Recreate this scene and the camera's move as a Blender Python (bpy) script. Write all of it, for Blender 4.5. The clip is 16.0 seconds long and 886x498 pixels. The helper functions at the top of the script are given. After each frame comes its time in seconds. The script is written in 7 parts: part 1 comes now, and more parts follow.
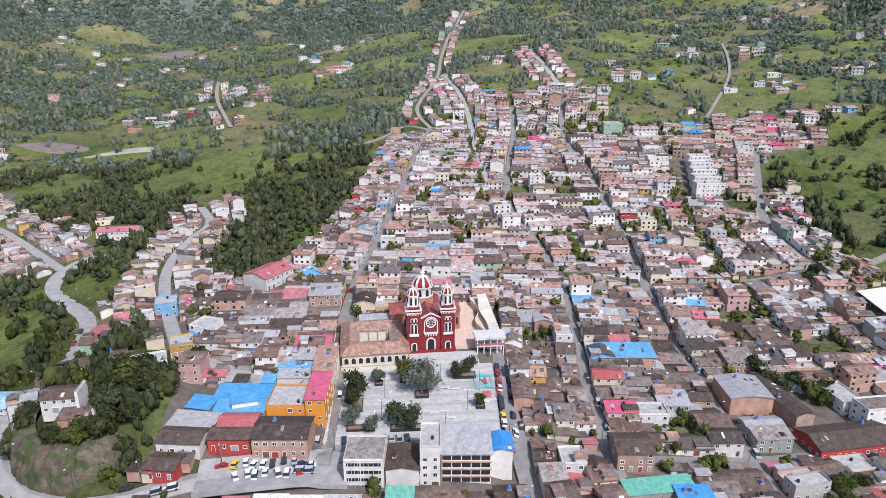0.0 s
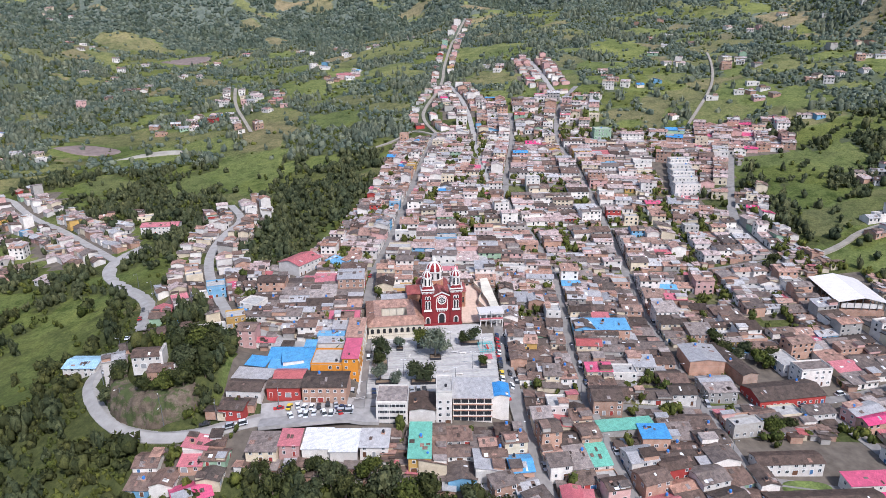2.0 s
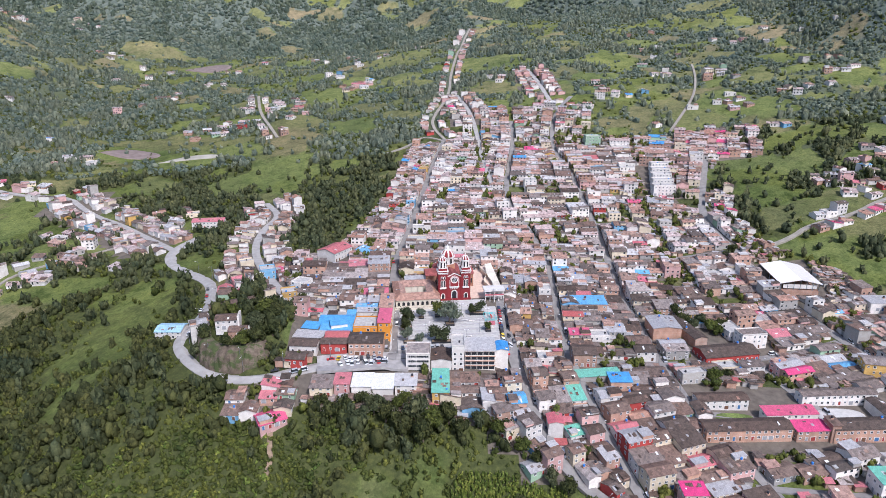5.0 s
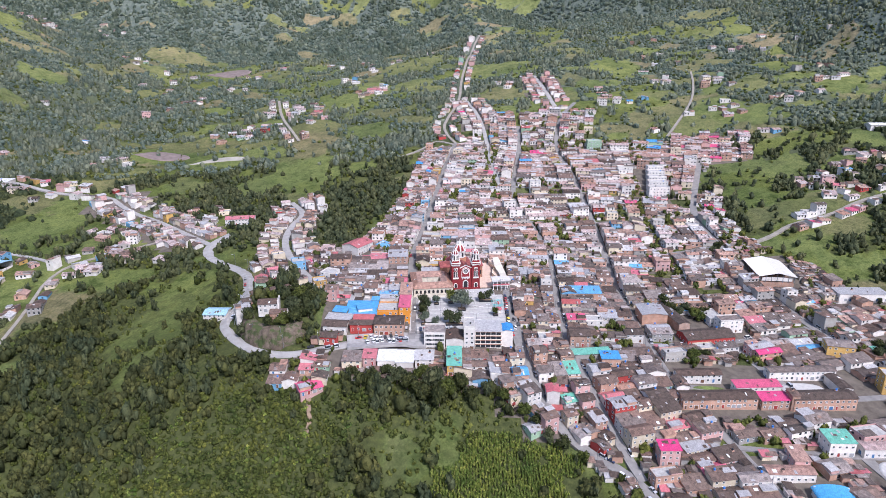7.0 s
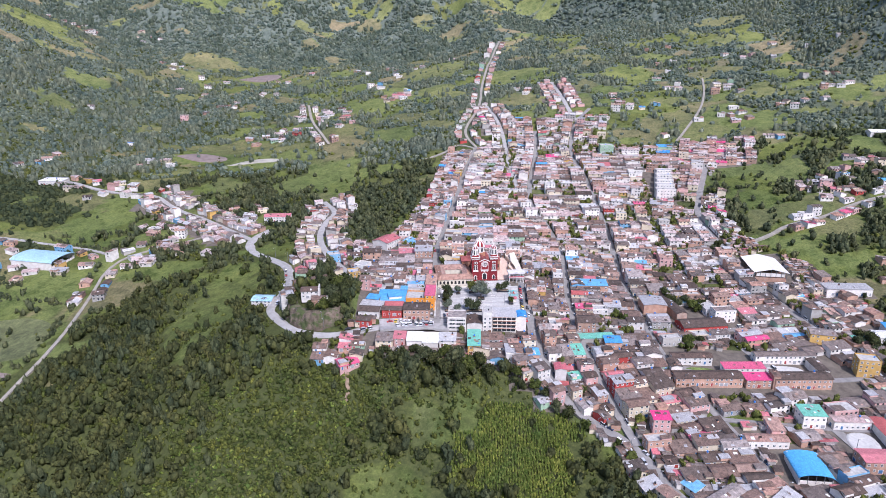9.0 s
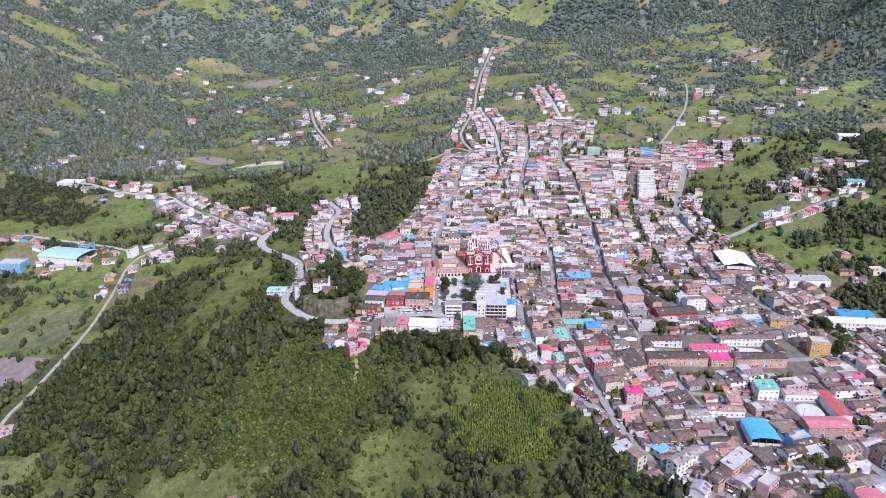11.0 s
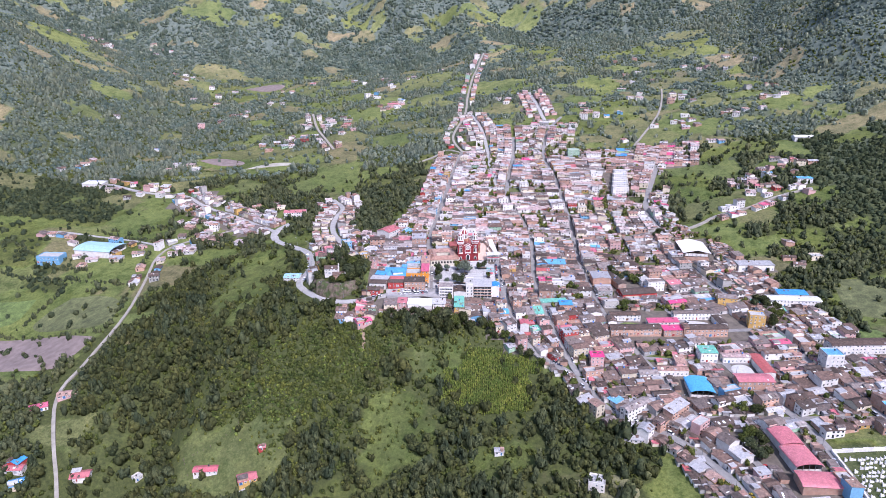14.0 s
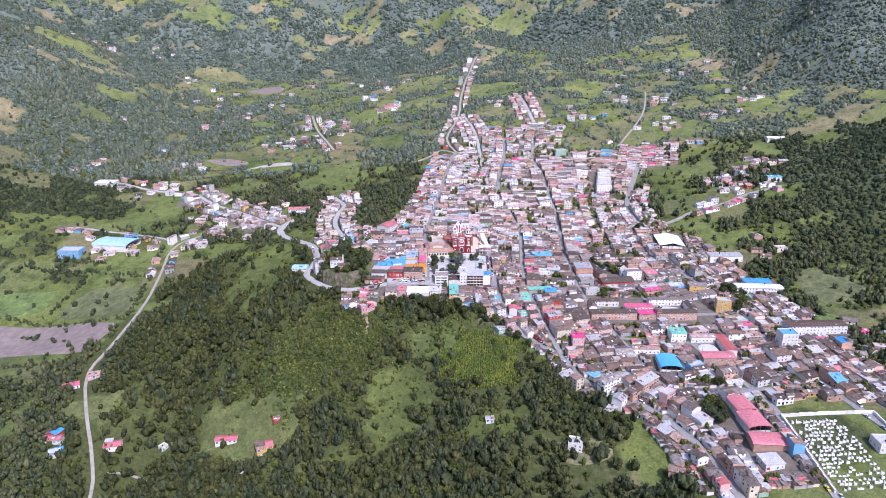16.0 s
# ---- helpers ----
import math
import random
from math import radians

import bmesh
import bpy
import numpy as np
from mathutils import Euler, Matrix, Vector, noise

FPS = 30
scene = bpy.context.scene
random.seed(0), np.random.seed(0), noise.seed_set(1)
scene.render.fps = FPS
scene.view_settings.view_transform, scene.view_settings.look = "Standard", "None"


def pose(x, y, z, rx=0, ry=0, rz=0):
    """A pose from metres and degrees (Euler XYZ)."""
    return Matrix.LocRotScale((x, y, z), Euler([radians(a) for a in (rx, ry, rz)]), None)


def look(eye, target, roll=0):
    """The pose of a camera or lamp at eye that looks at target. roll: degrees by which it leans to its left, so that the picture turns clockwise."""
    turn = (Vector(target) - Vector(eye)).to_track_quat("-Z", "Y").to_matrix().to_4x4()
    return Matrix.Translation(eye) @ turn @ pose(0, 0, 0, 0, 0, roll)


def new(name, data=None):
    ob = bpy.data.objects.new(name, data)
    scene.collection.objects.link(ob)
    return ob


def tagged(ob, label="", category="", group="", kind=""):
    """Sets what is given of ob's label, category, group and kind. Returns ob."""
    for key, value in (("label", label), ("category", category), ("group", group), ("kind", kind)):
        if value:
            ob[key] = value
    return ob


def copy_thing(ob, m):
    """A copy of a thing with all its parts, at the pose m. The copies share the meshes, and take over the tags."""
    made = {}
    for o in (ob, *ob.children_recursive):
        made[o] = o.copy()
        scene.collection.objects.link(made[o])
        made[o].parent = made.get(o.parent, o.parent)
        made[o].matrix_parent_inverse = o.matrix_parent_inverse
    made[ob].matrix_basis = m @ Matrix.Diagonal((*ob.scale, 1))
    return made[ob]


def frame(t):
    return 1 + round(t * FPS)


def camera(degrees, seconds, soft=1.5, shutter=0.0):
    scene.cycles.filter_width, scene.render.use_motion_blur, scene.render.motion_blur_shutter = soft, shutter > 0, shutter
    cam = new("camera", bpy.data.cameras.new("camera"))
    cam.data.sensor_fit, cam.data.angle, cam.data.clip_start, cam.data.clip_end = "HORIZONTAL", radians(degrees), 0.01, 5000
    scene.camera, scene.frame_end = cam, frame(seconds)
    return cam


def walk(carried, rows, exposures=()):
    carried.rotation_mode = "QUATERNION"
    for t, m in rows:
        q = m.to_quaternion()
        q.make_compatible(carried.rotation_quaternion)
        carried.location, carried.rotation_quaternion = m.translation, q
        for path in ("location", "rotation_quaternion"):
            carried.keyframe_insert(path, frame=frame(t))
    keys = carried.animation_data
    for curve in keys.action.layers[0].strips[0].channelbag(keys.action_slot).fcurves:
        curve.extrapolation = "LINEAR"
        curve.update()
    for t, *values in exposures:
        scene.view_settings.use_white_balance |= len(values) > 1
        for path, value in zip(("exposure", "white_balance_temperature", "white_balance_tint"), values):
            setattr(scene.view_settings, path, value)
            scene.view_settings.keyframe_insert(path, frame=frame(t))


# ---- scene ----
cam = camera(67.85, 16.0, soft=0.45)
# seconds, eye x y z, heading, pitch and roll in degrees
PATH = [
    (0.0, 5.05, -252.49, 129.87, -0.000, -18.296, 0.000),
    (0.5, 4.20, -266.53, 133.43, -0.033, -18.322, -0.018),
    (1.0, 3.20, -280.09, 136.62, -0.033, -18.320, -0.025),
    (1.5, 1.99, -293.60, 139.58, -0.001, -18.290, -0.005),
    (2.0, 0.61, -306.82, 142.55, -0.009, -18.316, -0.011),
    (2.5, -0.60, -319.75, 145.40, -0.024, -18.296, -0.019),
    (3.0, -1.69, -332.45, 148.56, -0.062, -18.329, -0.018),
    (3.5, -2.56, -345.64, 151.92, -0.088, -18.343, -0.026),
    (4.0, -3.56, -358.62, 155.33, -0.140, -18.380, -0.019),
    (6.5, -8.51, -421.75, 170.97, -0.431, -18.374, 0.030),
    (7.0, -8.99, -434.64, 174.45, -0.926, -18.383, 0.018),
    (7.5, -9.54, -447.56, 177.84, -1.573, -18.392, 0.001),
    (8.0, -9.91, -460.09, 180.93, -2.152, -18.387, -0.017),
    (8.5, -10.12, -472.89, 184.31, -2.467, -18.390, -0.022),
    (9.0, -10.38, -485.22, 187.48, -2.623, -18.390, -0.037),
    (11.5, -9.79, -547.08, 202.78, -2.116, -18.380, -0.061),
    (12.0, -8.99, -559.80, 205.92, -2.046, -18.413, -0.113),
    (12.5, -8.28, -572.81, 209.21, -1.949, -18.467, -0.135),
    (13.0, -7.07, -586.48, 212.13, -1.890, -18.454, -0.179),
    (13.5, -6.16, -600.84, 215.25, -1.838, -18.479, -0.210),
    (14.0, -5.48, -615.05, 218.28, -1.777, -18.495, -0.263),
    (14.5, -5.16, -629.29, 221.02, -1.690, -18.489, -0.253),
    (15.0, -5.28, -643.19, 223.66, -1.566, -18.481, -0.232),
    (15.5, -5.81, -656.51, 226.46, -1.365, -18.516, -0.229),
    (16.0, -6.45, -669.70, 229.09, -1.150, -18.523, -0.171),
]


def pose_at(x, y, z, heading, pitch, roll):
    a, b = radians(heading), radians(pitch)
    way = Vector((math.sin(a) * math.cos(b), math.cos(a) * math.cos(b), math.sin(b)))
    eye = Vector((x, y, z))
    return look(eye, eye + way * 100, roll)


walk(cam, [(row[0], pose_at(*row[1:])) for row in PATH], [(0.0, 0.23, 5860, 14), (16.0, 0.57, 5520, 25)])


# heights of the land in metres, rows from the valley (south) to the hills (north)
XS = np.array([-1000, -600, -380, -230, -110, 0, 130, 280, 520], float)
YS = np.array([-330, -240, -160, -90, 0, 110, 260, 450, 700, 1000, 1400], float)
LAND = np.array([
    (-27, -114, -116, -119, -106, -80, -54, -38, -29),
    (-5, -98, -93, -99, -83, -59, -43, -31, -22),
    (16, -83, -72, -63, -43, -37, -34, -28, -18),
    (35, -71, -60, -34, -8, -10, -21, -24, -13),
    (59, -53, -46, -25, 2, 0, -16, -15, 1),
    (81, -28, -24, -11, 4, 7, -5, 10, 34),
    (111, -2, -3, 2, 16, 26, 28, 35, 73),
    (158, 24, 26, 42, 52, 63, 75, 81, 116),
    (224, 67, 68, 83, 92, 108, 126, 132, 156),
    (243, 126, 120, 127, 143, 160, 182, 206, 246),
    (330, 272, 255, 261, 274, 289, 306, 327, 363)], float)


def hermite(knots, values, q):
    """Smooth curve through values (first axis) at knots, straight beyond the ends."""
    d = np.diff(values, axis=0) / np.diff(knots)[:, None]
    m = np.concatenate([d[:1], (d[1:] + d[:-1]) / 2, d[-1:]])
    i = np.clip(np.searchsorted(knots, q) - 1, 0, len(knots) - 2)
    h = knots[i + 1] - knots[i]
    s = np.clip((q - knots[i]) / h, 0, 1)[:, None]
    h = h[:, None]
    out = ((2 * s**3 - 3 * s**2 + 1) * values[i] + (s**3 - 2 * s**2 + s) * h * m[i]
           + (3 * s**2 - 2 * s**3) * values[i + 1] + (s**3 - s**2) * h * m[i + 1])
    over = (q - np.clip(q, knots[0], knots[-1]))[:, None]
    return out + over * np.where(over > 0, m[-1], np.where(over < 0, m[0], 0))


def bump(x, y, cx, cy, rx, ry):
    return np.exp(-(((x - cx) / rx) ** 2 + ((y - cy) / ry) ** 2))


def ground(x, y):
    """Height of the land at x, y (arrays or numbers)."""
    x, y = np.broadcast_arrays(np.asarray(x, float), np.asarray(y, float))
    shape, x, y = x.shape, x.ravel(), y.ravel()
    px, py = np.clip(x, -1500, 1500), np.clip(y, -700, 1400)
    rows = hermite(YS, LAND, py)
    i = np.clip(np.searchsorted(XS, px) - 1, 0, len(XS) - 2)
    d = np.diff(rows, axis=1) / np.diff(XS)
    m = np.concatenate([d[:, :1], (d[:, 1:] + d[:, :-1]) / 2, d[:, -1:]], axis=1)
    n = np.arange(len(px))
    h = XS[i + 1] - XS[i]
    s = np.clip((px - XS[i]) / h, 0, 1)
    z = ((2 * s**3 - 3 * s**2 + 1) * rows[n, i] + (s**3 - 2 * s**2 + s) * h * m[n, i]
         + (3 * s**2 - 2 * s**3) * rows[n, i + 1] + (s**3 - s**2) * h * m[n, i + 1])
    z = z + np.maximum(px - XS[-1], 0) * 0.22 + np.maximum(XS[0] - px, 0) * 0.25
    # mountains behind: ridges and side valleys
    far = np.maximum(y - 1250, 0)
    z = z + far * 0.33 + far * 0.10 * np.sin(x / 260 + 1.1)
    high = np.clip((y - 820) / 320, 0, 1) * np.clip((y - 820) / 320, 0, 1)
    bent = x + 45 * np.sin(y / 170) + 25 * np.sin(y / 71 + x / 160)
    z = z + high * (58 * (0.45 - np.abs(np.sin(bent / 175 + 0.5))) + 20 * np.sin(bent / 62 + y / 150) + 8 * np.sin(x / 27 + 1) * np.sin(y / 33))
    # the ravine that comes down behind the town, and a bare hill beside it
    z = z - 55 * high * np.exp(-((x + 70 + (y - 1100) * 0.12) / 60) ** 2) + 45 * bump(x, y, -690, 1230, 130, 110)
    # steep spur in the north-east; thick woods imitate a cloud's shade on it
    spur = np.clip(np.minimum((x - 560) * 0.8 + (y - 520) * 0.6, (x - 505) * 0.95 - (y - 600) * 0.3), 0, 520)
    z = z + spur * (0.62 + 0.12 * np.sin(x / 38 - y / 60) + 0.06 * np.sin(x / 15 + y / 24))
    z = z + np.maximum(np.abs(x) - 1500, 0) * 0.1
    # rolling relief away from the town
    wild = np.clip((np.hypot((x - 60) / 330, (y - 150) / 480) - 0.9) * 1.5, 0, 1)
    z = z + wild * (7 * np.sin(x / 62 + y / 130) * np.sin(y / 74 - x / 190) + 3 * np.sin(x / 23 + 1) * np.sin(y / 29))
    # wooded hill in the east, spur in the west
    z = z + 60 * bump(x, y, -1000, 600, 260, 240) + 24 * bump(x, y, 560, 130, 90, 120)
    # the knoll under the chapel, its cutting, and the gully below the town
    z = z + 9 * bump(x, y, -128, -22, 28, 26) - 24 * bump(x, y, -247, -150, 20, 90)
    # the knoll ends in a steep bank along the road
    rim = np.hypot((x + 114) * np.where(x > -114, 1.12, 1.0), (y + 48) * 0.92)
    lift = np.clip((30 - rim) / 7, 0, 1) * np.clip((-30 - y) / 14, 0, 1)
    z = z + 8.0 * lift * lift * (3 - 2 * lift)
    # the square and the church stand on made ground
    edge = lambda v, lo, hi, s: np.clip((v - lo) / s, 0, 1) * np.clip((hi - v) / s, 0, 1)
    made = edge(x, -42, 33, 7) * edge(y, -68, 14, 7)
    made = made * made * (3 - 2 * made)
    z = z + made * (np.minimum(0, -0.95 + 0.098 * (y + 15)) - z)
    return z.reshape(shape)
# ---- light ----
SUN_EL, SUN_AZ = radians(50), radians(150)   # azimuth clockwise from north (+y)
world = bpy.data.worlds.new("sky")
scene.world = world
world.use_nodes = True
sky = world.node_tree.nodes.new("ShaderNodeTexSky")
sky.sky_type, sky.sun_disc, sky.sun_elevation, sky.sun_rotation = "NISHITA", False, SUN_EL, SUN_AZ
sky.air_density, sky.dust_density = 1.0, 2.0
world.node_tree.links.new(sky.outputs[0], world.node_tree.nodes["Background"].inputs[0])
world.node_tree.nodes["Background"].inputs[1].default_value = 0.15
sun = new("sun", bpy.data.lights.new("sun", "SUN"))
sun.data.energy, sun.data.angle, sun.data.color = 3.3, radians(2.0), (1.0, 0.96, 0.91)
sun.matrix_world = look((400 * math.sin(SUN_AZ), 400 * math.cos(SUN_AZ), 400 * math.tan(SUN_EL)), (0, 0, 0))


# ---- materials ----
def shader(name, rough=0.8, metal=0.0, gloss=0.3):
    m = bpy.data.materials.new(name)
    m.use_nodes = True
    nt = m.node_tree
    b = nt.nodes["Principled BSDF"]
    b.inputs["Roughness"].default_value, b.inputs["Metallic"].default_value = rough, metal
    b.inputs["Specular IOR Level"].default_value = gloss
    return m, nt, b


def node(nt, kind, **values):
    n = nt.nodes.new(kind)
    for key, v in values.items():
        n.inputs[key.replace("_", " ")].default_value = v
    return n


def noise_node(nt, scale, detail=3.0, rough=0.6, space="Object"):
    tc = nt.nodes.new("ShaderNodeTexCoord")
    n = node(nt, "ShaderNodeTexNoise", Scale=scale, Detail=detail, Roughness=rough)
    nt.links.new(tc.outputs[space], n.inputs["Vector"])
    return n


def ramp(nt, fac, stops):
    r = nt.nodes.new("ShaderNodeValToRGB")
    while len(r.color_ramp.elements) < len(stops):
        r.color_ramp.elements.new(0.5)
    for e, (p, c) in zip(r.color_ramp.elements, stops):
        e.position, e.color = p, (*c, 1)
    nt.links.new(fac, r.inputs[0])
    return r


def mix(nt, fac, a, b, kind="MIX"):
    n = nt.nodes.new("ShaderNodeMix")
    n.data_type, n.blend_type = "RGBA", kind
    for k, v in ((0, fac), (6, a), (7, b)):
        if isinstance(v, (int, float)):
            n.inputs[k].default_value = v
        elif isinstance(v, tuple):
            n.inputs[k].default_value = (*v, 1)
        else:
            nt.links.new(v, n.inputs[k])
    return n.outputs[2]


def bump_from(nt, b, height, strength, distance):
    n = nt.nodes.new("ShaderNodeBump")
    n.inputs["Strength"].default_value, n.inputs["Distance"].default_value = strength, distance
    nt.links.new(height, n.inputs["Height"])
    nt.links.new(n.outputs[0], b.inputs["Normal"])


def lot(nt):
    """A random number for each object, or each separate piece of a joined one."""
    info, geo = nt.nodes.new("ShaderNodeObjectInfo"), nt.nodes.new("ShaderNodeNewGeometry")
    add, fract = nt.nodes.new("ShaderNodeMath"), nt.nodes.new("ShaderNodeMath")
    add.operation, fract.operation = "ADD", "FRACT"
    nt.links.new(info.outputs["Random"], add.inputs[0])
    nt.links.new(geo.outputs["Random Per Island"], add.inputs[1])
    nt.links.new(add.outputs[0], fract.inputs[0])
    return fract.outputs[0]


def plaster(name, colour, dirt=0.5, rough=0.85):
    """Painted wall with weathering at two scales, each piece a little different."""
    m, nt, b = shader(name, rough)
    big, small = noise_node(nt, 0.35), noise_node(nt, 2.6, 5)
    stain = ramp(nt, big.outputs[0], [(0.35, (1, 1, 1)), (0.75, tuple(1 - dirt * v for v in (0.45, 0.5, 0.55)))])
    grain = ramp(nt, small.outputs[0], [(0.3, (0.86, 0.86, 0.86)), (0.7, (1.06, 1.06, 1.06))])
    tone = ramp(nt, lot(nt), [(0.0, (0.78, 0.78, 0.78)), (1.0, (1.1, 1.08, 1.05))])
    c = mix(nt, 1.0, mix(nt, 1.0, mix(nt, 1.0, colour, stain.outputs[0], "MULTIPLY"), grain.outputs[0], "MULTIPLY"), tone.outputs[0], "MULTIPLY")
    nt.links.new(c, b.inputs["Base Color"])
    bump_from(nt, b, small.outputs[0], 0.25, 0.02)
    return m


def sheet(name, colours, pitch=0.9, rough=0.75, patch=0.7, metal=0.0, blotch=0.62, cells=1.0):
    """Roof covering in courses: ribs down the slope, patches of repair and dirt, tone from piece to piece."""
    m, nt, b = shader(name, rough, metal)
    stops = [(i / max(1, len(colours) - 1), c) for i, c in enumerate(colours)]
    base = ramp(nt, lot(nt), stops)
    tc = nt.nodes.new("ShaderNodeTexCoord")
    vor = node(nt, "ShaderNodeTexVoronoi", Scale=patch)
    vor.distance = "CHEBYCHEV"
    nt.links.new(tc.outputs["Object"], vor.inputs["Vector"])
    cell = ramp(nt, vor.outputs["Color"], [(0.1, (1 - 0.26 * cells,) * 3), (0.45, (1 - 0.03 * cells,) * 3), (0.85, (1 + 0.2 * cells, 1 + 0.18 * cells, 1 + 0.15 * cells))])
    big, small = noise_node(nt, 0.5, 4), noise_node(nt, 5.0, 4)
    g1 = ramp(nt, big.outputs[0], [(0.3, (blotch, blotch * 0.98, blotch * 0.96)), (0.7, (1.12, 1.12, 1.12))])
    g2 = ramp(nt, small.outputs[0], [(0.25, (0.58, 0.58, 0.58)), (0.5, (0.95, 0.95, 0.95)), (0.75, (1.32, 1.3, 1.28))])
    c = mix(nt, 1.0, base.outputs[0], cell.outputs[0], "MULTIPLY")
    c = mix(nt, 1.0, mix(nt, 1.0, c, g1.outputs[0], "MULTIPLY"), g2.outputs[0], "MULTIPLY")
    nt.links.new(c, b.inputs["Base Color"])
    wave = node(nt, "ShaderNodeTexWave", Scale=pitch)
    nt.links.new(tc.outputs["Object"], wave.inputs["Vector"])
    lines = ramp(nt, wave.outputs["Fac"], [(0.05, (0.72, 0.72, 0.72)), (0.3, (1.0, 1.0, 1.0)), (0.9, (1.06, 1.06, 1.06))])
    nt.links.new(mix(nt, 1.0, c, lines.outputs[0], "MULTIPLY"), b.inputs["Base Color"])
    bump_from(nt, b, wave.outputs["Fac"], 0.5, 0.08)
    return m


def brickwork(name, c1, c2, mortar, scale=1.0):
    m, nt, b = shader(name, 0.9)
    tc = nt.nodes.new("ShaderNodeTexCoord")
    mp = node(nt, "ShaderNodeMapping")
    mp.inputs["Rotation"].default_value = (radians(90), 0, 0)
    nt.links.new(tc.outputs["Object"], mp.inputs["Vector"])
    br = node(nt, "ShaderNodeTexBrick", Scale=scale)
    br.inputs["Color1"].default_value, br.inputs["Color2"].default_value, br.inputs["Mortar"].default_value = (*c1, 1), (*c2, 1), (*mortar, 1)
    br.inputs["Brick Width"].default_value, br.inputs["Row Height"].default_value, br.inputs["Mortar Size"].default_value = 0.8, 0.4, 0.03
    nt.links.new(mp.outputs[0], br.inputs["Vector"])
    big = noise_node(nt, 0.3, 4)
    g = ramp(nt, big.outputs[0], [(0.3, (0.7, 0.68, 0.66)), (0.7, (1.1, 1.1, 1.1))])
    tone = ramp(nt, lot(nt), [(0, (0.75, 0.75, 0.75)), (1, (1.15, 1.1, 1.05))])
    nt.links.new(mix(nt, 1.0, mix(nt, 1.0, br.outputs[0], g.outputs[0], "MULTIPLY"), tone.outputs[0], "MULTIPLY"), b.inputs["Base Color"])
    return m


def plain(name, colour, rough=0.6, metal=0.0, vary=0.2, scale=1.5):
    m, nt, b = shader(name, rough, metal)
    n = noise_node(nt, scale, 5)
    g = ramp(nt, n.outputs[0], [(0.25, (1 - vary,) * 3), (0.75, (1 + vary,) * 3)])
    nt.links.new(mix(nt, 1.0, colour, g.outputs[0], "MULTIPLY"), b.inputs["Base Color"])
    return m


def foliage(name, dark, mid, light, gloss=0.08, open_crown=0.28, rugged=1.0):
    m, nt, b = shader(name, 0.75, 0, gloss)
    geo = nt.nodes.new("ShaderNodeNewGeometry")
    island = ramp(nt, geo.outputs["Random Per Island"], [(0, dark), (0.6, mid), (1, light)])
    tc = noise_node(nt, 0.06, 4)
    g = ramp(nt, tc.outputs[0], [(0.3, (0.65, 0.75, 0.8)), (0.7, (1.25, 1.15, 0.95))])
    info = nt.nodes.new("ShaderNodeObjectInfo")
    t2 = ramp(nt, info.outputs["Random"], [(0, (0.8, 0.85, 0.8)), (1, (1.2, 1.15, 1.1))])
    c = mix(nt, 1.0, mix(nt, 1.0, island.outputs[0], g.outputs[0], "MULTIPLY"), t2.outputs[0], "MULTIPLY")
    # lit leaf clumps and dark hollows painted into the colour, along the bump's noise
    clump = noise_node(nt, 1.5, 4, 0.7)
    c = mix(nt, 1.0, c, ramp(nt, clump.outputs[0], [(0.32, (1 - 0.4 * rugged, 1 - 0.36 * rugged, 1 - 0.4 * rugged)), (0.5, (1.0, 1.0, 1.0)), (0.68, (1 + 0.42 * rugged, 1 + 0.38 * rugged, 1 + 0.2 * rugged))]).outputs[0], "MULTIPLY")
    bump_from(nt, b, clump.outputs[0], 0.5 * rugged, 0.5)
    nt.links.new(c, b.inputs["Base Color"])
    through_leaf, both = nt.nodes.new("ShaderNodeBsdfTranslucent"), nt.nodes.new("ShaderNodeMixShader")
    nt.links.new(c, through_leaf.inputs[0])
    both.inputs[0].default_value = open_crown
    nt.links.new(b.outputs[0], both.inputs[1])
    nt.links.new(through_leaf.outputs[0], both.inputs[2])
    nt.links.new(both.outputs[0], nt.nodes["Material Output"].inputs[0])
    return m


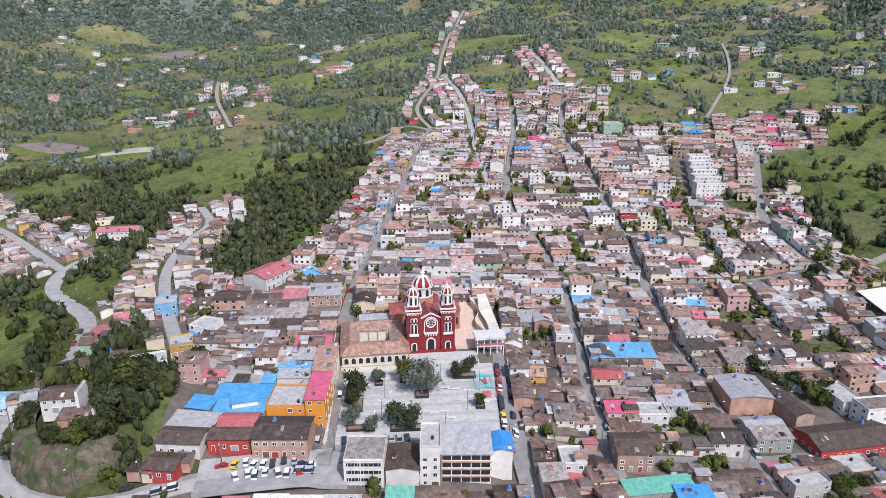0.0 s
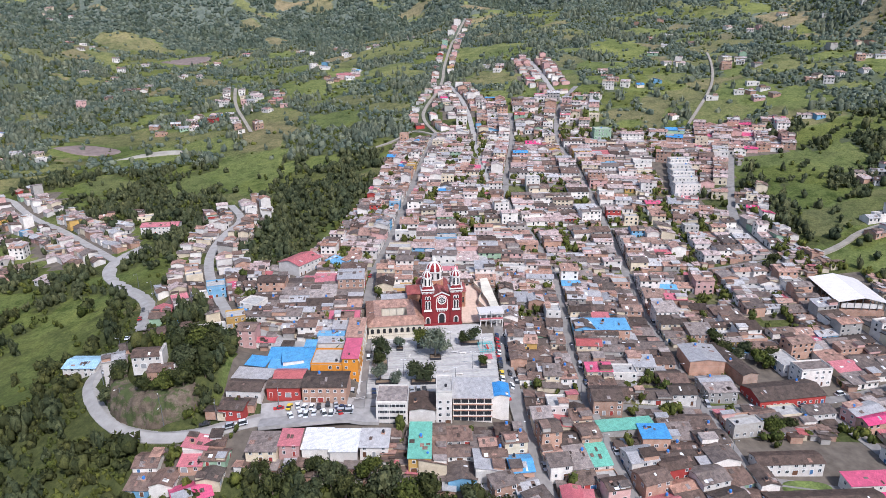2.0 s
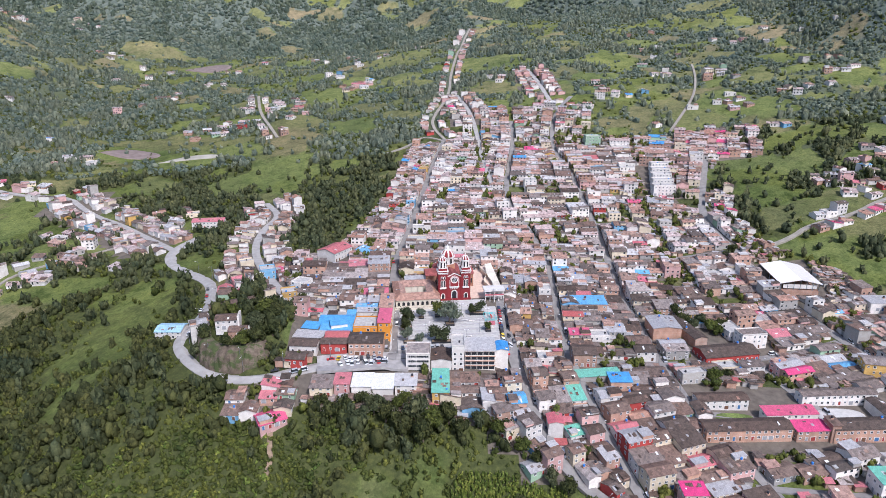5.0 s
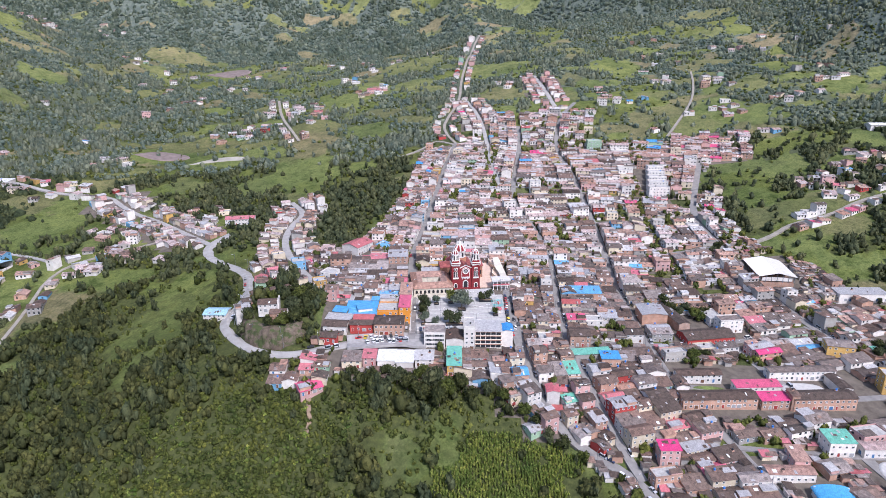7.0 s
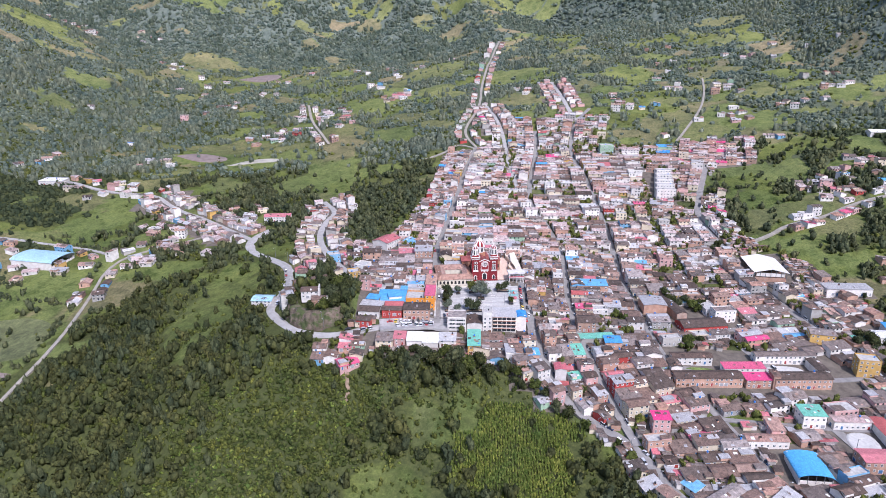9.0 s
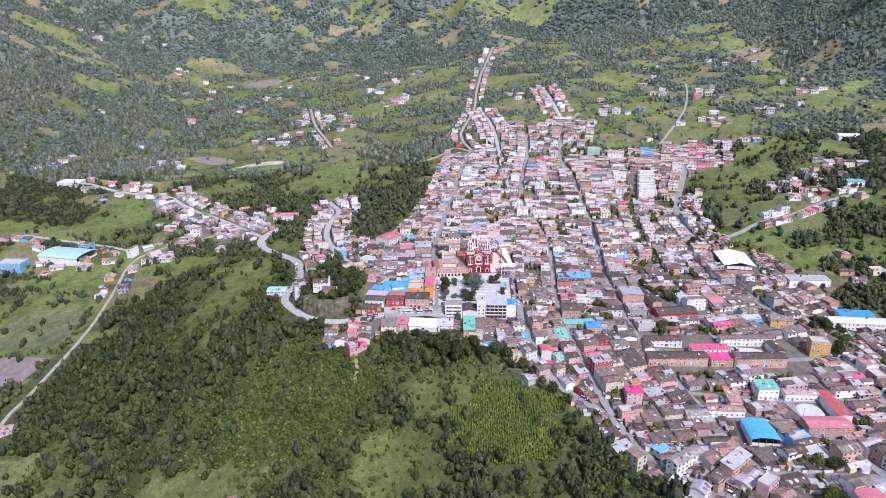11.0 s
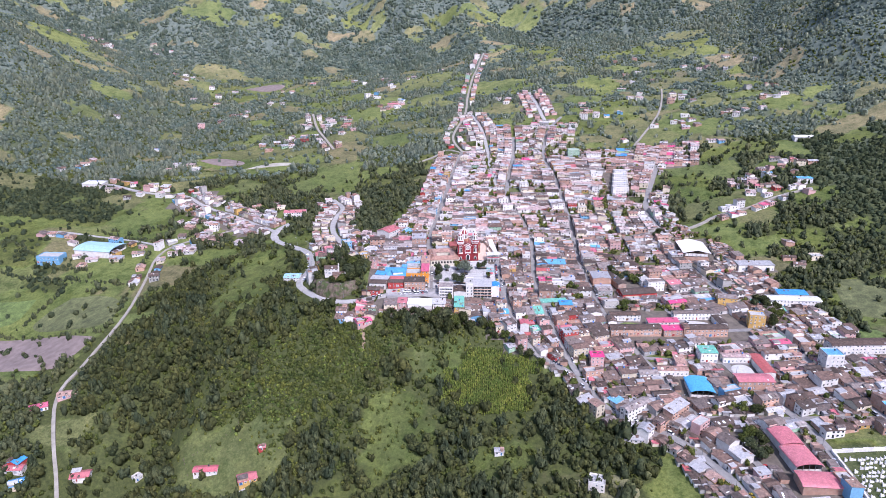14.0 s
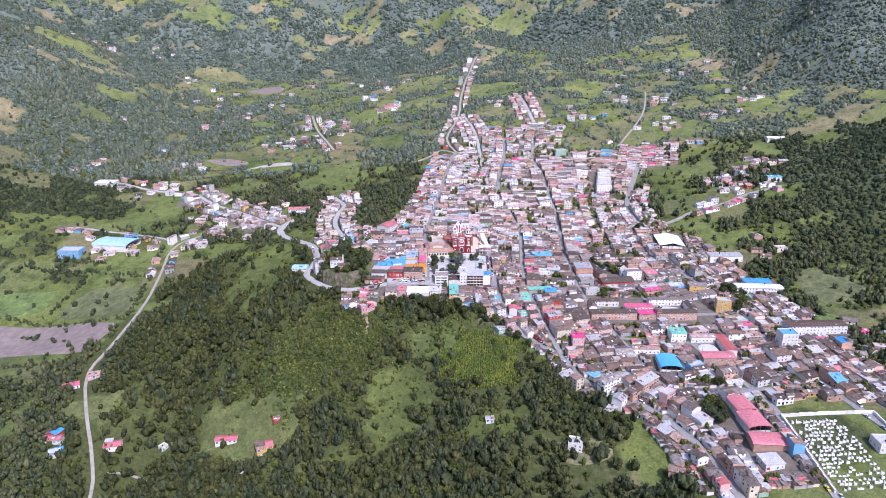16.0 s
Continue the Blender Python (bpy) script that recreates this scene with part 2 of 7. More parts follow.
def land_material():
    m, nt, b = shader("grassland", 0.95, 0, 0.04)
    tc = nt.nodes.new("ShaderNodeTexCoord")
    plots, growth = nt.nodes.new("ShaderNodeAttribute"), nt.nodes.new("ShaderNodeAttribute")
    plots.attribute_name, growth.attribute_name = "plot", "cover"
    parcel = ramp(nt, plots.outputs["Fac"], [(0.0, (0.082, 0.095, 0.052)), (0.3, (0.115, 0.123, 0.05)), (0.5, (0.128, 0.146, 0.05)),
                                             (0.68, (0.148, 0.172, 0.07)), (0.82, (0.15, 0.156, 0.076)), (0.97, (0.19, 0.165, 0.105))])
    big, mid, fine = noise_node(nt, 0.01, 4), noise_node(nt, 0.07, 5), noise_node(nt, 0.5, 6)
    g0 = ramp(nt, big.outputs[0], [(0.35, (0.7, 0.75, 0.7)), (0.65, (1.15, 1.1, 1.0))])
    g1 = ramp(nt, mid.outputs[0], [(0.3, (0.6, 0.65, 0.6)), (0.5, (1, 1, 1)), (0.75, (1.2, 1.15, 1.05))])
    g2 = ramp(nt, fine.outputs[0], [(0.3, (0.65, 0.68, 0.62)), (0.7, (1.2, 1.2, 1.15))])
    c = parcel.outputs[0]
    for g in (g0, g1, g2):
        c = mix(nt, 1.0, c, g.outputs[0], "MULTIPLY")
    # low shrubs and tussocks dotted over the grass
    shrub = ramp(nt, noise_node(nt, 0.16, 6, 0.75).outputs[0], [(0.5, (1, 1, 1)), (0.64, (0.6, 0.68, 0.62))])
    tuft = ramp(nt, noise_node(nt, 0.9, 4, 0.7).outputs[0], [(0.4, (1.1, 1.08, 1.0)), (0.66, (0.74, 0.78, 0.72))])
    c = mix(nt, 1.0, mix(nt, 1.0, c, shrub.outputs[0], "MULTIPLY"), tuft.outputs[0], "MULTIPLY")
    # bare earth showing through here and there
    soil = ramp(nt, noise_node(nt, 0.03, 6, 0.7).outputs[0], [(0.74, (0, 0, 0)), (0.84, (1, 1, 1))])
    c = mix(nt, soil.outputs[0], c, (0.17, 0.13, 0.085))
    # ferns and shrubs close the ground where the woods grow
    ragged = nt.nodes.new("ShaderNodeMath")
    ragged.operation = "MULTIPLY_ADD"
    ragged.inputs[1].default_value = 0.9
    nt.links.new(noise_node(nt, 0.09, 6, 0.75).outputs[0], ragged.inputs[0])
    nt.links.new(growth.outputs["Fac"], ragged.inputs[2])
    thicket = ramp(nt, noise_node(nt, 0.35, 6, 0.75).outputs[0], [(0.3, (0.033, 0.04, 0.017)), (0.52, (0.066, 0.075, 0.027)), (0.72, (0.112, 0.118, 0.04))])
    # distance haze painted in by height: grass paler and bluer, cover pale grey-green scrub
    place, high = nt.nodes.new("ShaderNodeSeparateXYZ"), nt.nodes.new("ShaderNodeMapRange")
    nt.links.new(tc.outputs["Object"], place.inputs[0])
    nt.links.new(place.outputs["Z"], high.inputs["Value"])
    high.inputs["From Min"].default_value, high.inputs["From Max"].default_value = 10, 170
    haze_tint = mix(nt, high.outputs[0], (1.0, 1.0, 1.0), (1.5, 1.4, 1.6))
    c = mix(nt, 1.0, c, haze_tint, "MULTIPLY")
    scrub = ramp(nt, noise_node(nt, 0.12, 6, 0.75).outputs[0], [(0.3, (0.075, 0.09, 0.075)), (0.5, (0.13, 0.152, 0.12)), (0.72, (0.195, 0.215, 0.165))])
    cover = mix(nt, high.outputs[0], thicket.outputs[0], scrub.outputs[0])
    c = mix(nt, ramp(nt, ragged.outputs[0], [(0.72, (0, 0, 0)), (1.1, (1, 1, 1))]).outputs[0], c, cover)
    nt.links.new(c, b.inputs["Base Color"])
    bump_from(nt, b, fine.outputs[0], 0.6, 0.6)
    return m


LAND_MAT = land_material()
ROAD = plain("worn_concrete_road", (0.23, 0.215, 0.2), 0.9, vary=0.25, scale=0.25)
PALE_ROAD = plain("pale_concrete_road", (0.34, 0.32, 0.295), 0.9, vary=0.22, scale=0.22)
DIRT_ROAD = plain("dirt_road", (0.29, 0.26, 0.215), 0.95, vary=0.25, scale=0.2)
PAVING = plain("paving", (0.46, 0.44, 0.41), 0.85, vary=0.2, scale=0.6)
EARTH = plain("bare_earth", (0.25, 0.18, 0.12), 0.95, vary=0.35, scale=0.3)
TOWN_EARTH = plain("packed_earth", (0.13, 0.108, 0.085), 0.95, vary=0.4, scale=0.2)
GLASS = plain("window_glass", (0.03, 0.035, 0.04), 0.15, vary=0.1)
FRAME = plain("white_frame", (0.7, 0.7, 0.68), 0.6, vary=0.1)
BARK = plain("bark", (0.16, 0.12, 0.09), 0.95, vary=0.3)
METAL_DARK = plain("dark_metal", (0.08, 0.08, 0.08), 0.5, 0.6)
TYRE = plain("rubber", (0.02, 0.02, 0.02), 0.9)
TANK = plain("black_plastic", (0.03, 0.03, 0.035), 0.5)
TANK_BLUE = plain("blue_plastic", (0.05, 0.2, 0.55), 0.45)
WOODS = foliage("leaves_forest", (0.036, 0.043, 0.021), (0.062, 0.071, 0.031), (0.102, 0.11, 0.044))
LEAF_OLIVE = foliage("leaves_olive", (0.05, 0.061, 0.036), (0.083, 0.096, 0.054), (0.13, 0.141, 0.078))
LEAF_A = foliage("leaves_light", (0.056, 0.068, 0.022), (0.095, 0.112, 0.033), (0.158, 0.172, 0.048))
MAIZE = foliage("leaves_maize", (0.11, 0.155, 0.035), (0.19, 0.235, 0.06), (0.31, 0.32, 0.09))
# these two carry distance haze in their colour: pale, bluish grey-green
LEAF_HAZY = foliage("leaves_hill_hazy", (0.12, 0.152, 0.13), (0.2, 0.24, 0.205), (0.3, 0.335, 0.28), 0.1, 0.45, 0.5)
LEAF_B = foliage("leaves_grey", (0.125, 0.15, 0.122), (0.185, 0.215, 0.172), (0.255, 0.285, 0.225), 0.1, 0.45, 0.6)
WALLS = {
    "white": plaster("white_plaster", (0.78, 0.74, 0.69)), "cream": plaster("cream_plaster", (0.72, 0.62, 0.46)),
    "brick": brickwork("bare_brick", (0.44, 0.25, 0.175), (0.5, 0.31, 0.225), (0.42, 0.36, 0.31), 2.5),
    "pink": plaster("pink_plaster", (0.64, 0.4, 0.37)), "ochre": plaster("ochre_plaster", (0.6, 0.38, 0.12)), "orange": plaster("orange_plaster", (0.66, 0.27, 0.035), 0.3),
    "blue": plaster("blue_plaster", (0.2, 0.42, 0.62)), "green": plaster("green_plaster", (0.35, 0.5, 0.35)),
    "red": plaster("red_plaster", (0.45, 0.07, 0.06)), "grey": plaster("grey_render", (0.42, 0.40, 0.37)),
}
ROOFS = {
    "tile": sheet("aged_clay_tile", [(0.075, 0.053, 0.042), (0.13, 0.088, 0.068), (0.23, 0.148, 0.115), (0.11, 0.088, 0.074), (0.34, 0.225, 0.175), (0.15, 0.1, 0.078)]),
    "fibre": sheet("fibre_cement_sheet", [(0.115, 0.09, 0.078), (0.26, 0.21, 0.185), (0.155, 0.12, 0.102), (0.42, 0.36, 0.33)]),
    "zinc": sheet("zinc_sheet", [(0.54, 0.51, 0.49), (0.43, 0.42, 0.42), (0.66, 0.63, 0.6)], rough=0.5, blotch=0.8, cells=0.3, metal=0.2),
    "clay": sheet("orange_clay_tile", [(0.4, 0.22, 0.155), (0.5, 0.32, 0.25), (0.38, 0.22, 0.17), (0.47, 0.31, 0.25)]),
    "red": sheet("red_painted_sheet", [(0.52, 0.13, 0.15), (0.56, 0.2, 0.22), (0.42, 0.11, 0.1)], rough=0.5, blotch=0.8, cells=0.3),
    "pink": sheet("pink_painted_sheet", [(0.66, 0.06, 0.2), (0.55, 0.16, 0.2)], rough=0.5, blotch=0.8, cells=0.3),
    "blue": sheet("blue_painted_sheet", [(0.06, 0.28, 0.62), (0.1, 0.34, 0.62), (0.2, 0.44, 0.64)], rough=0.5, blotch=0.8, cells=0.3),
    "rose": sheet("pale_rose_tile", [(0.48, 0.35, 0.32), (0.58, 0.46, 0.43), (0.43, 0.33, 0.3), (0.54, 0.45, 0.42)]),
    "dark": sheet("dark_weathered_tile", [(0.085, 0.064, 0.052), (0.11, 0.08, 0.064), (0.14, 0.1, 0.08)]),
    "paleblue": sheet("pale_blue_sheet", [(0.35, 0.55, 0.68), (0.4, 0.6, 0.7)], rough=0.5, blotch=0.8, cells=0.3),
    "green": sheet("green_painted_sheet", [(0.16, 0.45, 0.32), (0.2, 0.5, 0.4)], rough=0.5, blotch=0.8, cells=0.3),
    "sky": sheet("sky_blue_sheet", [(0.1, 0.38, 0.66), (0.13, 0.42, 0.68)], rough=0.5, blotch=0.85, cells=0.2),
    "whitesheet": sheet("white_sheet", [(0.74, 0.73, 0.71), (0.7, 0.69, 0.68)], rough=0.5, blotch=0.85, cells=0.25),
    "flat": plain("concrete_slab", (0.4, 0.38, 0.35), 0.9, vary=0.35, scale=0.5),
}


# ---- building blocks ----
def mesh_of(name, verts, faces, mats, index=None, smooth=False):
    me = bpy.data.meshes.new(name)
    me.from_pydata(verts, [], faces)
    for m in mats:
        me.materials.append(m)
    if index is not None:
        me.polygons.foreach_set("material_index", index)
    if smooth:
        me.polygons.foreach_set("use_smooth", [True] * len(faces))
    return me


def part(name, me, parent=None, m=None, label=""):
    ob = new(name, me)
    if parent is not None:
        ob.parent = parent
    if m is not None:
        ob.matrix_basis = m
    return tagged(ob, label) if label else ob


BOX_F = [(0, 3, 2, 1), (4, 5, 6, 7), (0, 1, 5, 4), (1, 2, 6, 5), (2, 3, 7, 6), (3, 0, 4, 7)]


class Solid:
    """Collects boxes, prisms and round forms into one mesh."""

    def __init__(self):
        self.v, self.f, self.i = [], [], []

    def add(self, verts, faces, mat=0):
        n = len(self.v)
        self.v += [tuple(p) for p in verts]
        self.f += [tuple(n + k for k in q) for q in faces]
        self.i += [mat] * len(faces)

    def box(self, x0, y0, z0, x1, y1, z1, mat=0):
        self.add([(x0, y0, z0), (x1, y0, z0), (x1, y1, z0), (x0, y1, z0), (x0, y0, z1), (x1, y0, z1), (x1, y1, z1), (x0, y1, z1)], BOX_F, mat)

    def slab(self, corners, thick, mat=0):
        """A tilted plate under four corner points."""
        self.add([(x, y, z - thick) for x, y, z in corners] + list(corners), BOX_F, mat)

    def ring(self, cx, cy, profile, n=12, mat=0, a0=0.0):
        """Turned form: profile of (radius, z) from the bottom up."""
        vs = [(cx + r * math.cos(a0 + 2 * math.pi * k / n), cy + r * math.sin(a0 + 2 * math.pi * k / n), z) for r, z in profile for k in range(n)]
        fs = [(j * n + k, j * n + (k + 1) % n, (j + 1) * n + (k + 1) % n, (j + 1) * n + k) for j in range(len(profile) - 1) for k in range(n)]
        fs += [tuple(range(n))[::-1], tuple(range((len(profile) - 1) * n, len(profile) * n))]
        self.add(vs, fs, mat)

    def mesh(self, name, *mats, smooth=False):
        return mesh_of(name, self.v, self.f, mats, self.i, smooth)


def thing(name, x, y, z, turn, label, category, group="", kind=""):
    ob = new(name)
    ob.matrix_basis = pose(x, y, z, 0, 0, turn)
    return tagged(ob, label, category, group, kind)


def spread(points, step):
    """Points along a polyline, about step apart, with headings."""
    pts = [Vector((p[0], p[1], 0)) for p in points]
    # round the corners
    for _ in range(2):
        out = [pts[0]]
        for a, b in zip(pts[:-1], pts[1:]):
            out += [a * 0.75 + b * 0.25, a * 0.25 + b * 0.75]
        pts = out + [pts[-1]]
    done = []
    for a, b in zip(pts[:-1], pts[1:]):
        n = max(1, round((b - a).length / step))
        done += [a.lerp(b, k / n) for k in range(n)]
    return done + [pts[-1]]


# ---- the land ----
def axis(lo, inner_lo, inner_hi, hi, step):
    mid = np.arange(inner_lo, inner_hi + 1, step)
    a, b, s = [], [], step
    x = inner_hi
    while x < hi:
        s *= 1.09
        x += s
        a.append(x)
    x, s = inner_lo, step
    while x > lo:
        s *= 1.09
        x -= s
        b.append(x)
    return np.array(b[::-1] + list(mid) + a)


gx, gy = axis(-4200, -910, 910, 4200, 7.0), axis(-3000, -385, 1350, 4600, 7.0)
GX, GY = np.meshgrid(gx, gy)
GZ = ground(GX, GY)
nx, ny = len(gx), len(gy)
flat_x, flat_y, flat_z = GX.ravel(), GY.ravel(), GZ.ravel()


def cut(points, reach):
    """Keep the land below a road that runs across a slope."""
    for q in spread(points, 3):
        k = np.nonzero((np.abs(flat_x - q.x) < reach) & (np.abs(flat_y - q.y) < reach))[0]
        if len(k):
            flat_z[k] = np.minimum(flat_z[k], float(ground(q.x, q.y)) - 0.15)


idx = np.arange(nx * ny).reshape(ny, nx)
quads = np.stack([idx[:-1, :-1], idx[:-1, 1:], idx[1:, 1:], idx[1:, :-1]], -1).reshape(-1, 4)
# limits of the closely built town, west and east, row by row
TOWN_ROWS = [(-420, 150, 240), (-330, 150, 335), (-250, 130, 335), (-205, 95, 332), (-160, 66, 325), (-112, 30, 318), (-104, -80, 314), (-84, -96, 310), (-70, -90, 306), (-10, -94, 296), (60, -130, 276), (75, -90, 258), (150, -72, 222), (210, -62, 190), (260, -52, 262), (330, -40, 285), (345, -40, 160), (400, -5, 165), (440, 0, 150), (441, 0, 0)]
row_y = [q[0] for q in TOWN_ROWS]


def strip(name, points, width, mat, label, category="road", lift=0.3, thick=0.6):
    """A carriageway laid on the land, with real edges."""
    pts = spread(points, 4)
    vs, fs = [], []
    for k, p in enumerate(pts):
        d = (pts[min(k + 1, len(pts) - 1)] - pts[max(k - 1, 0)]).normalized()
        s = Vector((d.y, -d.x, 0)) * width / 2
        row = [p - s, p, p + s]
        z = [float(ground(q.x, q.y)) + lift for q in row]
        z[1] += 0.06
        z[0] = z[2] = (z[0] + z[2]) / 2 if width < 9 else z[0]
        vs += [(q.x, q.y, h) for q, h in zip(row, z)] + [(row[0].x, row[0].y, z[0] - thick - 1), (row[2].x, row[2].y, z[2] - thick - 1)]
        if k:
            a, b = (k - 1) * 5, k * 5
            fs += [(a, a + 1, b + 1, b), (a + 1, a + 2, b + 2, b + 1), (a + 3, a, b, b + 3), (a + 2, a + 4, b + 4, b + 2)]
    ob = new(name, mesh_of(name, vs, fs, [mat]))
    return tagged(ob, label, category, kind="structure")


STREET_A = [(-35, -72), (-37, -20), (-41, 55), (-35, 115), (-28, 190), (-18, 290), (-6, 360)]
STREET_C = [(28, 4), (29, -31), (33, -75), (38, -110), (55, -142), (85, -163), (98, -205), (140, -234), (161, -274), (172, -330), (175, -400)]
STREET_D = [(72, 402), (69, 337), (60, 281), (51, 226), (51, 178), (64, 139), (70, 89), (69, 50), (63, -20), (64, -76), (72, -119), (85, -163)]
STREET_E = [(154, 474), (127, 423), (107, 326), (118, 268), (119, 219), (122, 162), (120, 99), (115, 38), (116, -30), (118, -94), (132, -124), (144, -160), (160, -223), (178, -255), (190, -300)]
STREET_F = [(282, 327), (266, 300), (233, 216), (212, 157), (218, 100), (222, 45), (235, -10), (256, -90), (268, -184), (281, -242), (305, -330), (330, -420)]
STREET_H = [(170, -42), (190, -105), (206, -179), (224, -222), (227, -271), (226, -333), (228, -420)]
CROSS = [[(64, -58), (116, -52), (139, -47), (188, -38), (234, -20)], [(-36, -63), (-5, -57), (29, -52), (64, -58)],
         [(-95, 48), (-41, 72), (16, 78), (70, 86), (120, 92), (217, 100)], [(-33, 150), (60, 150), (122, 160), (212, 157)],
         [(-24, 228), (51, 232), (119, 222), (171, 200), (233, 216)], [(118, -94), (150, -98), (190, -105), (256, -98)],
         [(132, -140), (206, -150), (264, -150)], [(160, -215), (224, -222), (276, -225)]]
MAIN_ROAD = [(-36, -72), (-58, -75), (-77, -80), (-95, -86), (-113, -86), (-131, -78), (-150, -58), (-160, -38), (-152, -20), (-158, 12), (-169, 48), (-195, 75), (-222, 101), (-228, 126), (-215, 150)]
STREET_B = [(-60, -30), (-103, -10), (-116, 16), (-139, 62), (-157, 110), (-160, 156), (-153, 185), (-177, 228)]
VILLAGE = [(-228, 126), (-293, 189), (-364, 248), (-400, 283), (-479, 289), (-537, 326)]
LANE = [(-262, 158), (-315, 127), (-358, 98), (-342, 24), (-328, -50), (-335, -108), (-344, -142), (-316, -196), (-298, -225), (-279, -263), (-270, -330)]
FAR_ROAD = [(-6, 360), (-20, 400), (-22, 439), (0, 530), (2, 652), (16, 788), (24, 888), (42, 980)]
HILL_ROAD = [(244, 353), (265, 388), (300, 447), (326, 514), (345, 590)]
STREET_G = [(40, 226), (34, 280), (32, 322), (29, 397), (22, 465), (9, 526)]
STREET_T = [(129, 428), (124, 480), (122, 526), (114, 612)]
LOOP_ROAD = [(-70, 335), (-44, 353), (-32, 377), (-13, 363), (-5, 351)]
EAST_LANE = [(224, 92), (263, 106), (286, 124), (325, 133), (361, 155), (410, 165)]
HAMLET_LANE = [(-290, 640), (-282, 611), (-260, 532), (-210, 419)]
GYM_ROAD = [(-520, 150), (-476, 145), (-423, 150), (-365, 113)]
for line, reach in ((MAIN_ROAD, 8), (LANE, 5), (STREET_B, 6), (VILLAGE, 6), (FAR_ROAD, 5), (HILL_ROAD, 5), (HAMLET_LANE, 5), (EAST_LANE, 5), (LOOP_ROAD, 5), (STREET_C, 6)):
    cut(line, reach)
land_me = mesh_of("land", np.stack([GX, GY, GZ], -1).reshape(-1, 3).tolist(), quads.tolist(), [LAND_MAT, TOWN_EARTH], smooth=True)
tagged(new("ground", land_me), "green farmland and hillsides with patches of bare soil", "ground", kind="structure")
for name, line, width, mat, label in (
        ("road_west", MAIN_ROAD, 9, PALE_ROAD, "worn pale concrete road curving round the knoll"),
        ("road_village", VILLAGE, 6, PALE_ROAD, "pale road through the village houses"),
        ("road_lane", LANE, 2.7, DIRT_ROAD, "pale unpaved lane between fields and woods"),
        ("road_far", FAR_ROAD, 3.6, DIRT_ROAD, "pale dirt road climbing the hillside"),
        ("road_hill", HILL_ROAD, 2.8, DIRT_ROAD, "pale dirt road between green fields"),
        ("road_loop", LOOP_ROAD, 4, DIRT_ROAD, "pale dirt road at the edge of the upper town"), ("road_east", EAST_LANE, 4, DIRT_ROAD, "pale dirt lane to the eastern hamlet"),
        ("road_hamlet", HAMLET_LANE, 4, DIRT_ROAD, "pale dirt lane through the hillside hamlet"), ("road_gym", GYM_ROAD, 4.5, PALE_ROAD, "pale road to the gymnasium"),
        ("street_g", STREET_G, 5, PALE_ROAD, "pale street through the upper town"), ("street_t", STREET_T, 6, PALE_ROAD, "broad pale street of the upper quarter"),
        ("street_a", STREET_A, 6.6, ROAD, "concrete street between rows of houses"), ("street_b", STREET_B, 6, PALE_ROAD, "concrete street up the ridge"),
        ("street_c", STREET_C, 6.6, ROAD, "concrete street beside the square"), ("street_d", STREET_D, 5.2, ROAD, "long concrete street through the town"),
        ("street_e", STREET_E, 5.2, ROAD, "long concrete street through the town"), ("street_f", STREET_F, 6.5, ROAD, "concrete street along the edge of town"),
        ("street_h", STREET_H, 6, ROAD, "concrete street beside the market sheds")):
    strip(name, line, width, mat, label, lift=0.7 if name in ("road_hill", "road_east", "road_hamlet", "street_t", "street_g") else 0.3)
for k, line in enumerate(CROSS):
    strip("cross_street_%s" % "abcdefgh"[k], line, 5, ROAD, "concrete cross street between blocks", lift=0.26)


# ---- houses ----
rng = random.Random(7)


def window_mesh():
    """A frame with two recessed panes, in one piece."""
    s = Solid()
    xs, zs = (-0.56, -0.45, -0.03, 0.03, 0.45, 0.56), (-0.08, 0.03, 0.97, 1.06)
    vs = [(x, -0.1, z) for z in zs for x in xs]
    fs = []
    for j in range(3):
        for i in range(5):
            q = (j * 6 + i, j * 6 + i + 1, j * 6 + i + 7, j * 6 + i + 6)
            if j == 1 and i in (1, 3):
                n = len(vs)
                vs += [(vs[k][0], -0.03, vs[k][2]) for k in q]
                fs += [(q[m], q[(m + 1) % 4], n + (m + 1) % 4, n + m) for m in range(4)] + [(n, n + 1, n + 2, n + 3, -1)]
            else:
                fs.append(q)
    rim = [0, 1, 2, 3, 4, 5, 11, 17, 23, 22, 21, 20, 19, 18, 12, 6]
    n = len(vs)
    vs += [(vs[k][0], 0.05, vs[k][2]) for k in rim]
    fs += [(rim[m], n + m, n + (m + 1) % 16, rim[(m + 1) % 16]) for m in range(16)]
    mats = [1 if len(f) == 5 else 0 for f in fs]
    return mesh_of("window", vs, [f[:4] for f in fs], [FRAME, GLASS], mats)


def door_mesh(mat):
    s = Solid()
    s.box(-0.5, -0.06, 0, 0.5, 0.05, 1, 0)
    for x0, z0, x1, z1 in ((-0.58, 0, -0.5, 1.05), (0.5, 0, 0.58, 1.05), (-0.5, 1, 0.5, 1.05)):
        s.box(x0, -0.12, z0, x1, 0.06, z1, 1)
    return s.mesh("door", mat, FRAME)


WINDOW = window_mesh()
DOORS = [door_mesh(plain("door_" + n, c, 0.6)) for n, c in (("brown", (0.14, 0.07, 0.04)), ("grey", (0.3, 0.3, 0.3)), ("blue", (0.06, 0.15, 0.3)), ("red", (0.3, 0.05, 0.04)))]
tank = Solid()
tank.ring(0, 0, [(0.5, 0), (0.55, 0.1), (0.55, 0.9), (0.42, 1.1), (0.15, 1.2)], 10)
TANKS = [tank.mesh("water_tank", TANK), tank.mesh("water_tank", TANK_BLUE)]

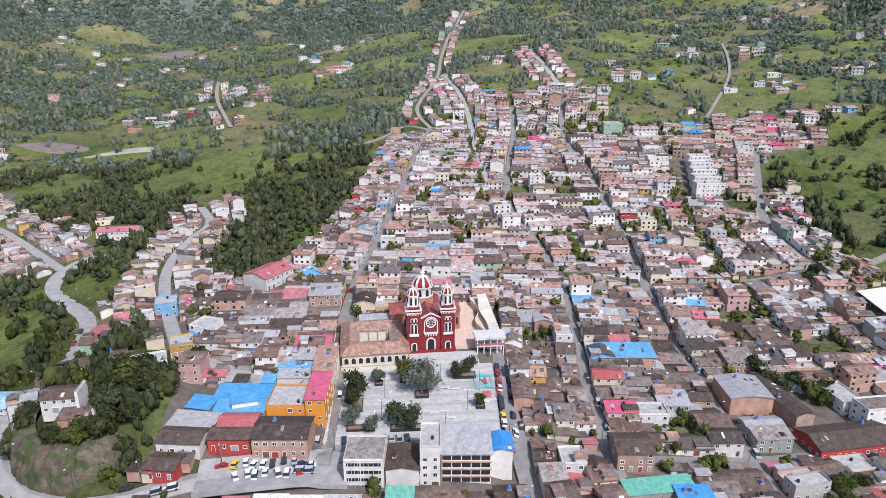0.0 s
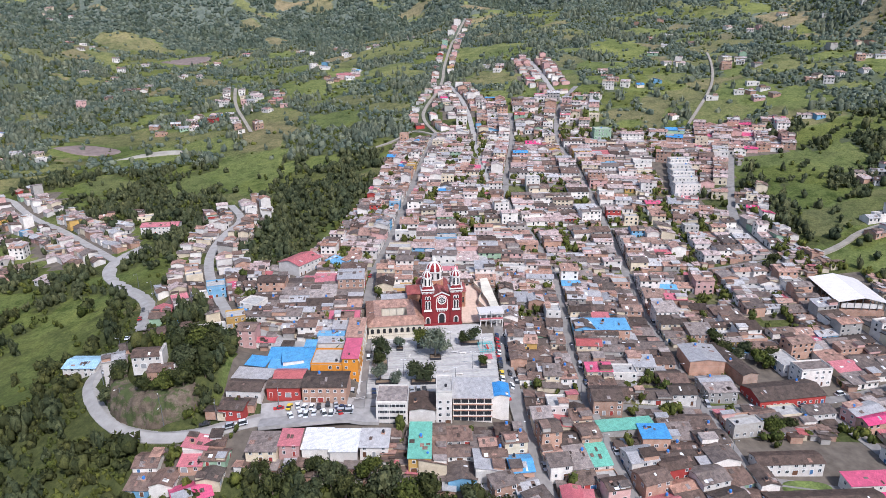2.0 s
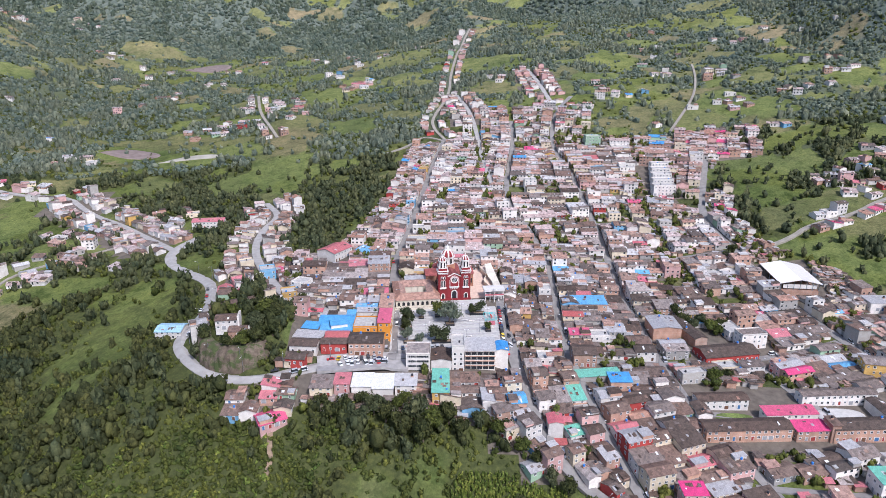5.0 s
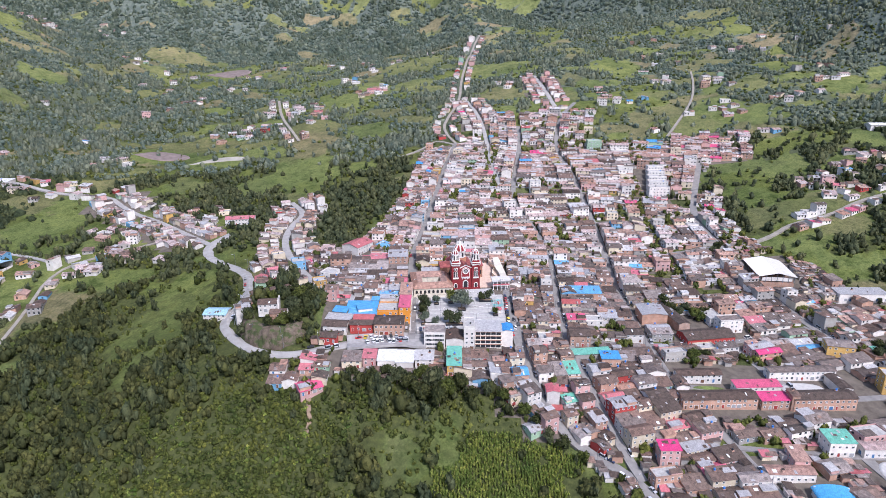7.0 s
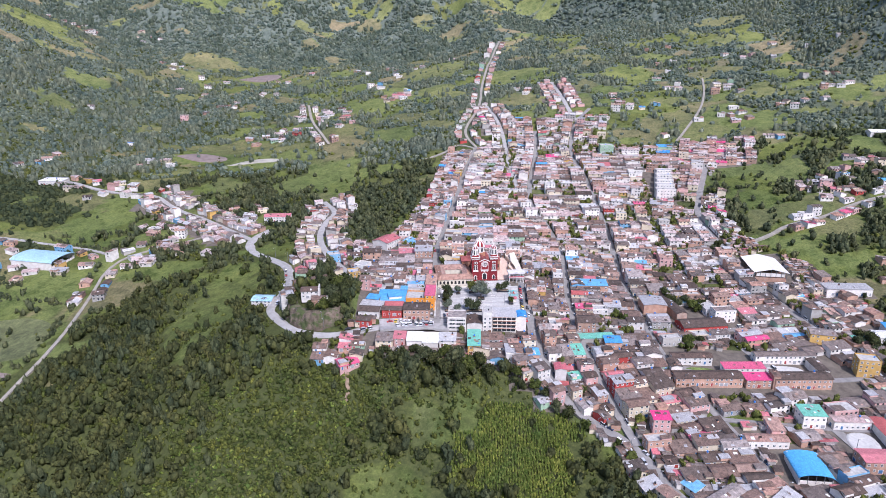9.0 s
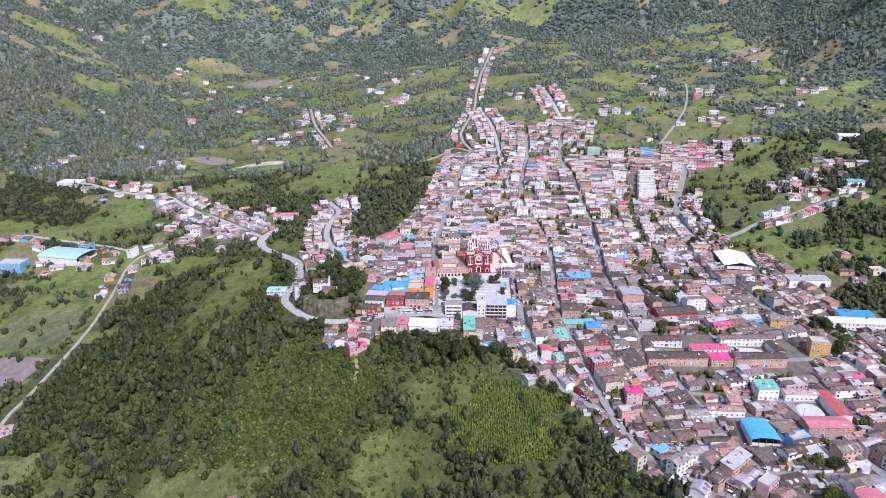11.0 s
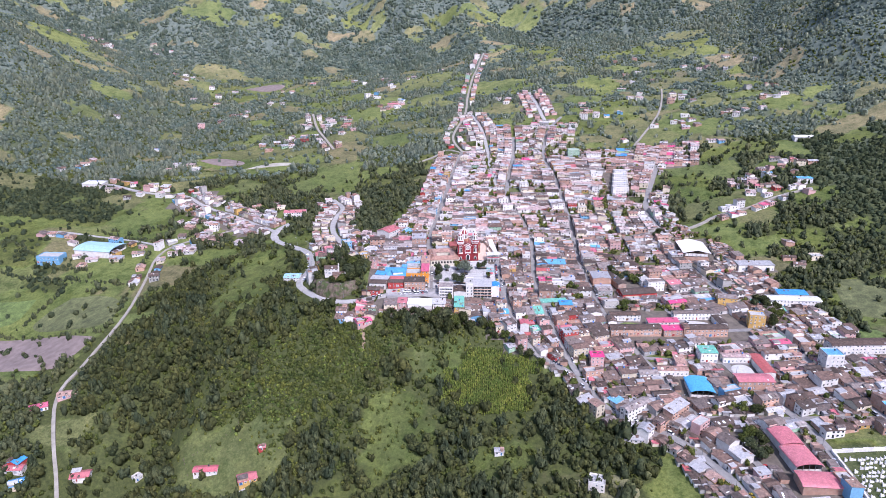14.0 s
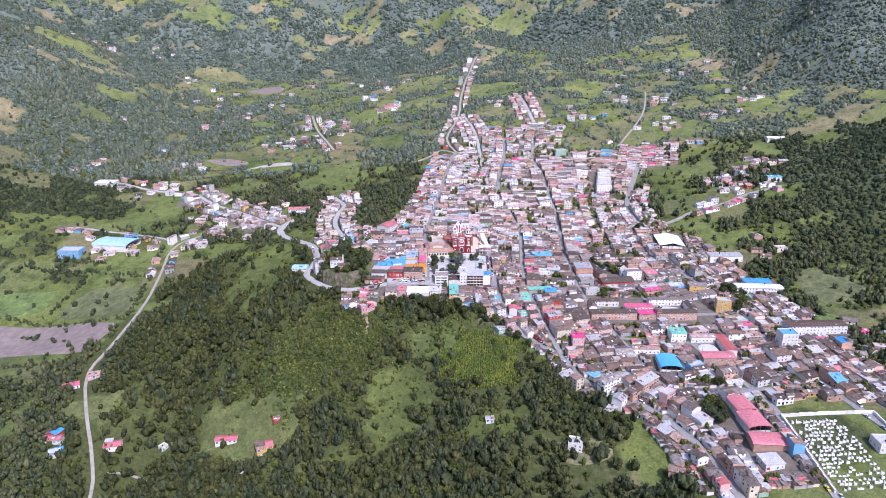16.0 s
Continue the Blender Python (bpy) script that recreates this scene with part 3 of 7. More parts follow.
WALL_WORD = {"white": "white-painted", "cream": "cream-painted", "brick": "bare brick", "pink": "pink-painted", "ochre": "ochre-painted", "orange": "orange-painted", "blue": "blue-painted",
             "green": "green-painted", "red": "red-painted", "grey": "grey rendered"}
ROOF_WORD = {"tile": "aged brown clay-tile roof", "fibre": "grey fibre-cement roof", "zinc": "pale zinc sheet roof", "clay": "orange clay-tile roof", "red": "red painted sheet roof",
             "pink": "bright pink sheet roof", "blue": "bright blue sheet roof", "green": "green sheet roof", "rose": "pale rose clay-tile roof", "dark": "dark weathered tile roof", "paleblue": "pale blue sheet roof", "flat": "flat concrete roof terrace", "whitesheet": "white sheet roof"}


def roof_mesh(w, d, kind, shape, pitch, r=rng):
    """Roof over a w x d plan with its eaves at z = 0; ridge along x (gable), or one slope to the south, or a terrace with parapets."""
    s = Solid()
    o, t = 0.45, 0.14
    if shape == "gable":
        k, e = d / 2 * pitch + t, t - o * pitch
        prof = [(-d / 2 - o, e), (-0.12, k), (0.12, k), (d / 2 + o, e), (d / 2 + o, e - t), (0, k - t - 0.05), (-d / 2 - o, e - t)]
        n = len(prof)
        s.add([(x, py, pz) for x in (-w / 2 - o, w / 2 + o) for py, pz in prof],
              [(j, n + j, n + (j + 1) % n, (j + 1) % n) for j in range(n)] + [(0, 1, 5, 6), (1, 2, 5), (2, 3, 4, 5), (n + 6, n + 5, n + 1, n), (n + 5, n + 2, n + 1), (n + 5, n + 4, n + 3, n + 2)])
    elif shape == "lean":
        h = d * pitch * 0.6
        s.slab([(-w / 2 - o, -d / 2 - o, t - 0.1), (w / 2 + o, -d / 2 - o, t - 0.1), (w / 2 + o, d / 2 + o, h + t), (-w / 2 - o, d / 2 + o, h + t)], t)
    else:
        s.box(-w / 2, -d / 2, 0, w / 2, d / 2, 0.15)
        p = 0.9
        for x0, y0, x1, y1 in ((-w / 2, -d / 2, w / 2, -d / 2 + 0.15), (-w / 2, d / 2 - 0.15, w / 2, d / 2), (-w / 2, -d / 2 + 0.15, -w / 2 + 0.15, d / 2 - 0.15), (w / 2 - 0.15, -d / 2 + 0.15, w / 2, d / 2 - 0.15)):
            s.box(x0, y0, 0.15, x1, y1, p, 1)
    return s


def wall_solid(w, d, h, shape, pitch, foot):
    s = Solid()
    s.box(-w / 2, -d / 2, -foot, w / 2, d / 2, h)
    if shape == "gable":
        k = d / 2 * pitch
        for x0, x1 in ((-w / 2, -w / 2 + 0.2), (w / 2 - 0.2, w / 2)):
            s.add([(x0, -d / 2, h), (x0, d / 2, h), (x0, 0, h + k), (x1, -d / 2, h), (x1, d / 2, h), (x1, 0, h + k)],
                  [(0, 2, 1), (3, 4, 5), (0, 1, 4, 3), (1, 2, 5, 4), (2, 0, 3, 5)])
    elif shape == "lean":
        k = d * pitch * 0.6
        s.add([(-w / 2, -d / 2, h), (w / 2, -d / 2, h), (w / 2, d / 2, h), (-w / 2, d / 2, h), (-w / 2, d / 2, h + k), (w / 2, d / 2, h + k)],
              [(0, 1, 5, 4), (2, 3, 4, 5), (0, 4, 3), (1, 2, 5)])
    return s


HOUSE_COUNT = 0


def openings(w, d, storeys, storey, detail, front):
    """Places of windows and doors on the south side and the street side: x, y, turn, z, storey."""
    spots = []
    for level in range(int(storeys)):
        n = max(1, int(w / 3.0))
        spots += [(-w / 2 + (k + 0.5) * w / n, -d / 2, 0, level * storey, level) for k in range(n)]
        if detail > 1:
            m = max(1, int(d / 3.6))
            side = w / 2 if front > 0 else -w / 2
            spots += [(side, -d / 2 + (k + 0.5) * d / m, 90 if side > 0 else -90, level * storey, level) for k in range(m)]
    return spots


def footing(x, y, turn, w, d):
    c, s_ = math.cos(radians(turn)), math.sin(radians(turn))
    q = [(x + c * a - s_ * b, y + s_ * a + c * b) for a, b in ((-w / 2, -d / 2), (w / 2, -d / 2), (w / 2, d / 2), (-w / 2, d / 2), (0, 0))]
    zs = ground([p[0] for p in q], [p[1] for p in q])
    return float(zs.mean()) + 0.15, float(zs.mean() - zs.min()) + 0.8


def skylights(w, d, shape, pitch, r):
    """Pale translucent sheets and patches let into a roof: x, y, z, tilt, width, length."""
    out = []
    if shape == "flat":
        return out
    for _ in range(r.choice((1, 2, 2, 3, 4, 5))):
        py = r.uniform(-0.4, -0.1) * d if shape == "gable" else r.uniform(-0.35, 0.35) * d
        px = r.uniform(-0.4, 0.4) * w
        slope = pitch if shape == "gable" else pitch * 0.6
        z = (py + d / 2) * slope + 0.26
        out.append((px, py, z, math.degrees(math.atan(slope)), r.uniform(0.6, 2.1), min(d * 0.3, r.uniform(0.8, 2.8))))
    return out


def annex(w, d, r):
    """A small room raised over part of a house: x, y, width, depth, height, roof and wall."""
    aw, ad = w * r.uniform(0.3, 0.55), d * r.uniform(0.3, 0.55)
    return (r.choice((-1, 1)) * (w - aw) / 2 * 0.96, r.choice((-1, 1)) * (d - ad) / 2 * 0.96, aw, ad, r.uniform(1.2, 2.4),
            r.choice(("fibre", "tile", "zinc", "zinc", "fibre", "clay", "tile", "fibre", "tile")), r.choice(("white", "brick", "brick", "cream", "grey", "pink")))


PATCH = Solid()
PATCH.box(-0.5, -0.5, -0.03, 0.5, 0.5, 0.03)
PATCH_MATS = [ROOFS[k] for k in ("zinc", "fibre", "fibre", "tile", "tile", "dark", "clay")] + [FRAME]
PATCHES = [PATCH.mesh("roof_sheet", m) for m in PATCH_MATS]


def house(x, y, turn, w, d, storeys=1, roof="tile", wall="white", shape="gable", pitch=0.36, detail=2, group="town houses", name="house", front=-1, label="", base=None, storey=2.8, windows=0.85, category="house", raised=0.6):
    """A house on the land: walls, roof, windows and doors on its south and street sides."""
    global HOUSE_COUNT
    HOUSE_COUNT += 1
    z, foot = footing(x, y, turn, w, d)
    if base is not None:
        z, foot = base, foot + abs(base - z)
    h = storeys * storey
    word = label or "%s-storey %s house with %s" % (("one", "two", "three", "four", "five")[min(4, int(storeys) - 1)], WALL_WORD[wall], ROOF_WORD[roof])
    top = thing(name, x, y, z, turn, word, category, group)
    part("wall", wall_solid(w, d, h, shape, pitch, foot).mesh("wall", WALLS[wall]), top)
    part("roof", roof_mesh(w, d, roof, shape, pitch).mesh("roof", ROOFS[roof], WALLS[wall]), top, pose(0, 0, h))
    r = random.Random(HOUSE_COUNT)
    if detail:
        for px, py, rot, zz, level in openings(w, d, storeys, storey, detail, front):
            if level == 0 and r.random() < 0.4:
                part("door", r.choice(DOORS), top, pose(px, py, 0, 0, 0, rot) @ Matrix.Diagonal((r.choice((1.1, 1.3, 2.2)), 1, 2.1, 1)))
            elif r.random() < windows:
                part("window", WINDOW, top, pose(px, py, zz + 0.95, 0, 0, rot) @ Matrix.Diagonal((r.uniform(0.95, 1.5), 1, r.uniform(1.1, 1.4), 1)))
        for px, py, pz, tilt, pw, pl in skylights(w, d, shape, pitch, r):
            part("roof_sheet", r.choice(PATCHES), top, pose(px, py, h + pz, tilt) @ Matrix.Diagonal((pw, pl, 1, 1)))
        if r.random() < raised:
            px, py, aw, ad, ah, ar, aa = annex(w, d, r)
            room = Solid()
            room.box(px - aw / 2, py - ad / 2, h - 0.5, px + aw / 2, py + ad / 2, h + ah)
            up = part("upper_room", room.mesh("upper_room", WALLS[aa]), top)
            room = Solid()
            room.slab([(px - aw / 2 - 0.3, py - ad / 2 - 0.3, h + ah), (px + aw / 2 + 0.3, py - ad / 2 - 0.3, h + ah), (px + aw / 2 + 0.3, py + ad / 2 + 0.3, h + ah + 0.45), (px - aw / 2 - 0.3, py + ad / 2 + 0.3, h + ah + 0.45)], 0.12)
            part("sheet_roof", room.mesh("sheet_roof", ROOFS[ar]), up)
        if shape != "flat" and r.random() < 0.3:
            tx, ty = r.uniform(-w / 3, w / 3), r.uniform(0.05, 0.3) * d
            rise = (d / 2 - abs(ty)) * pitch if shape == "gable" else (ty + d / 2) * pitch * 0.6
            s = Solid()
            s.box(tx - 0.7, ty - 0.7, h + rise - 0.3, tx + 0.7, ty + 0.7, h + rise + 0.55)
            stand = part("tank_stand", s.mesh("tank_stand", WALLS["brick"]), top)
            part("water_tank", r.choice(TANKS), stand, pose(tx, ty, h + rise + 0.55))
        if shape == "flat" and r.random() < 0.7:
            part("water_tank", r.choice(TANKS), top, pose(r.uniform(-w / 3, w / 3), r.uniform(-d / 3, d / 3), h + 0.15))
    return top


# houses past the nearest few hundred are gathered by quarter into one mesh each
MATS = {**{("w", k): m for k, m in WALLS.items()}, **{("r", k): m for k, m in ROOFS.items()}, ("g", 0): GLASS, ("f", 0): FRAME, ("t", 0): TANK}
MAT_KEYS = list(MATS)
QUARTERS = {}


def joined_house(quarter, x, y, turn, w, d, storeys, roof, wall, shape, pitch, detail, front, storey=2.8, plain_roof=False):
    global HOUSE_COUNT
    HOUSE_COUNT += 1
    r = random.Random(HOUSE_COUNT)
    z, foot = footing(x, y, turn, w, d)
    h = storeys * storey
    s = wall_solid(w, d, h, shape, pitch, foot)
    wi, ri = MAT_KEYS.index(("w", wall)), MAT_KEYS.index(("r", roof))
    s.i = [wi] * len(s.i)
    t = roof_mesh(w, d, roof, shape, pitch)
    s.add([(a, b, c + h) for a, b, c in t.v], t.f)
    s.i[-len(t.f):] = [wi if k else ri for k in t.i]
    for px, py, rot, zz, level in () if plain_roof else openings(w, d, storeys, storey, detail, front):
        if r.random() < 0.25:
            continue
        a, e = r.uniform(0.5, 0.75), r.uniform(1.1, 1.4)
        z0 = zz + (0.05 if level == 0 and r.random() < 0.4 else 0.95)
        if rot == 0:
            s.box(px - a, py - 0.06, z0, px + a, py + 0.05, zz + 0.95 + e, MAT_KEYS.index(("g", 0)))
            s.box(px - a - 0.1, py - 0.16, z0 - 0.12, px + a + 0.1, py + 0.05, z0, MAT_KEYS.index(("f", 0)))
        else:
            s.box(px - 0.06, py - a, z0, px + 0.06, py + a, zz + 0.95 + e, MAT_KEYS.index(("g", 0)))
    for px, py, pz, tilt, pw, pl in () if plain_roof else skylights(w, d, shape, pitch, r):
        m = pose(px, py, h + pz, tilt) @ Matrix.Diagonal((pw, pl, 1, 1))
        s.add([m @ Vector(p) for p in PATCH.v], PATCH.f, MAT_KEYS.index(r.choice((("r", "zinc"), ("r", "fibre"), ("r", "fibre"), ("r", "tile"), ("r", "tile"), ("r", "dark"), ("r", "clay"), ("f", 0)))))
    if r.random() < 0.6 and not plain_roof:
        px, py, aw, ad, ah, ar, aa = annex(w, d, r)
        s.box(px - aw / 2, py - ad / 2, h - 0.5, px + aw / 2, py + ad / 2, h + ah, MAT_KEYS.index(("w", aa)))
        s.slab([(px - aw / 2 - 0.3, py - ad / 2 - 0.3, h + ah), (px + aw / 2 + 0.3, py - ad / 2 - 0.3, h + ah), (px + aw / 2 + 0.3, py + ad / 2 + 0.3, h + ah + 0.45), (px - aw / 2 - 0.3, py + ad / 2 + 0.3, h + ah + 0.45)], 0.12, MAT_KEYS.index(("r", ar)))
    if shape == "flat" and r.random() < 0.6:
        s.ring(r.uniform(-w / 4, w / 4), r.uniform(-d / 4, d / 4), [(0.5, h + 0.15), (0.55, h + 0.9), (0.2, h + 1.3)], 6, MAT_KEYS.index(("t", 0)))
    m = pose(x, y, z, 0, 0, turn)
    q = QUARTERS.setdefault(quarter, Solid())
    n = len(q.v)
    q.v += [tuple(m @ Vector(p)) for p in s.v]
    q.f += [tuple(n + k for k in f) for f in s.f]
    q.i += s.i


SPECS = []


def x_on(street, y):
    pts = sorted((p[1], p[0]) for p in street)
    return float(np.interp(y, [p[0] for p in pts], [p[1] for p in pts]))


KEEP_OUT = [(268, -62, 320, -32), (224, -64, 244, -48), (237, -100, 254, -86), (268, 8, 308, 24), (142, -167, 168, -150), (179, -151, 196, -136), (93, -156, 107, -144), (78, -84, 93, -72), (42, -118, 51, -107), (-232, 168, -199, 188), (-112, -38, -97, -3),
            (-90, -70, -34, -34), (-28, -80, 34, -60), (62, -79, 92, -66), (62, -66, 78, -50), (115, -26, 142, 4), (137, -50, 190, -4), (-134, -66, -109, -45), (-150, -32, -98, -12), (-150, -84, -104, -50), (-78, -100, -22, -80), (-182, -40, -150, -14), (182, 200, 212, 270), (140, 320, 164, 332), (-98, 56, -76, 84), (194, -188, 230, -141), (280, -146, 340, -122), (-70, -88, -20, -64),
            (-40, -16, -9, 26), (-17, -16, 31, 45), (-36, -64, 28, -10), (-38, -72, 30, -58), (118, -122, 236, -72), (156, -195, 180, -161), (221, 30, 256, 77), (191, -312, 216, -234), (174, -266, 191, -232), (226, -345, 300, -245)]
GREEN = [(96, -38, 9, 6), (176, -66, 10, 7), (150, -128, 8, 6), (100, -60, 6, 6), (45, 20, 7, 9), (90, 120, 8, 8), (165, 110, 10, 8), (20, 130, 8, 9), (60, 215, 14, 16), (135, -8, 10, 22), (158, 60, 12, 10), (150, 175, 16, 9), (80, 330, 14, 12), (30, 300, 8, 14), (186, 30, 12, 12), (210, 185, 14, 14), (-10, 205, 9, 8), (135, -72, 9, 8), (180, 150, 12, 8)]


def free(x, y, m=0.0):
    if any(a - m < x < c + m and b - m < y < d + m for a, b, c, d in KEEP_OUT):
        return False
    return not any(((x - a) / c) ** 2 + ((y - b) / d) ** 2 < 1 for a, b, c, d in GREEN)


def near_line(x, y, line, reach):
    p = Vector((x, y))
    for a, b in zip(line[:-1], line[1:]):
        a, b = Vector(a), Vector(b)
        ab = b - a
        t = max(0, min(1, (p - a).dot(ab) / ab.length_squared))
        if (a + ab * t - p).length < reach:
            return True
    return False


ALL_STREETS = [STREET_G, STREET_T, LOOP_ROAD, EAST_LANE, HAMLET_LANE, GYM_ROAD, STREET_A, STREET_C, STREET_D, STREET_E, STREET_F, STREET_H, STREET_B, MAIN_ROAD, *CROSS]
OTHER = [MAIN_ROAD, STREET_B, STREET_C, STREET_G]
WALL_PICK = ["white"] * 40 + ["cream"] * 18 + ["brick"] * 28 + ["pink"] * 9 + ["ochre"] * 3 + ["blue"] * 3 + ["green"] * 3 + ["red"] * 2 + ["grey"] * 8
ROOF_PICK = ["tile"] * 46 + ["dark"] * 10 + ["fibre"] * 24 + ["zinc"] * 12 + ["clay"] * 7 + ["red"] * 3 + ["pink"] * 2 + ["blue"] * 3 + ["green"] * 1 + ["flat"] * 9
ROOF_NORTH = ["tile"] * 16 + ["clay"] * 18 + ["rose"] * 34 + ["fibre"] * 14 + ["zinc"] * 9 + ["red"] * 1 + ["pink"] * 1 + ["blue"] * 2 + ["flat"] * 12
HOUSE_SPOTS = []


def fill(left, right, y0, y1, columns, density=0.95, far=False, pinkish=0.0):
    """Rows of houses filling the ground between two street lines (functions of y)."""
    columns = max(2, round(columns * 0.7))
    for col in range(columns):
        y = y0 + rng.uniform(0, 4)
        while y < y1:
            frontage = rng.uniform(5.6, 11.0)
            ym = y + frontage / 2
            a, b = left(ym) + 3.4, right(ym) - 3.4
            cw = (b - a) / columns
            if cw < 4:
                y += frontage
                continue
            x = a + (col + 0.5) * cw
            tilt = math.degrees(math.atan2(right(ym + 6) - right(ym - 6) + left(ym + 6) - left(ym - 6), 24))
            edge = col in (0, columns - 1)
            ok = free(x, ym, 3) and not any(near_line(x, ym, s, 2.4 + frontage / 2) for s in CROSS) and not any(near_line(x, ym, s, 2.6 + min(cw, frontage) / 2) for s in OTHER)
            if ok and rng.random() < (density if edge else density * 0.93):
                yield_house(x, ym, -tilt, cw * rng.uniform(0.97, 1.07), frontage * rng.uniform(0.97, 1.05), edge, -1 if col == 0 else 1, far, pinkish)
            elif ok:
                YARDS.append((x, ym))
            y += frontage


YARDS = []


def yield_house(x, y, turn, w, d, edge, front, far, pinkish=0.0):
    roof = "pink" if rng.random() < pinkish * 0.15 else "clay" if rng.random() < pinkish * 0.5 else rng.choice(ROOF_PICK if y < 50 else ROOF_NORTH)
    wall = "pink" if rng.random() < pinkish else "white" if y > 60 and rng.random() < 0.3 else rng.choice(WALL_PICK)
    storeys = rng.choice((1, 1, 1, 2, 2, 2, 3)) if edge else rng.choice((1, 1, 1, 1, 2))
    shape = "flat" if roof == "flat" else rng.choice(("gable", "gable", "lean"))
    if shape != "flat" and d > w * 0.9 and rng.random() < 0.6:
        turn, w, d, front = turn + 90, d, w, 1
    HOUSE_SPOTS.append((x, y))
    SPECS.append((x, y, turn + rng.uniform(-2, 2), w, d, storeys, roof, wall, shape, rng.uniform(0.22, 0.42), 2 if edge else 1, front))


def line_of(street):
    pts = sorted((p[1], p[0]) for p in street)
    ys, xs = [p[0] for p in pts], [p[1] for p in pts]
    return lambda y: float(np.interp(y, ys, xs))


A, C, D, E, F, Hs = (line_of(s) for s in (STREET_A, STREET_C, STREET_D, STREET_E, STREET_F, STREET_H))
fill(lambda y: A(y) - (64 if y < 75 else 42 if y < 140 else 36), A, -12, 345, 6, 0.9)
B_ = line_of(STREET_B)
fill(lambda y: B_(y) - 2, lambda y: A(y) - 61, -8, 66, 6, 0.9)
fill(A, D, 60, 350, 10)
fill(D, E, -52, 330, 6)
fill(E, lambda y: (E(y) + F(y)) / 2, -46, 290, 6)
fill(lambda y: (E(y) + F(y)) / 2, F, -40, 210, 6, 0.93)
fill(C, D, -160, -62, 4)
fill(lambda y: 28.5, D, -50, 66, 5)
fill(A, lambda y: -14, 28, 62, 3)
fill(lambda y: -16, lambda y: 34, 46, 62, 6)
fill(lambda y: C(y) - 24, C, -138, -80, 3, 0.9)
fill(D, E, -210, -62, 6)
fill(E, Hs, -300, -55, 6)
fill(Hs, F, -330, -45, 6)
fill(C, E, -330, -205, 3)
fill(F, lambda y: F(y) + 60, -330, 32, 8, 0.78)
fill(lambda y: -12, C, -108, -80, 6)
fill(F, lambda y: F(y) + 30, 92, 205, 4, 0.55)
fill(lambda y: -98, lambda y: -40, -32, 0, 8, 0.9)
edge_row = len(SPECS)
fill(lambda y: -116, lambda y: -76, -112, -98, 5, 0.8)
SPECS[edge_row:] = [(*q[:5], 1, *q[6:]) for q in SPECS[edge_row:]]
fill(lambda y: (E(y) + F(y)) / 2, F, 205, 330, 7, 0.88, True, 0.12)
fill(E, lambda y: E(y) + 46, 330, 440, 5, 0.5, True)
fill(E, lambda y: (E(y) + F(y)) / 2, 290, 335, 6, 0.85, True)
# the hillside quarters behind
fill(lambda y: D(y) - 60, D, 350, 440, 7, 0.72, True)
fill(D, lambda y: E(y), 335, 432, 5, 0.75, True)
fill(lambda y: 222 + (y - 275) * 0.3, lambda y: 316 + (y - 275) * 0.3, 276, 342, 11, 0.9, True, 0.4)


def along(line, side, offset, step, density, pinkish=0.0, two=False):
    pts = spread(line, step)
    for k in range(1, len(pts) - 1):
        d = (pts[k + 1] - pts[k - 1]).normalized()
        for sgn in ((-1, 1) if side == 0 else (side,)):
            for row in range(2 if two else 1):
                if rng.random() > density:
                    continue
                p = pts[k] + Vector((d.y, -d.x, 0)) * sgn * (offset + row * 10 + rng.uniform(0, 2))
                if not free(p.x, p.y, 3) or any(near_line(p.x, p.y, s, 6) for s in ALL_STREETS) or any((p.x - a) ** 2 + (p.y - b) ** 2 < 49 for a, b in HOUSE_SPOTS):
                    continue
                yield_house(p.x, p.y, math.degrees(math.atan2(d.y, d.x)) + rng.uniform(-6, 6), step * rng.uniform(0.8, 1.0), rng.uniform(6.5, 10), True, 1, True, pinkish)
                if rng.random() < 0.6:
                    SPECS[-1] = (*SPECS[-1][:5], 1, *SPECS[-1][6:])


along(STREET_B, 0, 8.5, 7.5, 0.97, 0, True)
along(VILLAGE[:4], 0, 9, 10, 0.8, 0.05, True)
along(VILLAGE[3:], 0, 9, 12, 0.4, 0.05)
along(STREET_G[2:], 0, 7.5, 7.5, 0.85, 0.15, True)
along(STREET_T, 0, 8, 8.5, 0.78, 0.45, True)
along(HAMLET_LANE, 0, 9, 11, 0.42, 0.1)
along(EAST_LANE[2:], 0, 8, 11, 0.5, 0.1)
along(GYM_ROAD, 1, 10, 11, 0.5)
along(LANE[:4], 0, 9, 11, 0.5)
along(MAIN_ROAD[9:], 1, 9, 12, 0.2)
along(MAIN_ROAD[6:10], 1, 10, 9, 0.75)
along(FAR_ROAD, 0, 9, 11, 0.6, 0.1)
along(STREET_C[5:10], 0, 9, 9, 0.95)
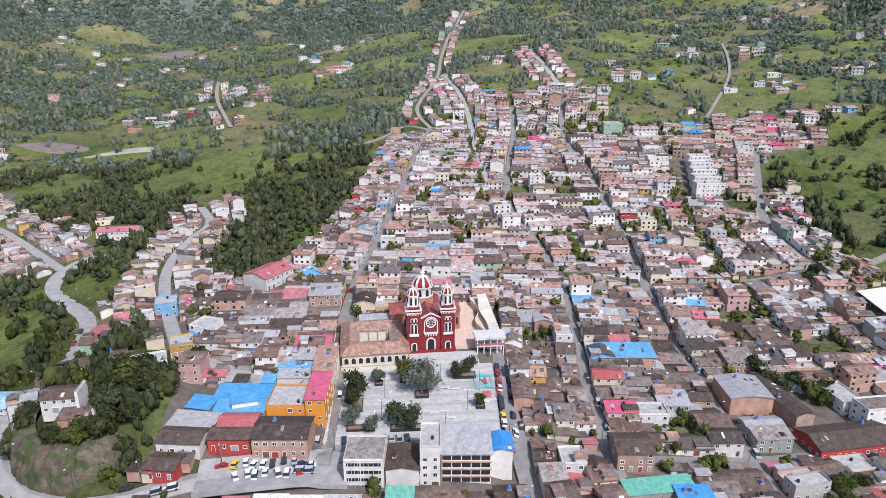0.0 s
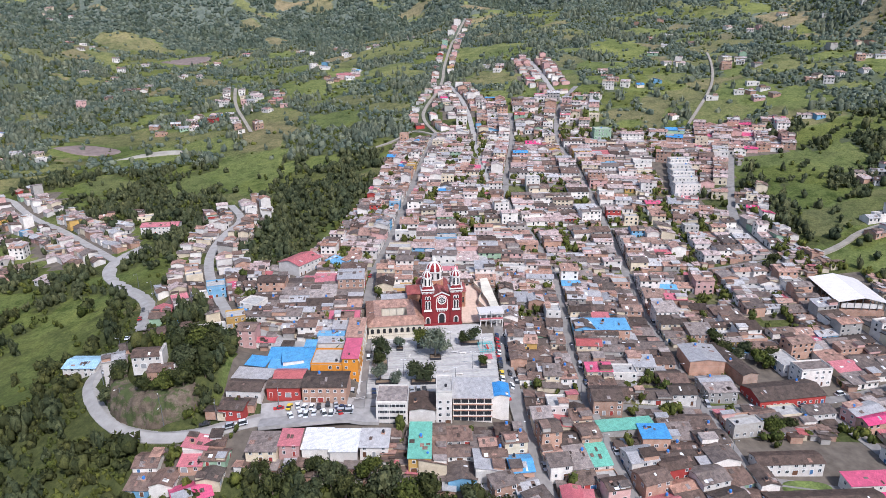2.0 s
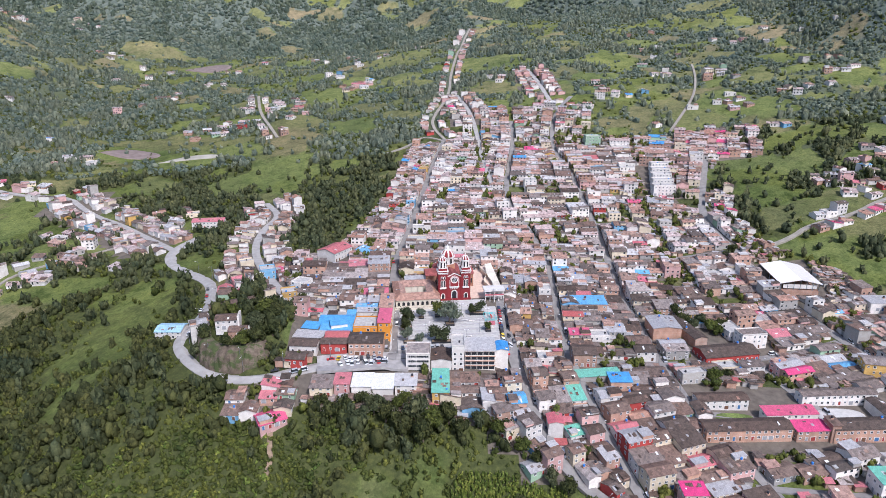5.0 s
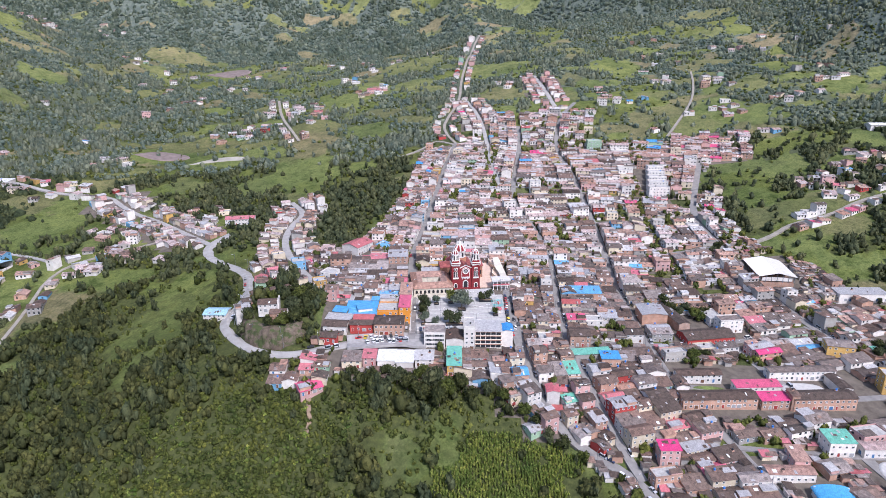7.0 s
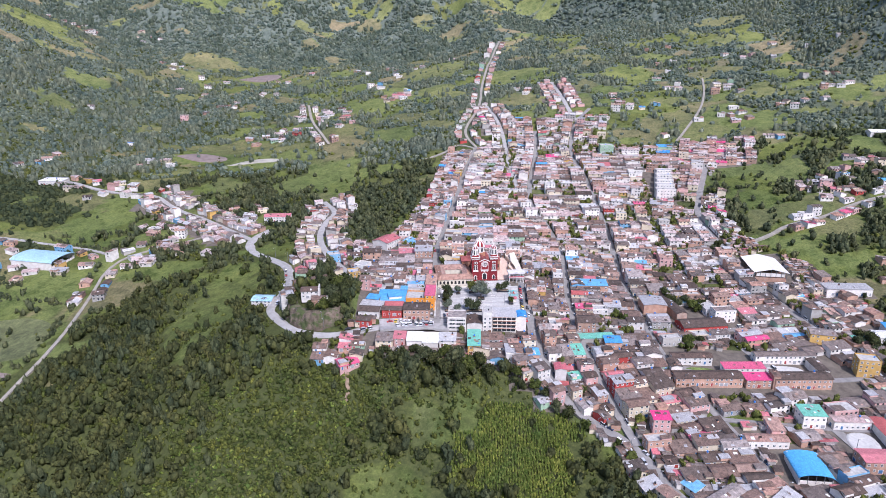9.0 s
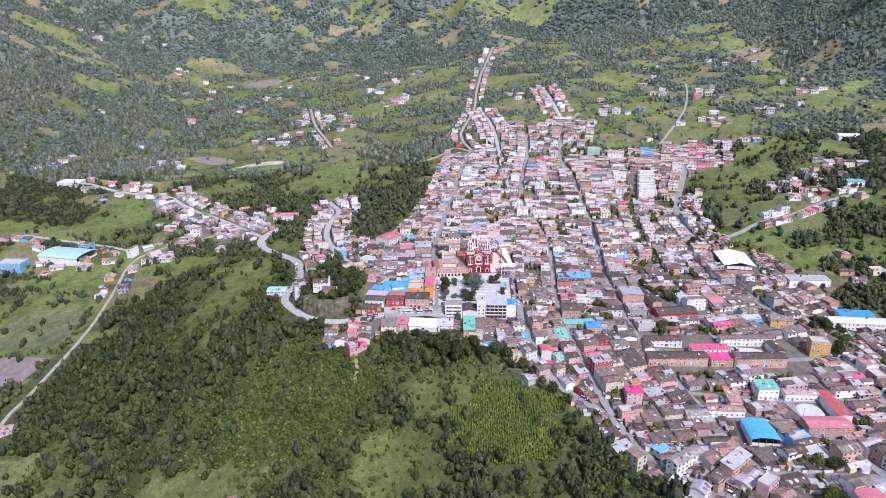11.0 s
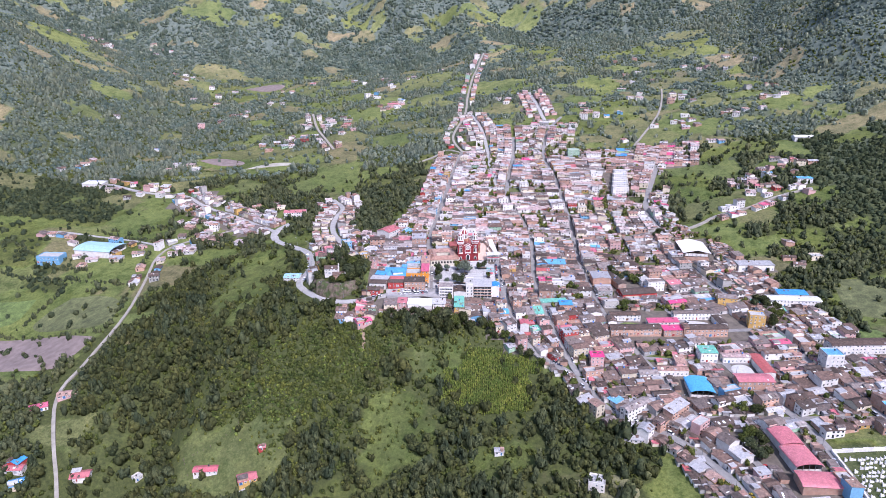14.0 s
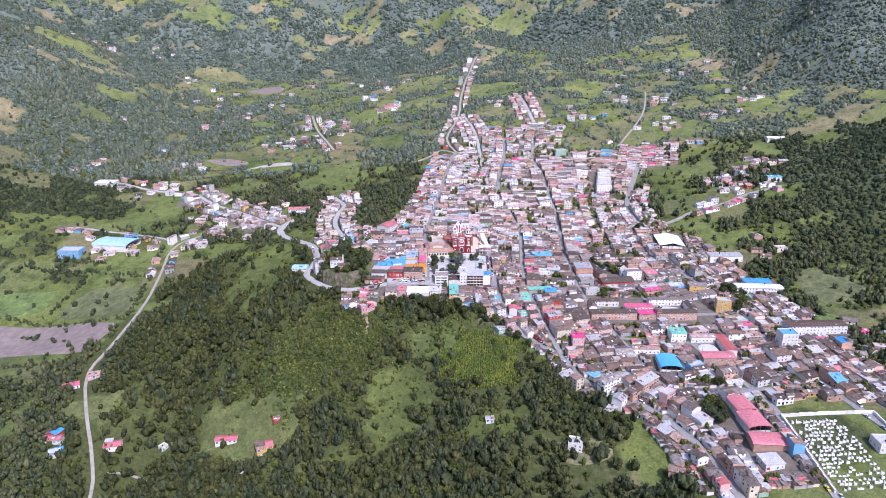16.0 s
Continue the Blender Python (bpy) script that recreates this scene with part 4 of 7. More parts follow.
# scattered farmhouses
HAMLETS_WEST = ((-300, 190, 60, 34, 76), (-330, 110, 46, 22, 46), (-255, 150, 26, 22, 20), (-420, 110, 60, 30, 14), (-241, 540, 42, 50, 22), (-287, 487, 40, 30, 16), (-136, 635, 26, 34, 9), (-193, 731, 24, 24, 5), (-430, 655, 26, 30, 7), (-435, 367, 26, 14, 8),
                (-506, 462, 18, 15, 3), (-599, 395, 18, 14, 4), (-470, 296, 40, 16, 14), (-596, 899, 40, 24, 6), (-880, 1000, 60, 40, 10), (-740, 1041, 30, 20, 5), (-450, 760, 160, 120, 16), (-150, 850, 80, 70, 10))
HAMLETS_EAST = ((228, 375, 14, 14, 4), (300, 420, 20, 16, 5), (338, 409, 20, 20, 7), (363, 529, 34, 28, 10), (286, 554, 18, 14, 4), (473, 511, 24, 15, 4), (421, 423, 24, 16, 6), (484, 455, 20, 14, 4), (363, 344, 12, 10, 2),
                (357, 191, 34, 30, 34), (295, 110, 10, 9, 1), (410, 232, 24, 22, 16), (65, 599, 24, 26, 8), (380, 700, 160, 90, 14), (200, 480, 60, 40, 8), (335, -170, 40, 50, 26), (345, 40, 30, 24, 12), (330, -100, 30, 12, 6), (150, -290, 30, 30, 6))
for cx, cy, sx, sy, n in HAMLETS_WEST + HAMLETS_EAST + ((-340, -240, 40, 40, 4),):
    for _ in range(n):
        x, y = rng.gauss(cx, sx * 0.6), rng.gauss(cy, sy * 0.6)
        if free(x, y, 4) and not any((x - a) ** 2 + (y - b) ** 2 < 110 for a, b in HOUSE_SPOTS) and not any(near_line(x, y, s, 6) for s in ALL_STREETS + [VILLAGE, LANE, FAR_ROAD, HILL_ROAD]):
            yield_house(x, y, rng.uniform(-30, 30), rng.uniform(8, 14), rng.uniform(7, 10), True, 1, True)
            q = SPECS[-1]
            if rng.random() < 0.8:
                SPECS[-1] = (*q[:5], 1, *q[6:])

# the nearest houses are things of their own
SPECS.sort(key=lambda q: (q[0] - 30) ** 2 * 0.8 + (q[1] + 70) ** 2)
for q in SPECS[:280]:
    house(*q[:10], detail=q[10], front=q[11])
for q in SPECS[280:]:
    quarter = "west" if q[0] < -60 else "hill" if q[1] > 330 else "north" if q[1] > 60 else "south"
    joined_house(quarter, *q)
# low sheds and lean-tos close the backs of the blocks
taken = np.zeros((1080, 480), bool)          # one cell a metre from (-140, -420)


def take(x, y, turn, w, d):
    r = int(max(w, d) * 0.75) + 1
    cx, cy = int(x + 140), int(y + 420)
    if not (r < cx < 480 - r and r < cy < 1080 - r):
        return
    yy, xx = np.mgrid[cy - r:cy + r, cx - r:cx + r]
    c, q = math.cos(radians(turn)), math.sin(radians(turn))
    dx, dy = xx - 139.5 - x, yy - 419.5 - y
    taken[cy - r:cy + r, cx - r:cx + r] |= (np.abs(c * dx + q * dy) < w / 2) & (np.abs(c * dy - q * dx) < d / 2)


for q in SPECS:
    take(*q[:5])
for line, wide in [(l, 8.0) for l in (STREET_A, STREET_C, STREET_F, STREET_H, MAIN_ROAD, STREET_B)] + [(l, 6.8) for l in (STREET_D, STREET_E, STREET_G, STREET_T, *CROSS)]:
    for q in spread(line, 3):
        take(q.x, q.y, 0, wide, wide)
srng = random.Random(41)
SHED_ROOF = ["tile"] * 9 + ["dark"] * 8 + ["fibre"] * 8 + ["zinc"] * 3 + ["clay"] * 2 + ["red"]
SHED_NORTH = ["tile"] * 6 + ["rose"] * 8 + ["fibre"] * 7 + ["zinc"] * 4 + ["clay"] * 6 + ["red"]
for y in np.arange(-322, 345, 3.1):
    west, east = np.interp(y, row_y, [q[1] for q in TOWN_ROWS]), np.interp(y, row_y, [q[2] for q in TOWN_ROWS])
    for x in np.arange(west + 2, east - 2, 3.1):
        px, py = x + srng.uniform(-0.8, 0.8), y + srng.uniform(-0.8, 0.8)
        cx, cy = int(px + 140), int(py + 420)
        if not (3 < cx < 470 and 3 < cy < 1070) or taken[cy - 2:cy + 3, cx - 2:cx + 3].mean() > 0.72 or taken[cy, cx] or not free(px, py, 1.5) or 226 < px < 330 and py < -235:
            continue
        if srng.random() < (0.18 if py < 60 else 0.4):
            YARDS.append((px, py))
            continue
        w, d = srng.uniform(3.2, 5.5), srng.uniform(3.2, 5.0)
        joined_house("south" if py < 60 else "north", px, py, srng.choice((0, 90, 180)) + srng.uniform(-4, 4), w, d, 1, srng.choice(SHED_ROOF if py < 50 else SHED_NORTH), srng.choice(("brick", "white", "grey", "cream")), "lean", 0.2, 0, 1, srng.uniform(1.9, 2.6), plain_roof=True)
        take(px, py, 0, w, d)
QUARTER_LABEL = {"west": "crowded brick and plaster houses of the western villages", "hill": "scattered small houses on the far hillsides",
                 "north": "tightly packed brick and plaster houses with brown roofs", "south": "tightly packed low houses with brown and coloured roofs"}
for k, q in QUARTERS.items():
    tagged(new("houses", q.mesh("houses", *MATS.values())), QUARTER_LABEL[k], "houses", kind="stuff")


# ground between and around houses is trodden earth and rubble, not grass
def cells(points, size):
    return set((int(x // size) + i, int(y // size) + j) for x, y in points for i in (-1, 0, 1) for j in (-1, 0, 1))


spot_array = np.array(HOUSE_SPOTS)
crowd = np.array([(((spot_array - p) ** 2).sum(1) < 225).sum() for p in spot_array])
built_cells = cells([tuple(p) for p, n in zip(spot_array, crowd) if n >= 5], 6.5)
centre = (np.stack([GX[:-1, :-1] + GX[1:, 1:], GY[:-1, :-1] + GY[1:, 1:]], -1) / 2).reshape(-1, 2)
near_town = (np.abs(centre[:, 0]) < 620) & (centre[:, 1] > -420) & (centre[:, 1] < 700)
flags = np.zeros(len(centre), np.int32)
for k in np.nonzero(near_town)[0]:
    x, y = centre[k]
    if 226 < x < 300 and -345 < y < -245:
        continue
    if (int(x // 6.5), int(y // 6.5)) in built_cells or (x > -100 and any(a - 3 < x < c + 3 and b - 3 < y < d + 3 for a, b, c, d in KEEP_OUT)):
        flags[k] = 1
land_me.polygons.foreach_set("material_index", flags)


# ---- the square and its buildings ----
RED = plaster("church_red", (0.26, 0.03, 0.034), 0.35)
WHITE = plaster("church_white", (0.8, 0.76, 0.72), 0.25)
NAVE_BRICK = brickwork("church_brick", (0.38, 0.17, 0.1), (0.46, 0.22, 0.13), (0.38, 0.3, 0.24), 2.5)
CREAM = plaster("cream_render", (0.74, 0.68, 0.56), 0.35)
TERRACE = plain("tan_paving", (0.6, 0.44, 0.34), 0.85, vary=0.18, scale=0.5)
# near-black panels paint the shade inside arches and doors; no hole behind
DARK = plain("opening_shade", (0.02, 0.02, 0.022), 0.6)
LAMP_METAL = plain("grey_steel", (0.25, 0.26, 0.27), 0.45, 0.7)
ROOF_RED = sheet("church_roof_tile", [(0.3, 0.08, 0.07), (0.33, 0.1, 0.09)], patch=0.2)


def arch_solid(w, h, depth, n=8):
    """A round-headed panel of width w and full height h, standing on z = 0 and facing -y."""
    s = Solid()
    r = w / 2
    prof = [(-r, 0), (r, 0)] + [(r * math.cos(math.pi * k / n), h - r + r * math.sin(math.pi * k / n)) for k in range(n + 1)]
    m = len(prof)
    s.add([(x, -depth, z) for x, z in prof] + [(x, 0.02, z) for x, z in prof], [tuple(range(m))[::-1], tuple(range(m, 2 * m))] + [(k, (k + 1) % m, m + (k + 1) % m, m + k) for k in range(m)])
    return s


def arch(name, parent, x, y, z, w, h, surround=0.35, turn=0, inner=DARK, outer=None):
    o = part(name, arch_solid(w + 2 * surround, h + surround, 0.16).mesh(name, outer or WHITE), parent, pose(x, y, z, 0, 0, turn))
    part("opening", arch_solid(w, h, 0.06).mesh("opening", inner), o, pose(0, -0.16, 0))
    return o


def cupola(parent, x, y, z, r, ribs, drum, label):
    """Ribbed cupola on an arcaded drum with a lantern."""
    s = Solid()
    s.ring(x, y, [(r * 1.12, z), (r * 1.12, z + 0.35), (r * 0.98, z + 0.4), (r * 0.98, z + drum), (r * 1.14, z + drum + 0.1), (r * 1.14, z + drum + 0.45)], 16)
    d = part("drum", s.mesh("drum", WHITE), parent)
    for k in range(8):
        a = 45 * k + 22.5
        arch("belfry_arch" if r < 3 else "dome_window", d, x + r * 0.98 * math.sin(radians(a)), y - r * 0.98 * math.cos(radians(a)), z + 0.55, r * 0.36, drum - 1.0, 0.12, a)
    z1 = z + drum + 0.45
    s = Solid()
    prof = [(r * math.cos(q), z1 + r * 1.12 * math.sin(q)) for q in np.linspace(0, 1.42, 9)]
    s.ring(x, y, prof, 24)
    part("cupola_shell", s.mesh("cupola_shell", RED, smooth=True), parent, label=label)
    for k in range(ribs):
        a = 2 * math.pi * k / ribs
        s = Solid()
        for (r0, h0), (r1, h1) in zip(prof[:-1], prof[1:]):
            t = 0.12 * r
            c, q = math.cos(a), math.sin(a)
            f = [(r0 * c - t * q, r0 * q + t * c, h0), (r0 * c + t * q, r0 * q - t * c, h0), (r1 * c + t * q, r1 * q - t * c, h1), (r1 * c - t * q, r1 * q + t * c, h1)]
            s.add([(x + u * 0.98, y + v * 0.98, w - 0.05) for u, v, w in f] + [(x + u * 1.06, y + v * 1.06, w + 0.08) for u, v, w in f], BOX_F)
        part("rib", s.mesh("rib", WHITE), parent)
    top = prof[-1][1]
    s = Solid()
    s.ring(x, y, [(r * 0.24, top - 0.1), (r * 0.2, top + r * 0.3), (r * 0.28, top + r * 0.32), (r * 0.12, top + r * 0.5), (0.05, top + r * 0.62)], 10)
    s.box(x - 0.06, y - 0.06, top + r * 0.6, x + 0.06, y + 0.06, top + r * 0.6 + 1.1)
    s.box(x - 0.35, y - 0.05, top + r * 0.6 + 0.6, x + 0.35, y + 0.05, top + r * 0.6 + 0.72)
    part("lantern", s.mesh("lantern", WHITE), parent)


def church():
    top = thing("church", 0, 0, 0.5, 9, "red and white twin-towered church with ribbed domes above the square", "church")
    s = Solid()
    for sx in (-1, 1):
        s.box(sx * 7.2 - 2.9, -0.4, -3, sx * 7.2 + 2.9, 5.4, 19.2)
    s.box(-4.3, 0.3, -3, 4.3, 5, 15.0)
    s.add([(-4.3, 0.3, 15.0), (4.3, 0.3, 15.0), (0, 0.3, 17.2), (-4.3, 1.2, 15.0), (4.3, 1.2, 15.0), (0, 1.2, 17.2)], [(0, 1, 2), (5, 4, 3), (0, 2, 5, 3), (2, 1, 4, 5)])
    part("facade", s.mesh("facade", RED), top, label="dark red painted facade")
    s = Solid()
    s.box(-10.4, -0.9, -3, 10.4, -0.42, 1.1)
    part("plinth", s.mesh("plinth", RED), top)
    for sx in (-1, 1):
        for z, p in ((18.0, 0.35), (19.2, 0.55)):
            s = Solid()
            s.box(sx * 7.2 - 2.9 - p, -0.4 - p, z, sx * 7.2 + 2.9 + p, 5.4 + p, z + 0.4)
            part("cornice", s.mesh("cornice", WHITE), top)
        for k in range(9):
            s = Solid()
            s.box(sx * 7.2 - 2.8 + k * 0.66, -0.65, 17.3, sx * 7.2 - 2.5 + k * 0.66, -0.38, 18.0)
            part("corbel", s.mesh("corbel", WHITE), top)
        s = Solid()
        s.box(sx * 7.2 - 2.0, -1.1, 7.9, sx * 7.2 + 2.0, -0.38, 8.8)
        part("window_balcony", s.mesh("window_balcony", WHITE), top)
        s = Solid()
        s.box(sx * 7.2 - 2.6, -0.1, 19.6, sx * 7.2 + 2.6, 5.1, 20.9)
        part("tower_base", s.mesh("tower_base", RED), top)
        for edge in (-2.9, 2.5):
            s = Solid()
            s.box(sx * 7.2 + edge, -0.55, 9.0, sx * 7.2 + edge + 0.4, -0.38, 17.3)
            part("pilaster", s.mesh("pilaster", RED), top)
        for a, b in ((-2.5, 0.0), (2.5, 0.0), (-2.5, 5.0), (2.5, 5.0)):
            s = Solid()
            s.ring(sx * 7.2 + a, b, [(0.4, 20.9), (0.3, 21.8), (0.4, 22.0), (0.05, 23.2)], 6)
            part("pinnacle", s.mesh("pinnacle", WHITE), top)
        arch("tower_window", top, sx * 7.2 - 0.75, -0.4, 9.0, 0.9, 4.2, 0.25)
        arch("tower_window", top, sx * 7.2 + 0.75, -0.4, 9.0, 0.9, 4.2, 0.25)
        arch("tower_window", top, sx * 7.2 - 0.7, -0.4, 14.2, 0.8, 1.5, 0.3)
        arch("tower_window", top, sx * 7.2 + 0.7, -0.4, 14.2, 0.8, 1.5, 0.3)
        arch("side_door", top, sx * 7.2, -0.4, 0.9, 1.7, 3.4, 0.4)
        arch("tower_window", top, sx * 10.1, 2.5, 9.0, 0.9, 4.2, 0.25, 90 * sx)
        cupola(top, sx * 7.2, 2.5, 20.9, 2.35, 8, 4.4, "red cupola")
    arch("main_door", top, 0, 0.3, 0.6, 2.8, 5.2, 0.6)
    s = Solid()
    s.box(-3.0, -0.5, 8.2, 3.0, 0.3, 9.0)
    for k in range(5):
        s.box(-2.4 + k * 1.1, -0.4, 7.3, -2.0 + k * 1.1, 0.3, 8.2)
    part("balcony", s.mesh("balcony", WHITE), top)
    # rose window with its rim and spokes
    rose = arch("rose_surround", top, 0, 0.3, 9.0, 5.2, 6.6, 0.35, 0, RED)
    s, m = Solid(), 24
    ring = [(r * math.cos(2 * math.pi * k / m), y, r * math.sin(2 * math.pi * k / m)) for k in range(m) for r, y in ((1.75, -0.15), (1.75, -0.4), (2.15, -0.4), (2.15, -0.15))]
    s.add(ring, [(4 * k + j, 4 * k + (j + 1) % 4, 4 * ((k + 1) % m) + (j + 1) % 4, 4 * ((k + 1) % m) + j) for k in range(m) for j in range(4)])
    part("rose_rim", s.mesh("rose_rim", WHITE), rose, pose(0, 0, 4.2))
    s = Solid()
    s.add([(u, y, v) for y in (-0.4, -0.15) for u, v in ((0.45, -0.12), (1.85, -0.12), (1.85, 0.12), (0.45, 0.12))], BOX_F)
    spoke = s.mesh("spoke", WHITE)
    for k in range(8):
        part("spoke", spoke, rose, pose(0, 0, 4.2) @ Matrix.Rotation(math.pi * k / 4, 4, "Y"))
    s = Solid()
    s.add([(1.75 * math.cos(q), y, 1.75 * math.sin(q)) for y in (-0.24, -0.1) for q in np.linspace(0, 2 * math.pi, 16, endpoint=False)], [tuple(range(16)), tuple(range(31, 15, -1))])
    part("rose_glass", s.mesh("rose_glass", GLASS), rose, pose(0, 0, 4.2))
    s = Solid()
    for x0, x1 in ((-5.0, 0), (5.0, 0)):
        s.slab([(min(x0, x1), 0.0, 15.1 if x0 < 0 else 17.5), (max(x0, x1), 0.0, 17.5 if x0 < 0 else 15.1), (max(x0, x1), 1.3, 17.5 if x0 < 0 else 15.1), (min(x0, x1), 1.3, 15.1 if x0 < 0 else 17.5)], 0.3)
    part("gable_coping", s.mesh("gable_coping", WHITE), top)
    # nave, transepts, choir
    s = Solid()
    s.box(-8.4, 5, -3, 8.4, 40, 9.5)
    s.box(-4.6, 5, 9.5, 4.6, 40, 12.0)
    s.box(-15.5, 17.5, -3, 15.5, 30.5, 10.5)
    part("nave", s.mesh("nave", NAVE_BRICK), top, label="bare brick nave and transepts")
    for k, (x0, z0, x1, z1) in enumerate(((-8.8, 9.3, -4.6, 11.4), (-5.0, 11.7, 0, 15.2))):
        for sx in (-1, 1):
            s = Solid()
            a, b = (x0, z0), (x1, z1)
            s.slab([(sx * a[0], 4.5, a[1]), (sx * b[0], 4.5, b[1]), (sx * b[0], 40.4, b[1]), (sx * a[0], 40.4, a[1])], 0.2)
            part("nave_roof", s.mesh("nave_roof", ROOF_RED), top)
    for sx in (-1, 1):
        for y0, y1 in ((17.0, 24), (31.0, 24)):
            s = Solid()
            s.slab([(sx * 4.6, y0, 10.4), (sx * 15.9, y0, 10.4), (sx * 15.9, y1, 12.8), (sx * 4.6, y1, 12.8)], 0.2)
            part("transept_roof", s.mesh("transept_roof", ROOF_RED), top)
        for x in (9.2, 12.0, 14.2):
            arch("nave_window", top, sx * x, 17.5, 4, 0.9, 3.2, 0.2, 0, DARK, NAVE_BRICK)
        for y in (9, 13):
            arch("nave_window", top, sx * 8.4, y, 3.5, 0.9, 3.2, 0.2, 90 * sx, DARK, NAVE_BRICK)
    s = Solid()
    s.ring(-0.5, 24, [(5.0, 10), (5.0, 16.4)], 8, 0, math.pi / 8)
    part("crossing_drum", s.mesh("crossing_drum", NAVE_BRICK), top)
    cupola(top, -0.5, 24, 16.4, 4.2, 8, 4.2, "large red dome")


church()


def block(name, x0, y0, x1, y1, h, wall, roof, label, shape="flat", pitch=0.25, storeys=2, turn=0.0, base=None, category="building", detail=2, front=-1, **kw):
    """A named building given by its plan corners and its height."""
    w, d = x1 - x0, y1 - y0
    cx, cy = (x0 + x1) / 2, (y0 + y1) / 2
    if d > w * 1.05 and shape == "gable":
        return house(cx, cy, turn + 90, d, w, storeys, roof, wall, shape, pitch, detail, "", name, 1, label, base, h / storeys, category=category, raised=0, **kw)
    return house(cx, cy, turn, w, d, storeys, roof, wall, shape, pitch, detail, "", name, front, label, base, h / storeys, category=category, raised=0, **kw)


def cloister():
    """Low cream building round a court, orange tiles, arcade to the square."""
    top = thing("cloister", -25, 7, 0, 8, "cream arcaded cloister building with orange clay-tile roofs beside the church", "building")
    s = Solid()
    for x0, y0, x1, y1 in ((-13.5, -20, 13.5, -9), (-13.5, -9, -7, 2), (7, -9, 13.5, 2), (-13.5, 2, 13.5, 12)):
        s.box(x0, y0, -6, x1, y1, 6.2)
    part("wall", s.mesh("wall", CREAM), top)
    # four roofs round a small court, each with an outer and an inner slope
    o, m, i = (-14.2, -20.7, 14.2, 12.6), (-10.2, -14.5, 10.2, 7.0), (-6.5, -8.5, 6.5, 1.5)
    for a, b in ((0, 1), (1, 2), (2, 3), (3, 0)):
        corner = lambda q, k: ((q[0], q[1]), (q[2], q[1]), (q[2], q[3]), (q[0], q[3]))[k]
        for p, q, z0, z1 in ((o, m, 6.0, 8.4), (m, i, 8.4, 6.1)):
            s = Solid()
            s.slab([(*corner(p, a), z0), (*corner(p, b), z0), (*corner(q, b), z1), (*corner(q, a), z1)], 0.2)
            part("roof", s.mesh("roof", ROOFS["clay"]), top)
    for k in range(9):
        arch("arcade_arch", top, -11.8 + k * 2.9, -20, 2.2, 1.6, 2.4, 0.2, 0, DARK, CREAM)
    s = Solid()
    s.box(-14.2, -21.6, -6, 14.2, -20.2, 0.9)
    for k in range(29):
        s.box(-14 + k, -21.5, 0.9, -13.7 + k, -21.2, 1.8)
    s.box(-14.2, -21.6, 1.8, 14.2, -21.1, 2.0)
    part("balustrade", s.mesh("balustrade", CREAM), top)
    s = Solid()
    s.slab([(-6, 8.2, 8.2), (10, 8.2, 8.2), (10, 13, 9.2), (-6, 13, 9.2)], 0.15)
    part("sheet_roof", s.mesh("sheet_roof", ROOFS["zinc"]), top)
    for x in (-6, -2, 2, 6):
        s = Solid()
        s.box(x - 0.18, 1.2, 0, x + 0.18, 1.5, 6.0)
        part("post", s.mesh("post", CREAM), top)


cloister()


